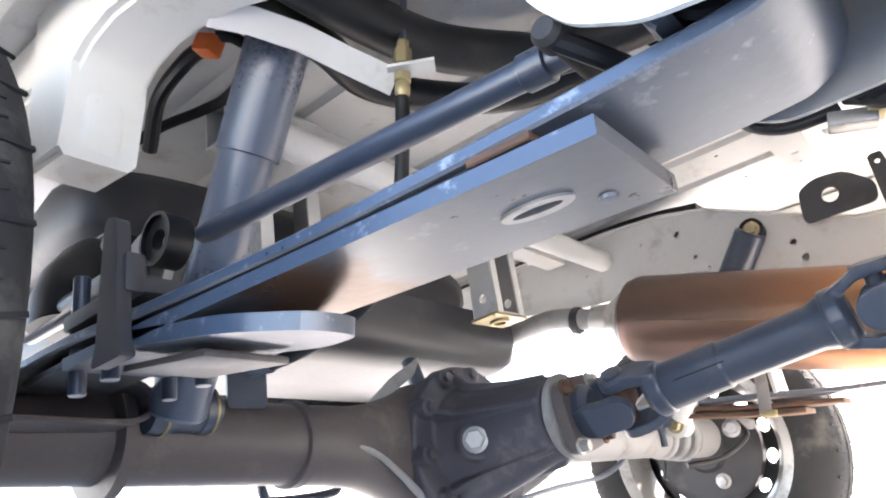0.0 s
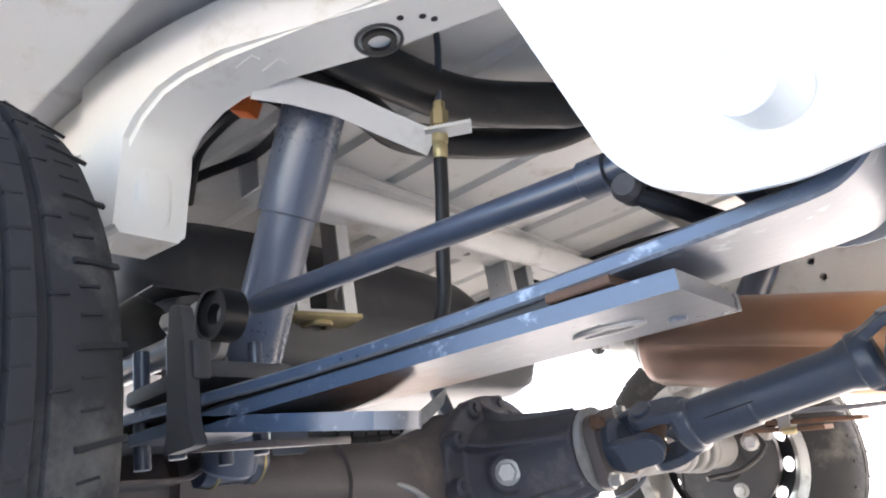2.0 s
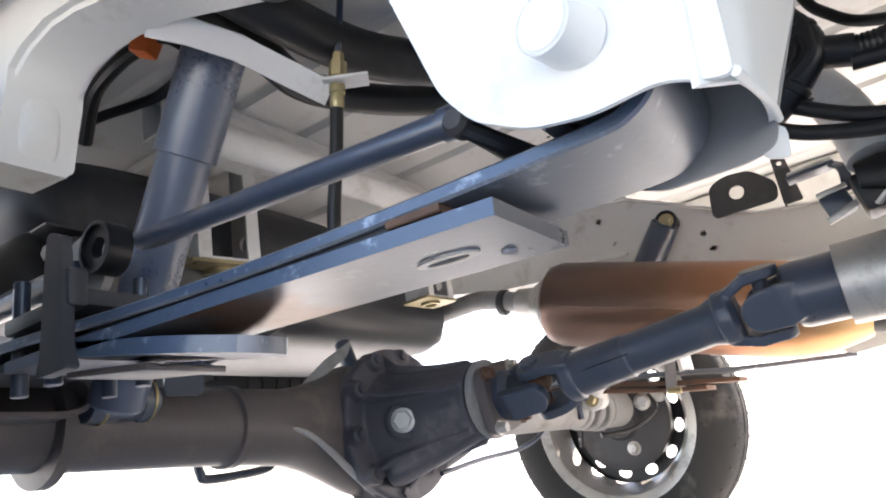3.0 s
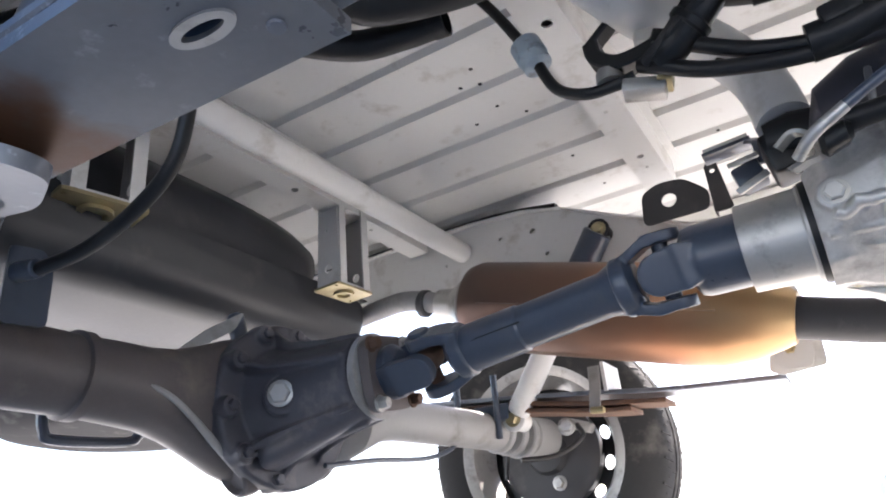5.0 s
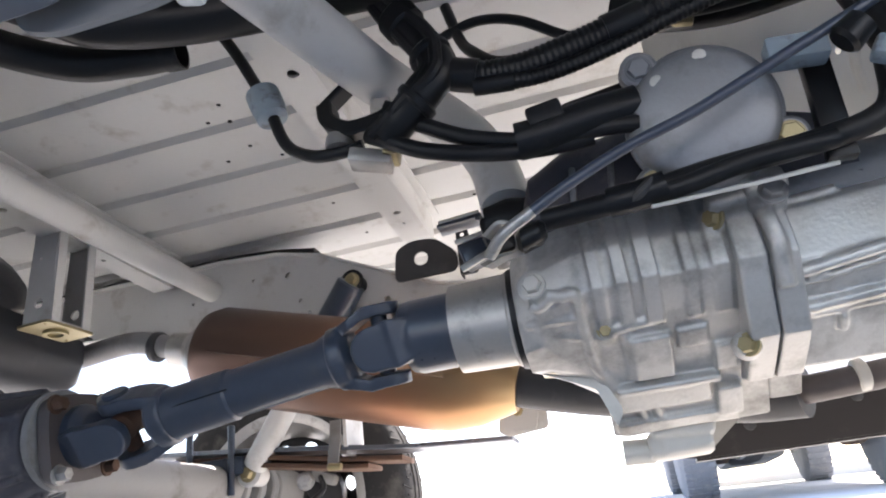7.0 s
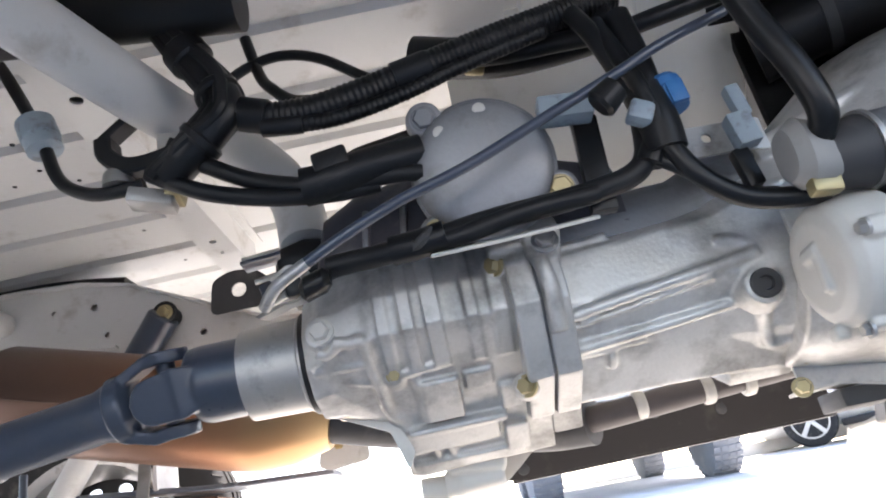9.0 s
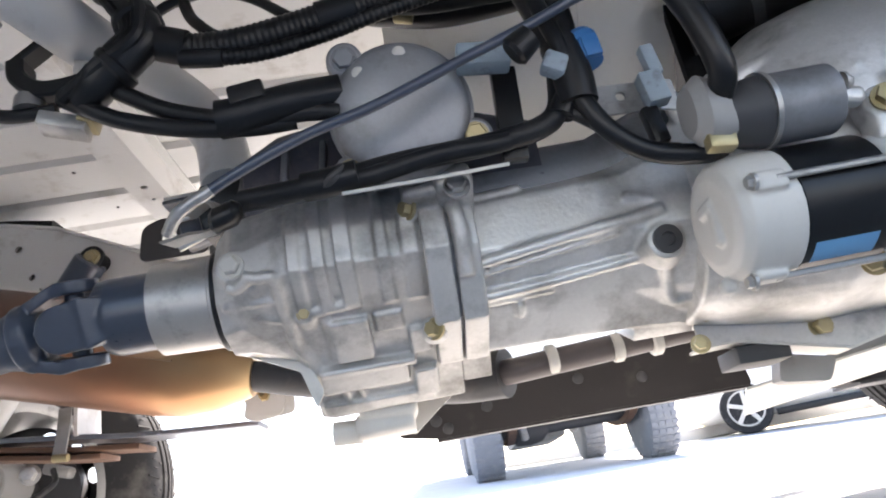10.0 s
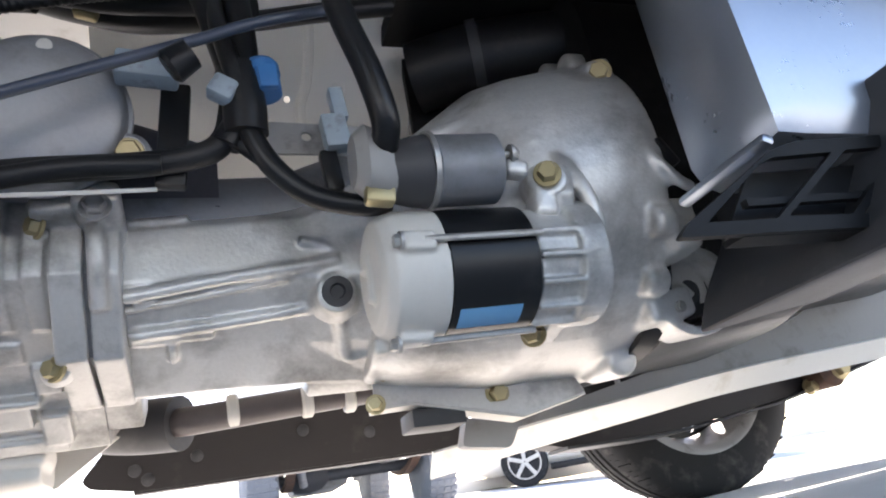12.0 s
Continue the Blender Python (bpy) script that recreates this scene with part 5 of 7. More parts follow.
for c, r in (((0.614, -0.1, 0.342), 0.0145), ((0.666, -0.066, 0.301), 0.010), ((0.777, -0.066, 0.268), 0.011), ((0.772, -0.11, 0.365), 0.011)):
    lathe(bm, c, Vector(c) + Vector((0, -1, 0)), [(0, r * 1.2), (0.013, r)], 18)
rear = cast("rear_case", bm, ALU_REAR, gearbox, "stained grey rear casting with ribs and pads", 0.0017, 2)

# the two flanges of the joint, with a foot and a top boss
for x0, x1, g in ((0.778, 0.8005, 0.0), (0.8035, 0.826, -0.003)):
    bm = B()
    pts = [(-0.045, 0.402), (-0.105, 0.396 + g), (-0.124 - g, 0.375), (-0.126 - g, 0.325), (-0.09 - g, 0.268), (-0.02, 0.246), (0.05, 0.27), (0.06, 0.39)]
    casing(bm, [(x0, pts), (x1, pts)])
    if g:
        casing(bm, [(0.80, [(-0.03, 0.272), (-0.014, 0.258), (0.022, 0.234), (0.06, 0.255), (0.06, 0.28)]), (0.829, [(-0.03, 0.274), (-0.014, 0.26), (0.022, 0.234), (0.06, 0.255), (0.06, 0.28)])])
        box(bm, (0.812, -0.118, 0.372), (0.034, 0.06, 0.024), turn(0, -3, -20), 0.006)
        ridge(bm, [(0.811, 0.3), (0.811, 0.335), (0.809, 0.362)], 0.006, lambda z: -0.123 if z > 0.325 else -0.123 + (0.325 - z) * 0.62)
    else:
        casing(bm, [(0.776, [(-0.03, 0.27), (-0.01, 0.254), (0.026, 0.232), (0.06, 0.255), (0.06, 0.28)]), (0.799, [(-0.03, 0.27), (-0.01, 0.254), (0.026, 0.232), (0.06, 0.255), (0.06, 0.28)])])
        box(bm, (0.783, -0.115, 0.37), (0.034, 0.05, 0.02), turn(0, -3, -20), 0.005)
    cast("split_flange", bm, ALU_REAR, gearbox, "", 0.0019, 2)
part("flange_gap", casing(B(), [(0.7985, [(-0.1, 0.385), (-0.118, 0.37), (-0.12, 0.327), (-0.084, 0.272), (0.0, 0.26), (0.0, 0.385)]), (0.8035, [(-0.1, 0.385), (-0.118, 0.37), (-0.12, 0.327), (-0.084, 0.272), (0.0, 0.26), (0.0, 0.385)])]), ALU_DULL, gearbox, "dark joint between the flanges")

# main case with its long ribs, and the socket plug boss
bm = B()
casing(bm, [(0.822, [(-0.03, 0.408), (-0.08, 0.394), (-0.104, 0.366), (-0.105, 0.322), (-0.058, 0.281), (-0.021, 0.25), (0.05, 0.28), (0.09, 0.32), (0.07, 0.39)]),
            (0.90, [(-0.03, 0.41), (-0.08, 0.397), (-0.105, 0.37), (-0.106, 0.321), (-0.058, 0.28), (-0.021, 0.25), (0.05, 0.28), (0.09, 0.32), (0.07, 0.40)]),
            (0.965, [(-0.03, 0.42), (-0.085, 0.404), (-0.109, 0.372), (-0.108, 0.318), (-0.056, 0.277), (-0.02, 0.249), (0.06, 0.28), (0.1, 0.32), (0.09, 0.41)]),
            (1.04, [(-0.03, 0.45), (-0.09, 0.432), (-0.122, 0.39), (-0.12, 0.315), (-0.07, 0.27), (-0.015, 0.244), (0.07, 0.275), (0.12, 0.32), (0.1, 0.44)])])
ridge(bm, [(0.824, 0.3115), (0.9, 0.3195), (0.96, 0.3265), (0.992, 0.3315)], 0.0044, main_y, 0.004)
ridge(bm, [(0.824, 0.3045), (0.9, 0.3125), (0.95, 0.3185)], 0.0024, main_y, 0.002)
ridge(bm, [(0.826, 0.2885), (0.9, 0.293), (0.96, 0.298), (0.992, 0.301)], 0.0044, main_y, 0.004)
ridge(bm, [(0.826, 0.2835), (0.89, 0.2865)], 0.0024, main_y)
ridge(bm, [(0.828, 0.375), (0.85, 0.376), (0.875, 0.378)], 0.0045, lambda z: -0.094)
ridge(bm, [(0.962, 0.35), (0.98, 0.345), (0.996, 0.337)], 0.003, lambda z: -0.107)
lathe(bm, (0.988, -0.09, 0.3035), (0.988, -0.126, 0.3005), [(0, 0.023), (0.012, 0.019), (0.0215, 0.0165)], 24)
lathe(bm, (0.928, -0.10, 0.3225), (0.928, -0.13, 0.3205), [(0, 0.008), (0.009, 0.0068), (0.012, 0.004)], 16)
sweep(bm, [(0.99, -0.088, 0.292), (0.996, -0.066, 0.28), (1.002, -0.045, 0.264), (1.022, -0.048, 0.266), (1.056, -0.056, 0.274)], (0.0065, 0.005), 10, 5)
box(bm, (0.858, -0.058, 0.2765), (0.007, 0.008, 0.018), SLOPE, 0.002)
casing(bm, [(0.97, [(-0.03, 0.26), (-0.012, 0.246), (0.0, 0.24), (0.06, 0.265)]), (1.03, [(-0.03, 0.26), (-0.012, 0.246), (0.0, 0.24), (0.06, 0.265)])])
cast("main_case", bm, ALU_BRIGHT, gearbox, "grey cast main case with long ribs", 0.002, 3)
part("drain_plug", lathe(B(), (0.988, -0.107, 0.303), (0.988, -0.128, 0.3), [(0, 0.0128), (0.0085, 0.0128), (0.0087, 0.0065), (0.0055, 0.0055), (0.0055, 0)], 24), TANK, gearbox, "dark socket plug")

# clutch housing, widening to the engine
bm = B()
loft(bm, [(1.02, -0.02, 0.345, 0.1, 0.1, 2.4), (1.06, -0.02, 0.35, 0.115, 0.112, 2.3), (1.10, -0.016, 0.362, 0.14, 0.13, 2.3), (1.145, -0.01, 0.376, 0.172, 0.15, 2.3), (1.185, 0.0, 0.386, 0.194, 0.158, 2.15), (1.225, 0.0, 0.392, 0.2, 0.164, 2.05), (1.272, 0.0, 0.394, 0.203, 0.169, 2.05)], 64)
sweep(bm, [(1.172, -0.178, 0.395), (1.181, -0.2, 0.355), (1.189, -0.2, 0.315), (1.184, -0.185, 0.28)], 0.0075, 10, 5)
sweep(bm, [(1.03, -0.10, 0.425), (1.09, -0.125, 0.44), (1.13, -0.142, 0.447), (1.171, -0.16, 0.452)], (0.012, 0.008), 10, 5)
sweep(bm, [(1.171, -0.16, 0.452), (1.166, -0.172, 0.425), (1.16, -0.182, 0.40)], 0.006, 10, 4)
sweep(bm, [(1.255, -0.19, 0.40), (1.26, -0.198, 0.383), (1.268, -0.202, 0.366), (1.28, -0.202, 0.352), (1.294, -0.198, 0.348)], 0.0055, 10, 5)
box(bm, (1.258, -0.152, 0.486), (0.03, 0.036, 0.046), turn(0, -18, 24), 0.006)
for a in (112, 126, 205, 222):
    c = Vector((1.25, 0.203 * math.cos(math.radians(a)), 0.394 + 0.17 * math.sin(math.radians(a))))
    lathe(bm, c, c + Vector((1, 0, 0)), [(0, 0.012), (0.004, 0.015), (0.022, 0.015)], 18)
box(bm, (1.285, -0.165, 0.32), (0.03, 0.05, 0.05), None, 0.008)
pipe(bm, (1.322, -0.03, 0.287), (1.31, -0.145, 0.27), 0.042, 0.009, 36)
box(bm, (1.285, -0.115, 0.262), (0.05, 0.05, 0.03), turn(0, -6), 0.006)
box(bm, (1.305, -0.09, 0.30), (0.07, 0.08, 0.08), None, 0.01)
casing(bm, [(1.152, [(-0.204, 0.368), (-0.212, 0.34), (-0.19, 0.30), (-0.15, 0.25), (-0.115, 0.24), (-0.1, 0.37)]), (1.17, [(-0.204, 0.37), (-0.21, 0.34), (-0.19, 0.30), (-0.16, 0.25), (-0.115, 0.24), (-0.1, 0.38)])])
casing(bm, [(1.02, [(-0.075, 0.30), (-0.052, 0.262), (-0.014, 0.247), (0.05, 0.262), (0.06, 0.30)]), (1.07, [(-0.08, 0.31), (-0.06, 0.268), (-0.012, 0.244), (0.05, 0.26), (0.06, 0.31)]),
            (1.15, [(-0.12, 0.31), (-0.075, 0.262), (-0.02, 0.226), (0.06, 0.226), (0.08, 0.31)]), (1.268, [(-0.15, 0.31), (-0.095, 0.25), (-0.03, 0.234), (0.08, 0.232), (0.1, 0.31)])])
lathe(bm, (1.262, -0.01, 0.236), (1.262, -0.075, 0.228), [(0, 0.018), (0.06, 0.017), (0.065, 0.013)], 20)
bell = cast("bell_housing", bm, ALU_BRIGHT, gearbox, "wide cast clutch housing with lugs and ribs", 0.0026, 3)
part("port_plug", lathe(B(), (1.318, -0.085, 0.278), (1.31, -0.158, 0.269), [(0, 0.0265), (0.036, 0.0265), (0.04, 0.024), (0.041, 0.016), (0.045, 0.011), (0.045, 0)], 32), TANK, bell, "dark grey rubber plug in a round port")
part("lip_gap", box(B(), (1.276, -0.2, 0.382), (0.007, 0.012, 0.03), turn(0, -30), 0.003), RUBBER, bell)
part("flange_bolt", hexbolt(B(), (1.254, -0.171, 0.488), (-0.5, -0.8, -0.2), 0.0095, 0.008), GOLD, bell, "yellow plated bolt")
part("flange_bolt", hexbolt(B(), (1.288, -0.144, 0.256), (0, -1, -0.2), 0.004, 0.003), STEEL, bell)

# upper casting behind the hoses
part("top_case", loft(B(), [(0.63, 0.0, 0.385, 0.08, 0.03, 3), (0.66, 0.0, 0.392, 0.1, 0.035, 3), (0.95, 0.0, 0.395, 0.1, 0.04, 3), (1.05, 0.0, 0.42, 0.1, 0.06, 3)], 28), ALU_DULL, gearbox)
for p, d, r, m in (((0.614, -0.113, 0.342), (-0.1, -1, 0), 0.0085, ALU_PALE), ((0.666, -0.079, 0.3005), (0, -1, -0.3), 0.0055, GOLD), ((0.777, -0.0795, 0.2665), (-0.6, -0.8, 0), 0.0075, GOLD),
                   ((0.771, -0.124, 0.364), (-0.8, -0.6, 0), 0.0075, GOLD), ((0.813, -0.15, 0.366), (0, -0.9, 0.1), 0.0085, ALU)):
    part("case_bolt", hexbolt(B(), p, d, r, 0.008), m, gearbox)
for z in (0.249, 0.2425, 0.236):
    part("pad_fin", box(B(), (0.764, rear_y(z) - 0.006, z), (0.02, 0.004, 0.003), SLOPE, 0.001), ALU_PALE, gearbox)
# drain socket and guard plate under the transfer case
part("low_socket", pipe(B(), (0.66, 0.07, 0.211), (0.69, 0.07, 0.209), 0.0125, 0.003, 24), ALU_PALE, gearbox, "open cast socket")
bm = B()
loft(bm, [(0.685, 0.07, 0.211, 0.02, 0.012, 4), (0.70, 0.07, 0.212, 0.028, 0.014, 4), (0.745, 0.07, 0.214, 0.03, 0.015, 4)], 24)
box(bm, (0.72, 0.06, 0.225), (0.06, 0.05, 0.018), turn(0, 4), 0.005)
cast("low_block", bm, ALU_PALE, gearbox, "pale cast block", 0.0022, 2)
part("guard_plate", plate(B(), rounded([(0.725, 0.236), (0.80, 0.244), (0.742, 0.2), (0.728, 0.214)], 0.004, 2), (0, 0.115, 0), (1, 0, 0), (0, 0, 1), 0.004), ALU_PALE, gearbox, "thin bent guard plate")
part("dipper_plate", plate(B(), rounded([(0.60, 0.285), (0.655, 0.272), (0.668, 0.24), (0.66, 0.225), (0.648, 0.262)], 0.004, 2), (0, -0.02, 0), (1, 0, 0), (0, 0, 1), 0.004), ALU_PALE, gearbox)
part("mount_tab", box(B(), (0.625, -0.02, 0.285), (0.05, 0.05, 0.006), turn(0, 8), 0.002), GOLD, gearbox, "yellow plated mount plate")

# folded cover under the clutch housing
low = thing("clutch_cover", "folded grey sheet cover under the clutch housing", "cover plate", (1.13, -0.01, 0.21))
part("sheet", plate(B(), rounded([(1.03, 0.247), (1.072, 0.243), (1.147, 0.226), (1.24, 0.23), (1.25, 0.212), (1.177, 0.197), (1.068, 0.222), (1.03, 0.221)], 0.004, 2), (0, -0.006, 0), (1, 0, 0), (0, 0, 1), 0.003), ALU_REAR, low, "grey folded sheet")
part("lip", ribbon(B(), [(1.03, 0.01, 0.2475), (1.072, 0.01, 0.2435), (1.147, 0.01, 0.2265), (1.24, 0.01, 0.231)], (0, 1, 0), 0.036, 0.003, 1), ALU_PALE, low, "pale upper lip")
part("lower_lip", ribbon(B(), [(1.03, 0.008, 0.2205), (1.068, 0.008, 0.2215), (1.177, 0.008, 0.196), (1.25, 0.008, 0.211)], (0, 1, 0), 0.03, 0.003, 1), ALU_PALE, low)
part("skirt", box(B(), (1.092, 0.02, 0.207), (0.054, 0.05, 0.018), turn(0, 1), 0.002), TANK, low)
for p, d, r in (((1.038, -0.025, 0.2525), (-0.3, -1, 0), 0.008), ((1.03, -0.012, 0.2235), (-0.3, -1, 0), 0.007), ((1.153, -0.008, 0.2215), (0, -1, -0.1), 0.0095)):
    part("bolt", hexbolt(B(), p, d, r, 0.010), GOLD, low, "yellow plated bolt")

# Dark cast paint puts the shade under the floor into this casting.
top = part("top_case", loft(B(), [(0.612, -0.045, 0.40, 0.03, 0.03, 3), (0.625, -0.045, 0.415, 0.045, 0.05, 4), (0.66, -0.04, 0.425, 0.055, 0.06, 4), (0.715, -0.035, 0.43, 0.06, 0.066, 4), (0.80, -0.03, 0.43, 0.07, 0.068, 4), (0.90, -0.03, 0.41, 0.07, 0.05, 4)], 36), DIFF, gearbox, "upper casting darkened for its shade", 30)
for x, h in ((0.665, 0.05), (0.70, 0.06)):
    part("top_rib", box(B(), (x, -0.1, 0.425), (0.006, 0.014, h), turn(0, 8), 0.002), ALU_DULL, top)
# round cover on top of the transfer case
cover = thing("actuator_cover", "domed grey aluminium cover with yellow bolts on the gearbox", "cover", (0.775, -0.2, 0.43))
c0, cd = Vector((0.778, -0.155, 0.438)), Vector((-0.02, -1.0, -0.25)).normalized()
part("dome", lathe(B(), c0, c0 + cd, [(0, 0.062), (0.007, 0.062), (0.0085, 0.0595), (0.014, 0.058), (0.018, 0.055), (0.0205, 0.05), (0.0232, 0.04), (0.0248, 0.028), (0.0256, 0.014), (0.0258, 0)], 56), ALU, cover)
for dx, dz in ((-0.03, 0.034), (0.006, 0.046)):
    p = c0 + Vector((dx, -(dx * cd.x + dz * cd.z) / cd.y, dz)) + cd * 0.0178
    part("dome_dimple", lathe(B(), p, p + cd, [(0, 0.006), (0.0035, 0.0055), (0.004, 0.004), (0.004, 0)], 16), ALU_PALE, cover)
for dx, dz, m in ((-0.74, -0.67, GOLD), (0.89, -0.45, GOLD), (-0.62, 0.78, ALU_DULL)):
    e = Vector((dx, -(dx * cd.x + dz * cd.z) / cd.y, dz)).normalized()
    p = c0 + e * 0.066
    part("ear", lathe(B(), p, p + cd, [(0, 0.0165), (0.010, 0.0155), (0.012, 0.0125), (0.012, 0)], 20), ALU, cover)
    part("ear_web", box(B(), c0 + e * 0.05 + cd * 0.005, (0.03, 0.008, 0.03), turn(0, 45), 0.003), ALU, cover)
    part("ear_bolt", hexbolt(B(), p + cd * 0.011, cd, 0.0095, 0.006, 1.2), m, cover)
part("neck", loft(B(), [(0.745, -0.125, 0.42, 0.03, 0.03, 3), (0.815, -0.12, 0.42, 0.03, 0.03, 3)], 24), ALU_DULL, cover)

# ---- starter ----
starter = thing("starter_motor", "starter motor with a pale cap and a black body", "starter motor", (1.1, -0.165, 0.25))
SA, SB = Vector((1.003, -0.169, 0.2905)), Vector((1.203, -0.169, 0.2945))
s_ = (SB - SA).normalized()
bm = B()
lathe(bm, SA, SB, [(0, 0.0), (0.0, 0.034), (0.003, 0.043), (0.010, 0.0485), (0.03, 0.0505), (0.049, 0.0505)], 56)
box(bm, SA + Vector((0.0, -0.006, -0.006)), (0.008, 0.01, 0.03), turn(0, 4), 0.002)
box(bm, SA + Vector((0.0, 0.002, 0.012)), (0.008, 0.024, 0.01), turn(0, 4), 0.002)
for a in (172, 262):
    d = Vector((0, math.cos(math.radians(a)), math.sin(math.radians(a))))
    box(bm, SA + d * 0.0495 + s_ * 0.026, (0.026, 0.016, 0.014), Euler((math.radians(a) + math.pi / 2, 0, 0)).to_matrix(), 0.003)
box(bm, SA + Vector((0.006, 0.02, -0.048)), (0.012, 0.014, 0.012), None, 0.003)
cap = cast("end_cap", bm, ALU_PALE, starter, "pale cast end cap with raised marks", 0.0016, 2)
part("body", lathe(B(), SA + s_ * 0.049, SB, [(0, 0.048), (0.001, 0.0495), (0.07, 0.0495), (0.071, 0.047)], 56), PLASTIC, starter, "satin black body")
bm = B()
ring = []
for sx in (0.056, 0.106):
    row = []
    for k in range(8):
        a = math.radians(232 + 3.4 * k)
        row.append(bm.verts.new(SA + s_ * sx + Vector((0, 0.0499 * math.cos(a), 0.0499 * math.sin(a)))))
    ring.append(row)
for k in range(7):
    bm.faces.new((ring[0][k], ring[0][k + 1], ring[1][k + 1], ring[1][k]))
part("sticker", bm, LABEL, starter, "blue sticker")
bm = B()
lathe(bm, SA + s_ * 0.12, SB, [(0, 0.044), (0.002, 0.047), (0.02, 0.0465), (0.034, 0.046), (0.036, 0.052), (0.06, 0.052)], 48)
for a in (168, 190, 214, 238, 262):
    d = Vector((0, math.cos(math.radians(a)), math.sin(math.radians(a))))
    box(bm, SA + s_ * 0.142 + d * 0.0465, (0.044, 0.005, 0.012), Euler((math.radians(a) + math.pi / 2, 0, 0)).to_matrix(), 0.001)
nose = cast("nose", bm, ALU_BRIGHT, starter, "grey cast ribbed nose", 0.0017, 2)
for a in (172, 262):
    d = Vector((0, math.cos(math.radians(a)), math.sin(math.radians(a))))
    p = SA + d * 0.0545
    part("through_bolt", rod(B(), p + s_ * 0.03, p + s_ * 0.122, 0.0028, 10), STEEL, starter, "thin steel through bolt")
    part("bolt_head", hexbolt(B(), p + s_ * 0.013, -s_, 0.005, 0.006), STEEL, starter)
sol = part("solenoid", lathe(B(), (1.046, -0.208, 0.3605), (1.14, -0.208, 0.3635), [(0, 0.024), (0.002, 0.0298), (0.005, 0.0302), (0.007, 0.0278), (0.056, 0.0278), (0.058, 0.025)], 40), ALU_DULL, starter, "dull grey metal solenoid can")
part("solenoid_ring", lathe(B(), (1.0465, -0.208, 0.3605), (1.14, -0.208, 0.3635), [(0, 0.029), (0.0, 0.0306), (0.004, 0.0306), (0.004, 0.029)], 40), STEEL, sol, "bright rim of the can")
part("solenoid_cap", lathe(B(), (1.014, -0.206, 0.36), (1.05, -0.208, 0.3605), [(0, 0.014), (0.004, 0.022), (0.02, 0.0265), (0.034, 0.0285)], 32), TANK, sol, "dark grey moulded cap")
part("boot", loft(B(), [(0.992, -0.21, 0.368, 0.016, 0.02, 2.4), (1.0, -0.212, 0.367, 0.022, 0.027, 2.6), (1.014, -0.21, 0.363, 0.022, 0.026, 2.6), (1.024, -0.208, 0.36, 0.018, 0.02, 2.4)], 20), GREY, sol, "grey cloth boot round the cable end")
for y, z, r in ((-0.214, 0.372, 0.0032), (-0.2, 0.379, 0.0028)):
    part("stud", rod(B(), (1.103, y, z), (1.124, y, z), r, 12), STEEL, sol)
part("stud_nut", hexbolt(B(), (1.118, -0.214, 0.372), (1, 0, 0), 0.006, 0.006), STEEL, sol)
bm = B()
lathe(bm, (1.155, -0.19, 0.352), (1.147, -0.214, 0.354), [(0, 0.022), (0.018, 0.0165), (0.02, 0.015)], 24)
box(bm, (1.146, -0.196, 0.338), (0.022, 0.026, 0.034), turn(0, 8), 0.006)
box(bm, (1.122, -0.208, 0.361), (0.02, 0.016, 0.014), turn(0, 8), 0.004)
cast("flange_ear", bm, ALU_BRIGHT, starter, "", 0.0017, 2)
for p, d in (((1.147, -0.213, 0.3545), (-0.4, -0.9, 0)), ((1.146, -0.13, 0.247), (-0.7, -0.7, -0.1))):
    part("mount_bolt", hexbolt(B(), p, d, 0.0085, 0.009), GOLD, starter, "yellow plated bolt")
part("spade_plug", box(B(), (1.008, -0.214, 0.3385), (0.022, 0.014, 0.016), turn(0, 6), 0.003), GOLD, starter, "yellowed plug")

# ---- hoses and wires ----
def wire(name, label, pts, r, mat=None, ridge=0.0, seg=12, cat="wire"):
    return solo(name, sweep(B(), pts, r, seg, 8, ridge), mat or RUBBER, label, cat)


wire("breather_hose", "black rubber hose hanging from the bed floor", [(0.325, -0.143, 0.70), (0.35, -0.143, 0.655), (0.377, -0.143, 0.597), (0.388, -0.143, 0.57), (0.406, -0.146, 0.523), (0.435, -0.15, 0.5), (0.47, -0.155, 0.493), (0.487, -0.155, 0.495)], 0.0062, None, 0, 12, "hose")
grom = thing("hose_grommet", "pale blue-grey rubber grommet on a thin hose", "grommet", (0.386, -0.143, 0.572))
part("collar", lathe(B(), (0.379, -0.143, 0.595), (0.392, -0.143, 0.556), [(0, 0.015), (0.002, 0.0175), (0.022, 0.0175), (0.023, 0.0165), (0.036, 0.016), (0.038, 0.012)], 28), PALE, grom)
valve = thing("brake_valve", "small plated valve with black plugs under the crossmember", "valve", (0.48, -0.15, 0.5))
part("body", box(B(), (0.492, -0.15, 0.48), (0.04, 0.024, 0.014), turn(10, 14), 0.002), STEEL, valve)
part("gold_end", box(B(), (0.513, -0.148, 0.488), (0.014, 0.026, 0.024), turn(10, 14), 0.002), GOLD, valve)
part("cap", lathe(B(), (0.462, -0.15, 0.50), (0.462, -0.15, 0.56), [(0, 0.014), (0.012, 0.013), (0.02, 0.008), (0.022, 0)], 18), STEEL, valve)
part("clip", ribbon(B(), [(0.45, -0.15, 0.548), (0.47, -0.15, 0.564), (0.488, -0.15, 0.578), (0.498, -0.15, 0.57)], (0, 1, 0), 0.02, 0.008, 4), PLASTIC, valve)
part("holder", ribbon(B(), [(0.452, -0.15, 0.548), (0.455, -0.15, 0.53), (0.475, -0.15, 0.515), (0.51, -0.15, 0.518), (0.52, -0.15, 0.53)], (0, 1, 0), 0.024, 0.016, 4), PLASTIC, valve)
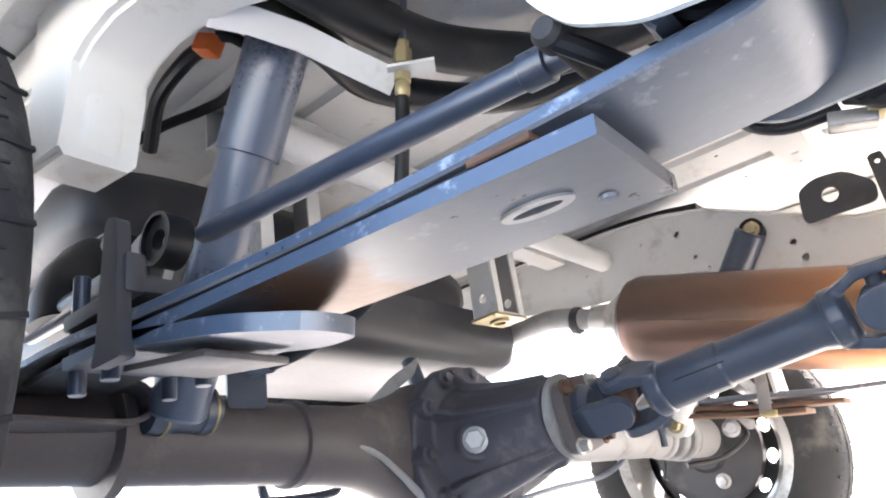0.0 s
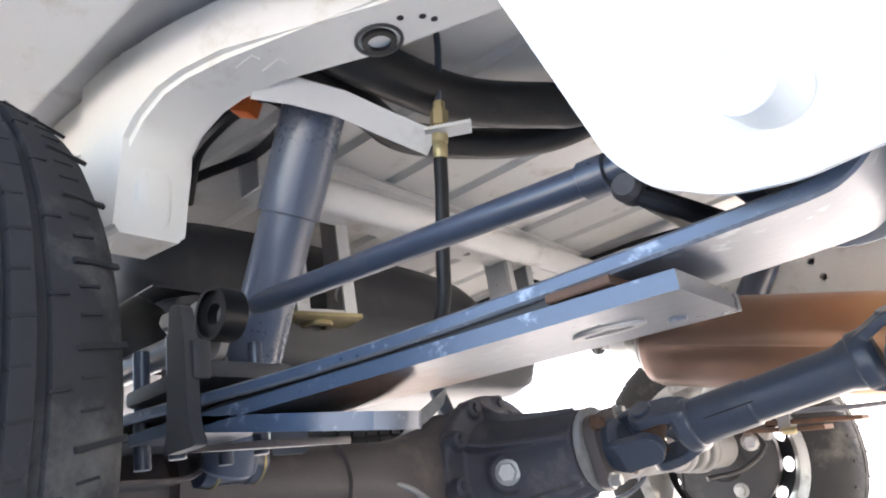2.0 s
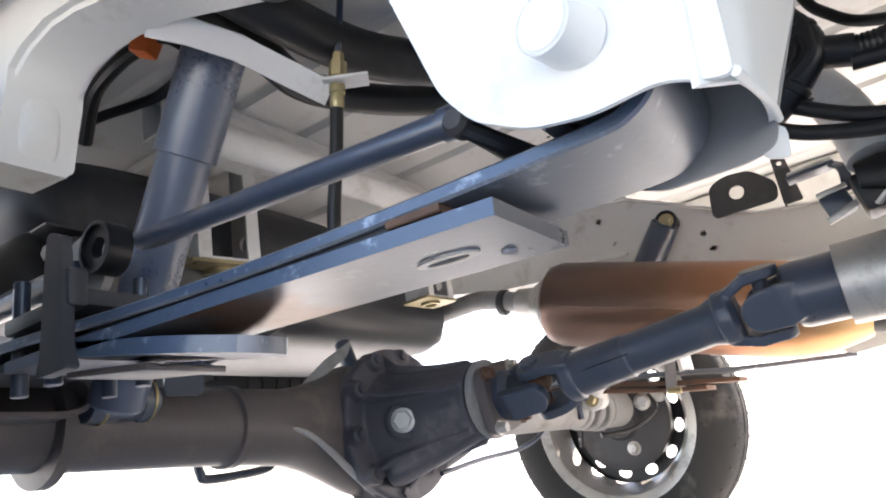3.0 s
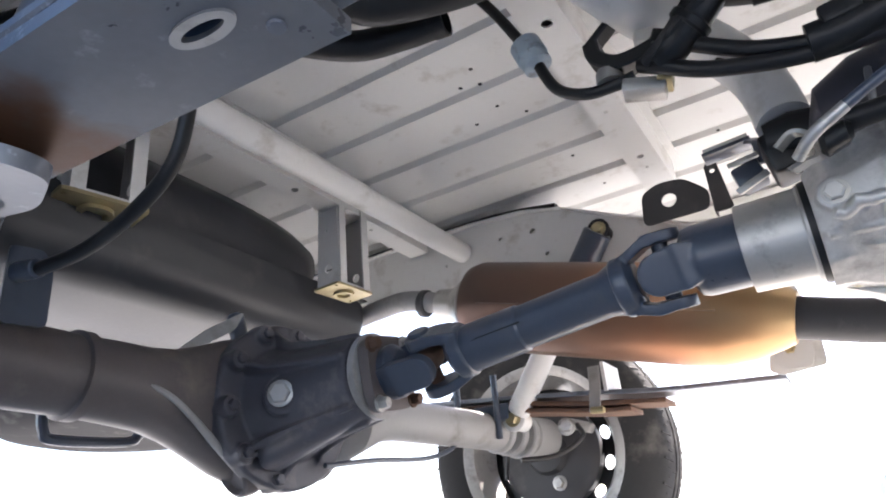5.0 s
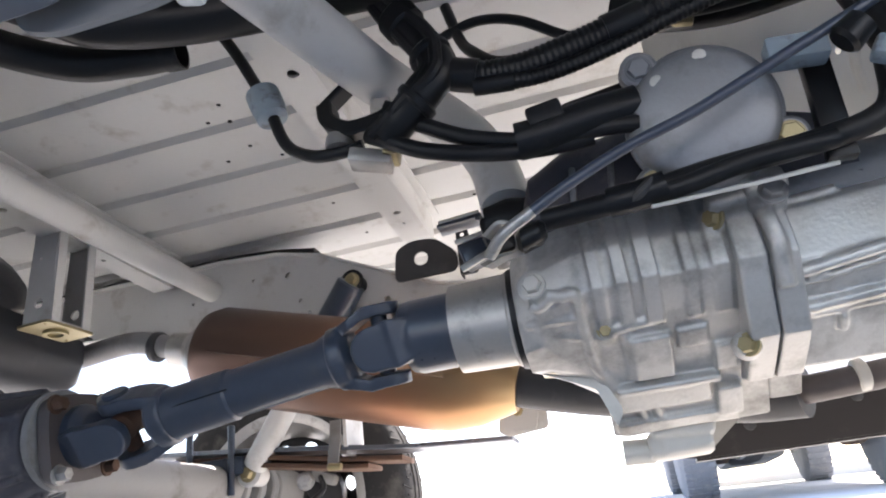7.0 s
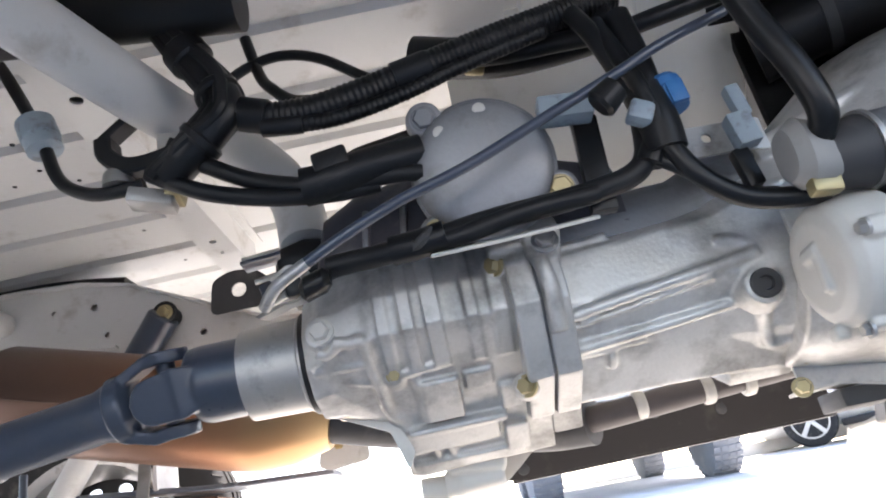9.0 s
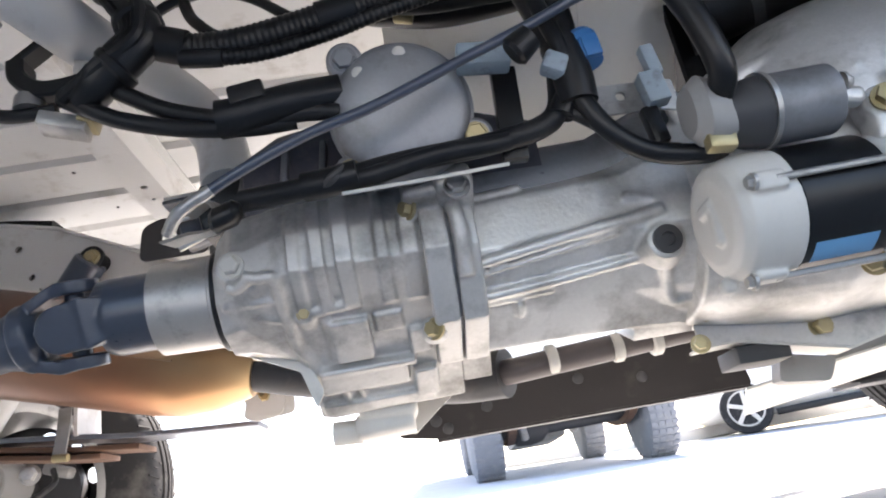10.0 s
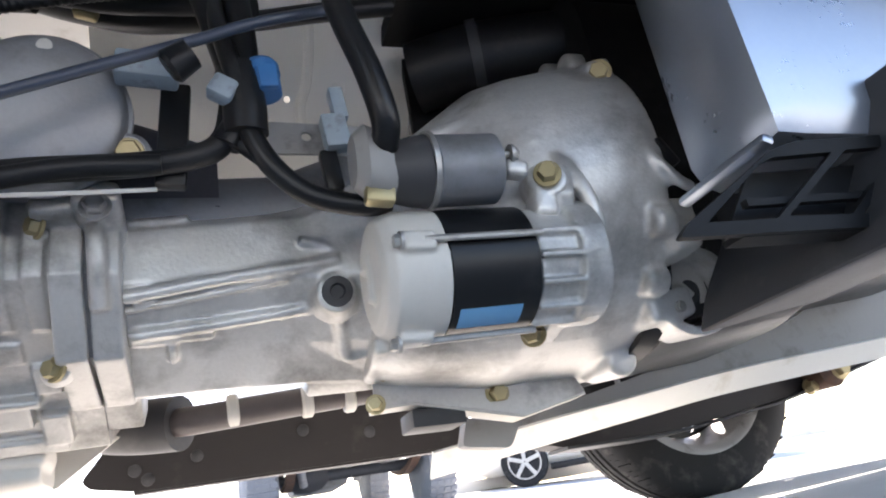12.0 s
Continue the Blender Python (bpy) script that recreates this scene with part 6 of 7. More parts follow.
part("white_plug", box(B(), (0.5, -0.13, 0.55), (0.02, 0.02, 0.018), turn(20), 0.003), ALU_PALE, valve)
loom_trunk = thing("wire_loom", "thick black taped wire loom along the bed floor", "wire", (0.53, -0.185, 0.6))
TRUNK = [(0.50, -0.2, 0.70), (0.529, -0.185, 0.625), (0.561, -0.18, 0.568), (0.572, -0.18, 0.54), (0.56, -0.18, 0.52), (0.533, -0.175, 0.50), (0.515, -0.165, 0.492)]
part("core", sweep(B(), TRUNK, 0.0165, 16), PLASTIC, loom_trunk)
for k, (dx, dy) in enumerate(((-0.012, -0.008), (0.012, 0.006), (0.004, -0.014))):
    part("strand", sweep(B(), [(x + dx + 0.003 * math.sin(3 * i + k), y + dy, z + 0.002 * k) for i, (x, y, z) in enumerate(TRUNK)], 0.0065, 10), RUBBER, loom_trunk)
for i in (1, 2, 4):
    p, q = Vector(TRUNK[i]), Vector(TRUNK[i + 1])
    part("tape", rod(B(), p.lerp(q, 0.3), p.lerp(q, 0.62), 0.0205, 18), PLASTIC, loom_trunk, "black tape wrap")
sleeve1 = thing("corrugated_loom", "black corrugated wire sleeve with tape at its ends", "wire", (0.7, -0.17, 0.53))
part("sleeve", sweep(B(), [(0.555, -0.18, 0.556), (0.578, -0.175, 0.535), (0.605, -0.172, 0.525), (0.645, -0.17, 0.524), (0.69, -0.17, 0.531), (0.735, -0.17, 0.541), (0.811, -0.17, 0.558), (0.93, -0.17, 0.58)], 0.0125, 14, 8, 0.0012), PLASTIC, sleeve1)
part("tape", sweep(B(), [(0.56, -0.178, 0.552), (0.578, -0.175, 0.535), (0.605, -0.172, 0.525)], 0.0155, 14), RUBBER, sleeve1, "black tape wrap")
part("tape", sweep(B(), [(0.72, -0.17, 0.538), (0.735, -0.17, 0.541), (0.752, -0.17, 0.545)], 0.0145, 14), RUBBER, sleeve1)
sleeve2 = thing("corrugated_loom", "thin black corrugated wire sleeve under the thick one", "wire", (0.7, -0.17, 0.515))
part("sleeve", sweep(B(), [(0.60, -0.175, 0.513), (0.66, -0.172, 0.509), (0.72, -0.17, 0.52), (0.78, -0.17, 0.537), (0.86, -0.17, 0.556)], 0.0065, 12, 8, 0.0009), PLASTIC, sleeve2)
part("tape", sweep(B(), [(0.60, -0.175, 0.513), (0.62, -0.174, 0.511), (0.635, -0.173, 0.51)], 0.0085, 12), RUBBER, sleeve2)
bundle = thing("cab_wire_bundle", "black taped wire bundle under the cab floor", "wire", (0.82, -0.1, 0.59))
part("core", sweep(B(), [(0.745, -0.09, 0.62), (0.79, -0.1, 0.598), (0.84, -0.11, 0.582), (0.90, -0.14, 0.565), (0.93, -0.16, 0.56)], 0.021, 16), PLASTIC, bundle)
part("strand", sweep(B(), [(0.77, -0.12, 0.585), (0.82, -0.13, 0.57), (0.87, -0.15, 0.555), (0.9, -0.17, 0.54)], 0.009, 12), RUBBER, bundle)
part("strand", sweep(B(), [(0.76, -0.06, 0.64), (0.83, -0.07, 0.615), (0.92, -0.08, 0.60), (1.0, -0.1, 0.60), (1.08, -0.1, 0.615)], 0.010, 12), RUBBER, bundle)
part("clip", box(B(), (0.80, -0.115, 0.578), (0.02, 0.012, 0.024), turn(0, 15), 0.003), GOLD, bundle, "yellowed clip")
wire("thin_wire", "thin black wire arching under the floor", [(0.575, -0.1, 0.679), (0.586, -0.1, 0.628), (0.60, -0.11, 0.60), (0.621, -0.12, 0.575), (0.66, -0.15, 0.545)], 0.006)
wire("thin_wire", "thin black wire arching under the floor", [(0.551, -0.1, 0.629), (0.575, -0.1, 0.642), (0.61, -0.1, 0.648), (0.65, -0.1, 0.634), (0.706, -0.1, 0.591), (0.76, -0.12, 0.57)], 0.0055)
wire("thin_wire", "thin black wire arching under the floor", [(0.64, -0.13, 0.47), (0.665, -0.12, 0.50), (0.70, -0.1, 0.52), (0.75, -0.08, 0.54)], 0.005)
wire("fuel_hose", "black rubber hose between valve and gearbox", [(0.51, -0.165, 0.508), (0.535, -0.17, 0.499), (0.588, -0.17, 0.466), (0.652, -0.17, 0.446), (0.70, -0.17, 0.445), (0.728, -0.17, 0.441)], 0.0075, None, 0, 14, "hose")
wire("fuel_hose", "black rubber hose between valve and gearbox", [(0.495, -0.16, 0.50), (0.52, -0.17, 0.48), (0.55, -0.17, 0.463), (0.60, -0.17, 0.447), (0.652, -0.168, 0.44), (0.69, -0.165, 0.442)], 0.0075, None, 0, 14, "hose")
hose_wrap = thing("hose_sleeve", "thick black taped sleeve round two hoses", "sleeve", (0.66, -0.17, 0.455))
part("sleeve", sweep(B(), [(0.628, -0.172, 0.449), (0.65, -0.172, 0.45), (0.69, -0.17, 0.457), (0.73, -0.165, 0.462)], 0.0165, 16), PLASTIC, hose_wrap)
part("strap", box(B(), (0.655, -0.184, 0.462), (0.03, 0.012, 0.018), turn(0, -8), 0.003), RUBBER, hose_wrap)
solo("hose_clip", box(B(), (0.665, -0.165, 0.462), (0.05, 0.02, 0.02), turn(0, 6), 0.004), BLACK, "black steel hose clip on the gearbox", "clip")
wire("shift_cable", "grey-black cable crossing in front of the gearbox", [(0.612, -0.221, 0.349), (0.624, -0.223, 0.355), (0.66, -0.225, 0.3725), (0.707, -0.225, 0.392), (0.76, -0.225, 0.408), (0.834, -0.225, 0.438), (0.889, -0.225, 0.46), (0.93, -0.225, 0.478), (0.99, -0.22, 0.5)], 0.0043, BLACK, 0, 14, "cable")
wire("cable_end", "pale steel cable sleeve end", [(0.594, -0.205, 0.339), (0.608, -0.22, 0.3472), (0.632, -0.2235, 0.359)], 0.0048, STEEL, 0, 12, "cable end")
coolant = thing("coolant_hose", "thick black hoses along the gearbox held by a clamp", "hose", (0.77, -0.17, 0.38))
part("hose", sweep(B(), [(0.636, -0.15, 0.383), (0.703, -0.165, 0.379), (0.771, -0.17, 0.385), (0.84, -0.17, 0.389), (0.886, -0.175, 0.394), (0.905, -0.178, 0.408), (0.912, -0.18, 0.44)], 0.0095, 16), RUBBER, coolant)
part("hose", sweep(B(), [(0.69, -0.16, 0.381), (0.74, -0.172, 0.376), (0.80, -0.176, 0.384), (0.86, -0.176, 0.386)], 0.008, 14), RUBBER, coolant)
part("tape", sweep(B(), [(0.69, -0.163, 0.38), (0.712, -0.167, 0.379), (0.735, -0.17, 0.381)], 0.0125, 14), PLASTIC, coolant, "black tape wrap")
part("clamp", sweep(B(), [(0.705, -0.17, 0.373), (0.715, -0.178, 0.377), (0.725, -0.176, 0.385)], 0.0045, 8), TANK, coolant)
strip = solo("hose_strap", ribbon(B(), [(0.72, -0.17, 0.366), (0.79, -0.172, 0.366), (0.856, -0.17, 0.369)], (0, 1, 0.5), 0.012, 0.003), ALU_PALE, "pale metal strip under the hose", "strip")
engine_loom = thing("engine_loom", "thick black engine wire loom with branches and tape", "wire", (0.91, -0.19, 0.45))
for pts, r in (([(0.885, -0.18, 0.56), (0.894, -0.19, 0.522), (0.91, -0.19, 0.457), (0.922, -0.19, 0.408), (0.938, -0.188, 0.376), (0.965, -0.186, 0.353), (1.003, -0.19, 0.342), (1.018, -0.2, 0.341)], 0.0085),
               ([(0.918, -0.19, 0.54), (0.922, -0.19, 0.48), (0.92, -0.185, 0.43), (0.905, -0.18, 0.40)], 0.0115),
               ([(0.905, -0.18, 0.41), (0.93, -0.185, 0.385), (0.955, -0.18, 0.362), (0.99, -0.185, 0.35)], 0.006),
               ([(0.90, -0.185, 0.54), (0.905, -0.2, 0.49), (0.915, -0.2, 0.44), (0.918, -0.195, 0.41)], 0.0075)):
    part("branch", sweep(B(), pts, r, 16), PLASTIC, engine_loom)
part("tape", sweep(B(), [(0.916, -0.19, 0.46), (0.92, -0.19, 0.43), (0.92, -0.187, 0.405)], 0.0165, 16), RUBBER, engine_loom, "black tape wrap at the branching")
wire("earth_cable", "black sleeved battery cable to the starter", [(0.975, -0.255, 0.54), (0.989, -0.25, 0.471), (1.003, -0.25, 0.42), (1.012, -0.243, 0.384), (1.014, -0.225, 0.372)], 0.0105, PLASTIC, 0, 14, "cable")
conn = thing("blue_connector", "bright blue plastic wire connector", "connector", (0.93, -0.188, 0.451))
part("housing", lathe(B(), (0.9365, -0.19, 0.437), (0.9335, -0.19, 0.467), [(0, 0.0115), (0.001, 0.013), (0.018, 0.0135), (0.0185, 0.0145), (0.026, 0.0145), (0.028, 0.013), (0.03, 0.012)], 20), BLUE, conn)
part("latch", box(B(), (0.938, -0.202, 0.447), (0.014, 0.006, 0.02), turn(0, -4), 0.001), BLUE, conn)
wc = thing("white_connector", "pale plastic wire connector on a steel strip", "connector", (0.99, -0.17, 0.42))
part("tongue", box(B(), (0.995, -0.172, 0.443), (0.012, 0.012, 0.03), turn(0, -6), 0.002), PALE, wc)
part("housing", box(B(), (0.99, -0.172, 0.416), (0.02, 0.016, 0.03), turn(0, -6), 0.002), PALE, wc)
part("tail", box(B(), (0.985, -0.165, 0.385), (0.014, 0.012, 0.035), turn(0, -6), 0.002), PLASTIC, wc)
solo("loom_bracket", plate(B(), rounded([(0.94, 0.412), (1.0, 0.411), (1.02, 0.406), (1.02, 0.438), (0.94, 0.442)], 0.003, 2), (0, -0.145, 0), (1, 0, 0), (0, 0, 1), 0.003, [circle(0.971, 0.432 - 0.004, 0.0045, 16)]), STEEL, "grey steel strip with a round hole behind the wires", "bracket")
wp = thing("wire_plug", "pale grey wire plug above the round cover", "connector", (0.86, -0.18, 0.46))
part("plug", box(B(), (0.852, -0.185, 0.462), (0.045, 0.02, 0.022), turn(0, 6), 0.003), PALE, wp)
part("lead", box(B(), (0.905, -0.2, 0.435), (0.02, 0.016, 0.018), turn(0, 30), 0.003), PALE, wp)
part("boot", lathe(B(), (0.868, -0.222, 0.436), (0.88, -0.225, 0.444), [(0, 0.01), (0.003, 0.013), (0.02, 0.011)], 16), PLASTIC, wp)
solo("loom_stay", box(B(), (0.868, -0.16, 0.42), (0.022, 0.012, 0.09), turn(0, 4), 0.002), PLASTIC, "black flat loom stay", "bracket")
solo("selector_switch", loft(B(), [(0.612, -0.16, 0.364, 0.006, 0.006, 2.2), (0.616, -0.16, 0.364, 0.011, 0.01, 2.4), (0.632, -0.16, 0.369, 0.011, 0.01, 2.4), (0.637, -0.16, 0.37, 0.006, 0.006, 2.2)], 18), PLASTIC, "black switch on the rear of the gearbox", "switch")
solo("shift_bracket", ribbon(B(), [(0.583, -0.12, 0.392), (0.598, -0.12, 0.402), (0.61, -0.125, 0.392), (0.612, -0.14, 0.366), (0.60, -0.17, 0.35), (0.588, -0.19, 0.337)], (0.2, 1, 0.2), 0.02, 0.004), STEEL, "bent steel bracket beside the gearbox", "bracket")
link = thing("selector_linkage", "dark selector linkage with bright steel strips over the propeller shaft", "linkage", (0.57, 0.0, 0.44))
part("lever_block", box(B(), (0.55, 0.012, 0.434), (0.03, 0.02, 0.03), turn(0, -15), 0.004), BLACK, link)
part("lever_block", box(B(), (0.585, -0.03, 0.425), (0.03, 0.05, 0.045), turn(0, -10), 0.006), PLASTIC, link)
part("link_strip", box(B(), (0.552, -0.006, 0.4195), (0.036, 0.004, 0.008), turn(0, -22), 0.001), STEEL, link, "bright steel strip")
part("link_strip", box(B(), (0.548, -0.006, 0.447), (0.032, 0.004, 0.006), turn(0, -8), 0.001), STEEL, link, "bright steel strip")
part("clip_plate", box(B(), (0.533, 0.046, 0.4895), (0.054, 0.026, 0.005), turn(0, -4), 0.001), BLACK, link)
part("clip_edge", box(B(), (0.533, 0.034, 0.494), (0.05, 0.003, 0.004), turn(0, -4), 0.001), ALU_PALE, link)
part("clip_arm", ribbon(B(), [(0.556, 0.04, 0.491), (0.566, 0.02, 0.475), (0.564, 0.01, 0.445)], (1, 0, 0), 0.012, 0.004), BLACK, link)
part("mount_block", loft(B(), [(0.575, -0.03, 0.44, 0.03, 0.016, 4), (0.60, -0.03, 0.438, 0.036, 0.022, 4), (0.645, -0.03, 0.43, 0.036, 0.022, 4)], 24), RUBBER, link)

# ---- front ----
panel = thing("side_cover", "brown-black sheet metal cover with bolts along its face", "cover panel", (1.0, 0.515, 0.25))
part("sheet", plate(B(), rounded([(0.70, 0.25), (0.757, 0.325), (1.30, 0.31), (1.312, 0.224), (0.775, 0.226), (0.712, 0.238)], 0.006, 2), (0, 0.515, 0), (1, 0, 0), (0, 0, 1), 0.004), COVER, panel)
part("lip", box(B(), (1.04, 0.53, 0.224), (0.54, 0.03, 0.005), turn(0, 0.3)), COVER, panel)
for x, z in ((1.022, 0.288), (0.772, 0.26), (0.86, 0.27), (1.13, 0.272), (0.79, 0.245)):
    part("bolt", lathe(B(), (x, 0.512, z - 0.004), (x, 0.5, z - 0.004), [(0, 0.01), (0.003, 0.009), (0.005, 0.004), (0.005, 0)], 14), TANK, panel)

batt = thing("battery_box", "grey painted steel box above a black plastic tray", "box", (1.35, -0.3, 0.3))
part("box", box(B(), (1.46, -0.288, 0.475), (0.42, 0.108, 0.33), None, 0.03), BOXP, batt, "grey steel box with sky-blue sheen")
part("foot_lip", box(B(), (1.2455, -0.286, 0.3135), (0.01, 0.098, 0.008), turn(0, 25), 0.003), BOXP, batt, "folded lip under the box")
tray = rounded([(1.146, 0.2425), (1.156, 0.252), (1.219, 0.29), (1.236, 0.301), (1.26, 0.308), (1.40, 0.317), (1.629, 0.33), (1.629, 0.248), (1.30, 0.244)], 0.004, 3)
openings = [rounded([(1.169, 0.2515), (1.224, 0.291), (1.236, 0.2955), (1.288, 0.2995), (1.222, 0.2525)], 0.002, 2)]
openings += [rounded([(1.231 + k * 0.062, 0.2535), (1.3 + k * 0.066, 0.301 + k * 0.003), (1.352 + k * 0.066, 0.305 + k * 0.003), (1.284 + k * 0.062, 0.2535)], 0.002, 2) for k in range(5)]
part("tray_side", plate(B(), tray, (0, -0.341, 0), (1, 0, 0), (0, 0, 1), -0.006, openings), TRAY, batt, "black plastic tray side with slanted openings")
part("tray_back", plate(B(), [(1.2, 0.25), (1.235, 0.296), (1.629, 0.32), (1.629, 0.25)], (0, -0.318, 0), (1, 0, 0), (0, 0, 1), -0.004), TRAY, batt)
part("tray_floor", box(B(), (1.41, -0.328, 0.2465), (0.43, 0.018, 0.004), turn(0, -0.5)), TRAY, batt)
part("tray_rib", box(B(), (1.42, -0.331, 0.2745), (0.42, 0.006, 0.005), turn(0, -2)), TRAY, batt)

sump = thing("engine_sump", "satin black engine sump and lower cover", "engine", (1.45, 0.0, 0.25))
part("pan", loft(B(), [(1.29, 0.02, 0.33, 0.13, 0.085, 4), (1.3, 0.02, 0.325, 0.14, 0.095, 4), (1.47, 0.02, 0.33, 0.14, 0.085, 4), (1.56, 0.02, 0.36, 0.14, 0.07, 4), (1.8, 0.02, 0.38, 0.14, 0.07, 4)], 44), PLASTIC, sump, "", 30)
part("side_shell", plate(B(), rounded([(1.283, 0.225), (1.31, 0.228), (1.36, 0.236), (1.431, 0.245), (1.484, 0.282), (1.503, 0.325), (1.503, 0.36), (1.345, 0.36), (1.337, 0.307), (1.299, 0.256)], 0.006, 3), (0, -0.165, 0), (1, 0, 0), (0, 0, 1), 0.2), TANK, sump, "smooth brown-black lower shell")
part("crank_end", lathe(B(), (1.268, -0.06, 0.32), (1.3, -0.06, 0.32), [(0, 0.09), (0.02, 0.092)], 32), RUBBER, sump)
# Block in black to paint in the dark of the cavity.
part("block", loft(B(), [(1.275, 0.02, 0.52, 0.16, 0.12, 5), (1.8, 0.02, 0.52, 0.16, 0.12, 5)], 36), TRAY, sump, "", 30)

subframe = thing("front_subframe", "pale grey painted front subframe beams with plated bolts", "subframe", (1.4, 0.1, 0.2))
part("lower_flange", ribbon(B(), [(1.11, 0.11, 0.171), (1.25, 0.11, 0.188), (1.4, 0.11, 0.205), (1.53, 0.11, 0.219), (1.78, 0.11, 0.236), (2.2, 0.11, 0.262)], (0, 0.7, -0.7), 0.036, 0.004), WHITE, subframe, "pale sloping lower flange")
# The beam's shaded side is painted grey; the flange below stays white.
part("beam_side", plate(B(), rounded([(1.13, 0.184), (1.204, 0.203), (1.4, 0.241), (1.64, 0.286), (1.71, 0.312), (1.75, 0.40), (2.2, 0.43), (2.2, 0.274), (1.78, 0.25), (1.53, 0.231)], 0.006, 2), (0, 0.1, 0), (1, 0, 0), (0, 0, 1), -0.03), GREY, subframe, "pressed beam side greyed for shade")
part("bolt_pad", lathe(B(), (1.856, 0.101, 0.386), (1.856, 0.0, 0.386), [(0, 0.04), (0.006, 0.036), (0.006, 0)], 28), GREY, subframe)
part("bolt", hexbolt(B(), (1.856, 0.095, 0.386), (0, -1, 0), 0.018, 0.014), GOLD, subframe)
part("end_plate", plate(B(), rounded([(1.135, 0.182), (1.19, 0.174), (1.205, 0.198), (1.145, 0.212)], 0.006, 2), (0, 0.09, 0), (1, 0, 0), (0, 0, 1), 0.02), GREY, subframe)
arm = thing("lower_arm", "dark grey pressed lower suspension arm with plated bolts", "suspension arm", (1.7, 0.42, 0.17))
part("arm", plate(B(), rounded([(1.39, 0.2), (1.43, 0.189), (1.65, 0.19), (1.8, 0.205), (1.92, 0.22), (2.25, 0.29), (2.25, 0.46), (1.95, 0.40), (1.7, 0.32), (1.42, 0.225)], 0.01, 3), (0, 0.42, 0), (1, 0, 0), (0, 0, 1), -0.06), COVER, arm, "black pressed arm")
part("arm_lip", ribbon(B(), [(1.43, 0.45, 0.187), (1.65, 0.45, 0.187), (1.8, 0.45, 0.202), (1.92, 0.45, 0.217), (2.25, 0.45, 0.287)], (0, 1, 0), 0.08, 0.005), TANK, arm)
part("pivot", lathe(B(), (1.985, 0.37, 0.25), (1.985, 0.43, 0.25), [(0, 0.014), (0.004, 0.03), (0.06, 0.03)], 24), RUST, arm)
part("bolt", hexbolt(B(), (2.0, 0.37, 0.252), (0, -1, 0), 0.016, 0.014), GOLD, arm)
part("bolt", hexbolt(B(), (1.955, 0.41, 0.229), (0, -1, 0), 0.011, 0.016), GOLD, arm)

# ---- cab floor over the gearbox ----
cab = thing("cab_floor", "cream painted cab floor pressing seen from below", "floor panel", (1.0, 0, 0.6))
part("sheet", plate(B(), [(0.86, -0.8), (2.7, -0.8), (2.7, 0.72), (0.86, 0.72)], (0, 0, 0.72), (1, 0, 0), (0, 1, 0), 0.02), BEIGE, cab)
wall_y = lambda z: 0.396 - 0.577 * z            # the panel leans forward under the seat
part("seat_panel", plate(B(), rounded([(x, z / 0.866) for x, z in ((0.78, 0.43), (0.985, 0.43), (1.0, 0.50), (1.13, 0.52), (1.14, 0.715), (0.78, 0.715))], 0.006, 2), (0, wall_y(0), 0), (1, 0, 0), (0, -0.5, 0.866), 0.004, [circle(0.985, 0.60 / 0.866, 0.004, 10)]), CREAM, cab, "cream pressed panel with a round hole")
part("panel_bead", sweep(B(), [(x, wall_y(z) - 0.002, z) for x, z in ((1.005, 0.555), (1.0, 0.59), (1.008, 0.615), (1.012, 0.65), (1.012, 0.70))], 0.007, 10), CREAM, cab, "rolled bead in the panel")
part("panel_press", box(B(), (1.045, wall_y(0.605) - 0.002, 0.605), (0.016, 0.008, 0.03), turn(0, 8, 30), 0.002), CREAM, cab)
# Two black sheets added in place of deep shade above the clutch housing.
part("bay_shade_top", plate(B(), [(1.1, -0.6), (2.6, -0.6), (2.6, 0.5), (1.1, 0.5)], (0, 0, 0.655), (1, 0, 0), (0, 1, 0), 0.02), TRAY, cab, "black sheet for the shade over the engine")
part("bay_shade_wall", plate(B(), [(1.125, 0.5), (1.6, 0.5), (1.6, 0.66), (1.125, 0.66)], (0, 0.03, 0), (1, 0, 0), (0, 0, 1), 0.01), TRAY, cab)
duct = thing("air_duct", "black rubber air duct above the clutch housing", "duct", (1.2, -0.05, 0.58))
part("tube", sweep(B(), [(1.13, 0.0, 0.60), (1.2, -0.04, 0.602), (1.3, -0.07, 0.6), (1.42, -0.08, 0.6)], 0.042, 24), RUBBER, duct)
part("clamp", lathe(B(), (1.19, -0.036, 0.602), (1.21, -0.045, 0.602), [(0, 0.042), (0.0, 0.045), (0.012, 0.045), (0.012, 0.042)], 28), TANK, duct)
# Cab body and bed sides above the floor: unseen blocks for the truck's shadow.
for y0, y1 in ((-0.80, -0.66), (0.60, 0.72)):
    part("cab_side", box(B(), (1.15, (y0 + y1) / 2, 1.2), (0.5, abs(y1 - y0), 1.0)), WHITE, cab)
# Unseen sill, added to hold near-side light off spring eye and gearbox.
part("light_stop_sill", box_rail(B(), [(0.64, 0, 0.44), (1.13, 0, 0.44)], -0.80, -0.70, 0.26), WHITE, cab, "unseen sill added to cut side light", 30)
part("cab_back", box(B(), (0.9, -0.04, 1.2), (0.04, 1.5, 1.0)), WHITE, cab)
part("cab_roof", box(B(), (1.7, -0.04, 1.75), (1.6, 1.5, 0.05)), WHITE, cab)
for y in (-0.79, 0.71):
    part("bed_gate", box(B(), (-0.1, y, 0.86), (1.88, 0.025, 0.28)), WHITE, bed)

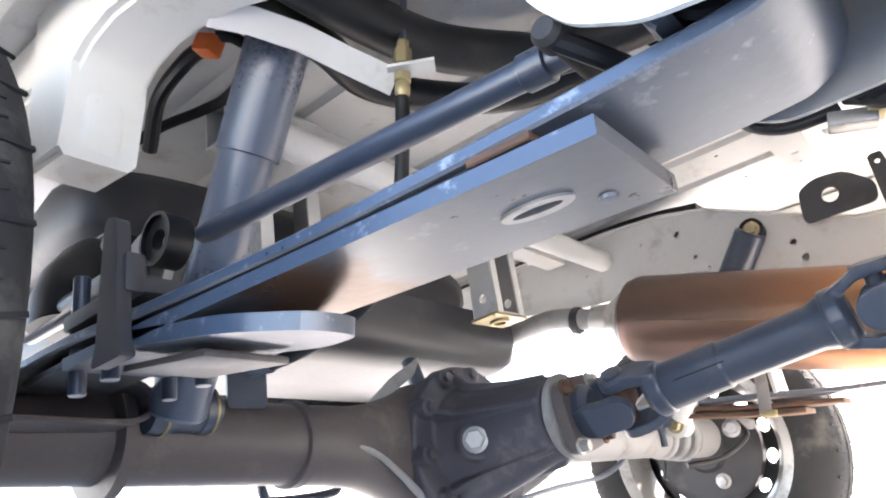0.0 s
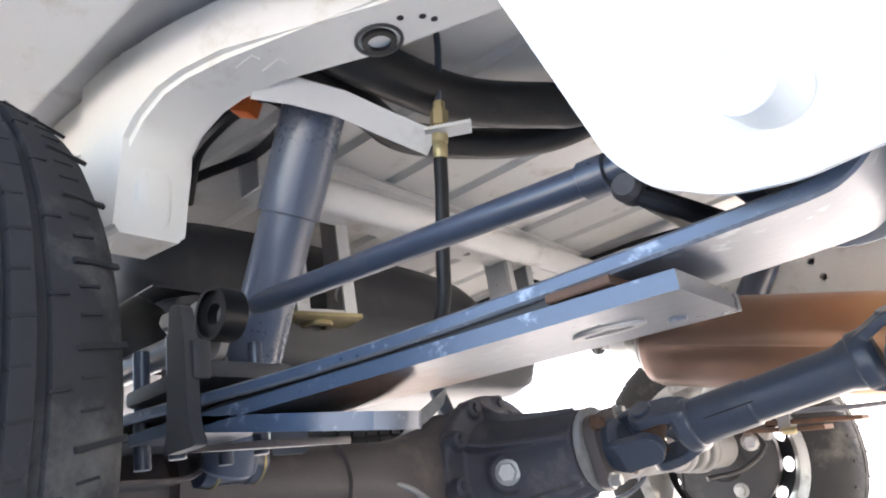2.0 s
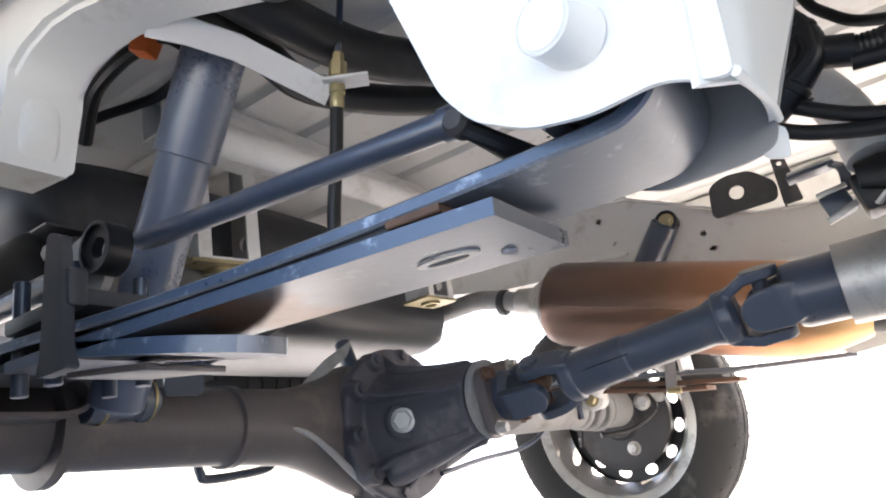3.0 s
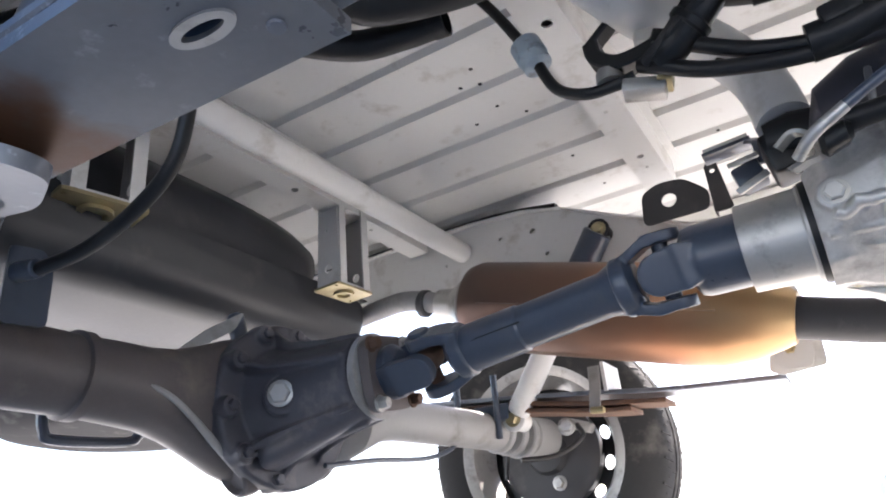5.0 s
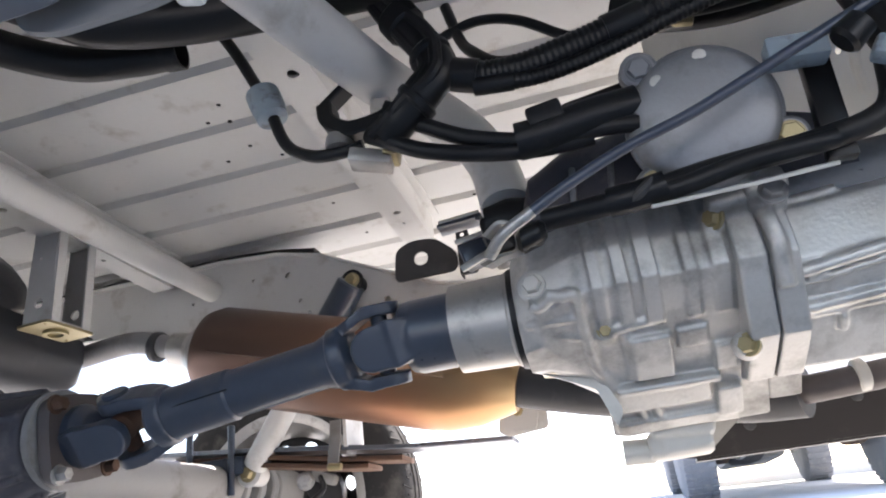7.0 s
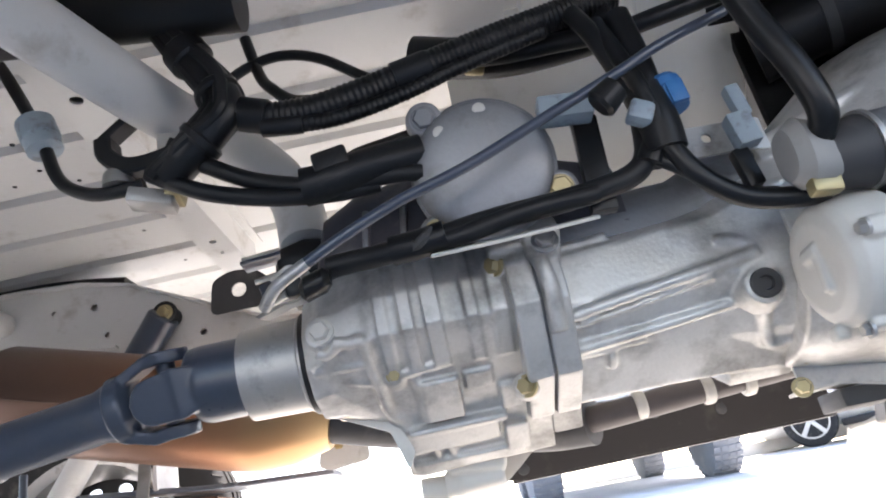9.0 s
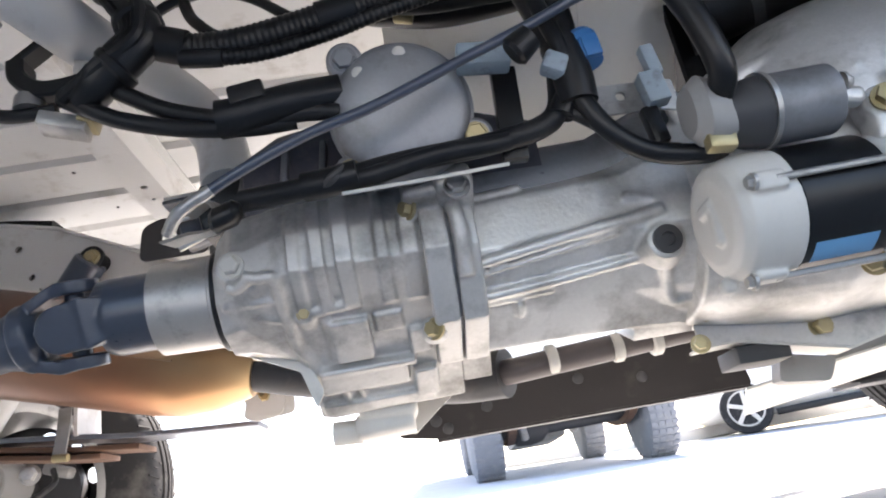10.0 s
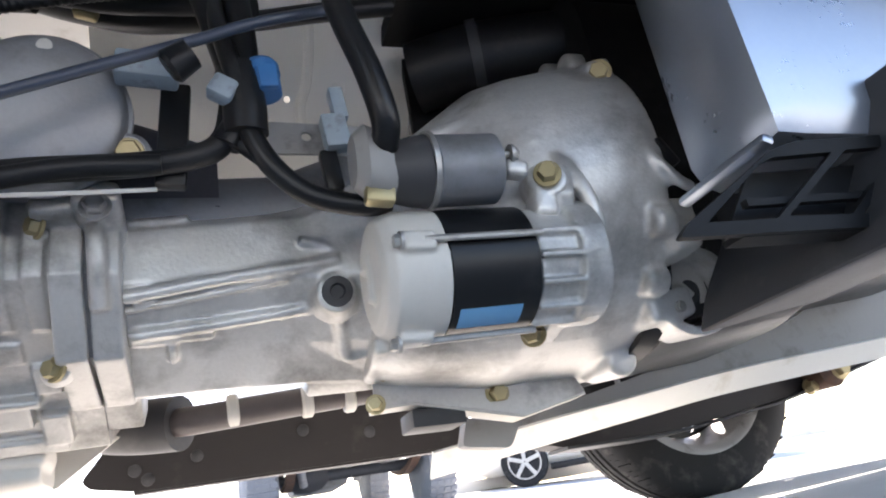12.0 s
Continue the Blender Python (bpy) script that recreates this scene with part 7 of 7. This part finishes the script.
# ---- yard behind ----
def far_tyre(w, c, r, width, mat=TYRE):
    bm = B()
    c = Vector(c)
    lathe(bm, c - Vector((0, 0, 0)) + Vector((-width / 2, 0, 0)), c + Vector((1, 0, 0)), [(0, r * 0.55), (0.0, r * 0.8), (0.03, r * 0.96), (0.06, r), (width - 0.06, r), (width - 0.03, r * 0.96), (width, r * 0.8), (width, r * 0.55)], 40)
    for i in range(36):
        a = 2 * math.pi * i / 36
        rot = Euler((a, 0, 0)).to_matrix()
        for s in (-0.32, -0.1, 0.12, 0.34):
            box(bm, c + Vector((s * width, 0, 0)) + rot @ Vector((0, 0, r)), (width * 0.18, r * 0.1, 0.02), rot)
    return part("tyre", bm, mat, w)


gz = ground_z
pick = thing("parked_pickup", "parked off-road pickup truck seen from behind under its tail", "truck", (1.9, 5.4, gz(1.9, 5.4)))
for x, y in ((1.2, 5.4), (2.64, 5.4), (2.66, 8.0), (1.25, 8.2)):
    far_tyre(pick, (x, y, gz(x, y) + 0.37), 0.37, 0.27, HAZED)
pz = gz(1.9, 5.4)
part("rear_axle", lathe(B(), (1.2, 5.45, pz + 0.37), (2.64, 5.45, pz + 0.37), [(0, 0.045), (0.22, 0.045), (0.28, 0.11), (0.4, 0.12), (0.5, 0.1), (0.56, 0.045), (1.44, 0.045)], 24), TANK, pick, "dusty rear axle")
for x in (1.42, 2.42):
    part("spring_pack", ribbon(B(), [(x, 4.8, pz + 0.5), (x, 5.1, pz + 0.36), (x, 5.45, pz + 0.31), (x, 5.8, pz + 0.36), (x, 6.2, pz + 0.5)], (1, 0, 0), 0.07, 0.05), RUST, pick)
    part("frame_rail", box(B(), (x, 6.8, pz + 0.62), (0.09, 4.0, 0.12), None, 0.01), TANK, pick)
    part("damper", rod(B(), (x + 0.12, 5.3, pz + 0.3), (x + 0.05, 5.1, pz + 0.7), 0.035, 14), GREY, pick)
part("tail_pipe", sweep(B(), [(2.2, 6.6, pz + 0.4), (2.2, 5.8, pz + 0.45), (2.25, 5.2, pz + 0.42), (2.3, 4.7, pz + 0.4)], 0.035, 14), STEEL, pick)
part("tow_bar", rod(B(), (1.35, 4.95, pz + 0.42), (2.5, 4.95, pz + 0.42), 0.03, 14), STEEL, pick)
part("tank", box(B(), (1.8, 6.6, pz + 0.42), (0.5, 0.9, 0.2), None, 0.05), GREY, pick)
part("body", box(B(), (1.92, 6.9, pz + 1.15), (1.75, 4.2, 0.8), None, 0.06), WHITE, pick)
part("bumper", box(B(), (1.92, 4.85, pz + 0.66), (1.7, 0.12, 0.14), None, 0.03), STEEL, pick)

car = thing("parked_car", "parked car with silver alloy wheels behind the yard", "car", (4.65, 8.0, gz(4.65, 8.0)))
car.rotation_euler.z = radians(-24)
cz = gz(4.65, 8.0)
for x in (4.65, 7.05):
    w = part("tyre", lathe(B(), (x, 8.0, cz + 0.31), (x, 8.2, cz + 0.31), [(0, 0.2), (0.0, 0.29), (0.03, 0.31), (0.17, 0.31), (0.2, 0.29)], 40), TYRE, car)
    part("rim", pipe(B(), (x, 7.99, cz + 0.31), (x, 8.1, cz + 0.31), 0.22, 0.02, 36), STEEL, w)
    for k in range(5):
        a = 2 * math.pi * k / 5 + 0.3
        part("spoke", box(B(), (x + 0.11 * math.cos(a), 8.0, cz + 0.31 + 0.11 * math.sin(a)), (0.2, 0.03, 0.05), turn(0, -math.degrees(a)), 0.006), ALU_PALE, w)
part("body", loft(B(), [(3.95, 8.8, cz + 0.62, 0.7, 0.35, 4), (4.15, 8.8, cz + 0.66, 0.78, 0.44, 5), (7.7, 8.8, cz + 0.66, 0.78, 0.44, 5), (7.9, 8.8, cz + 0.62, 0.7, 0.35, 4)], 32), WHITE, car)
part("sill", box(B(), (5.85, 8.06, cz + 0.2), (1.75, 0.06, 0.08), None, 0.01), PLASTIC, car)

kerb = solo("kerb", box(B(), (3.5, 9.2, gz(3.5, 9.2) + 0.04), (26, 0.3, 0.16), None, 0.02), CONCRETE, "pale concrete kerb behind the parked cars", "kerb", "structure")
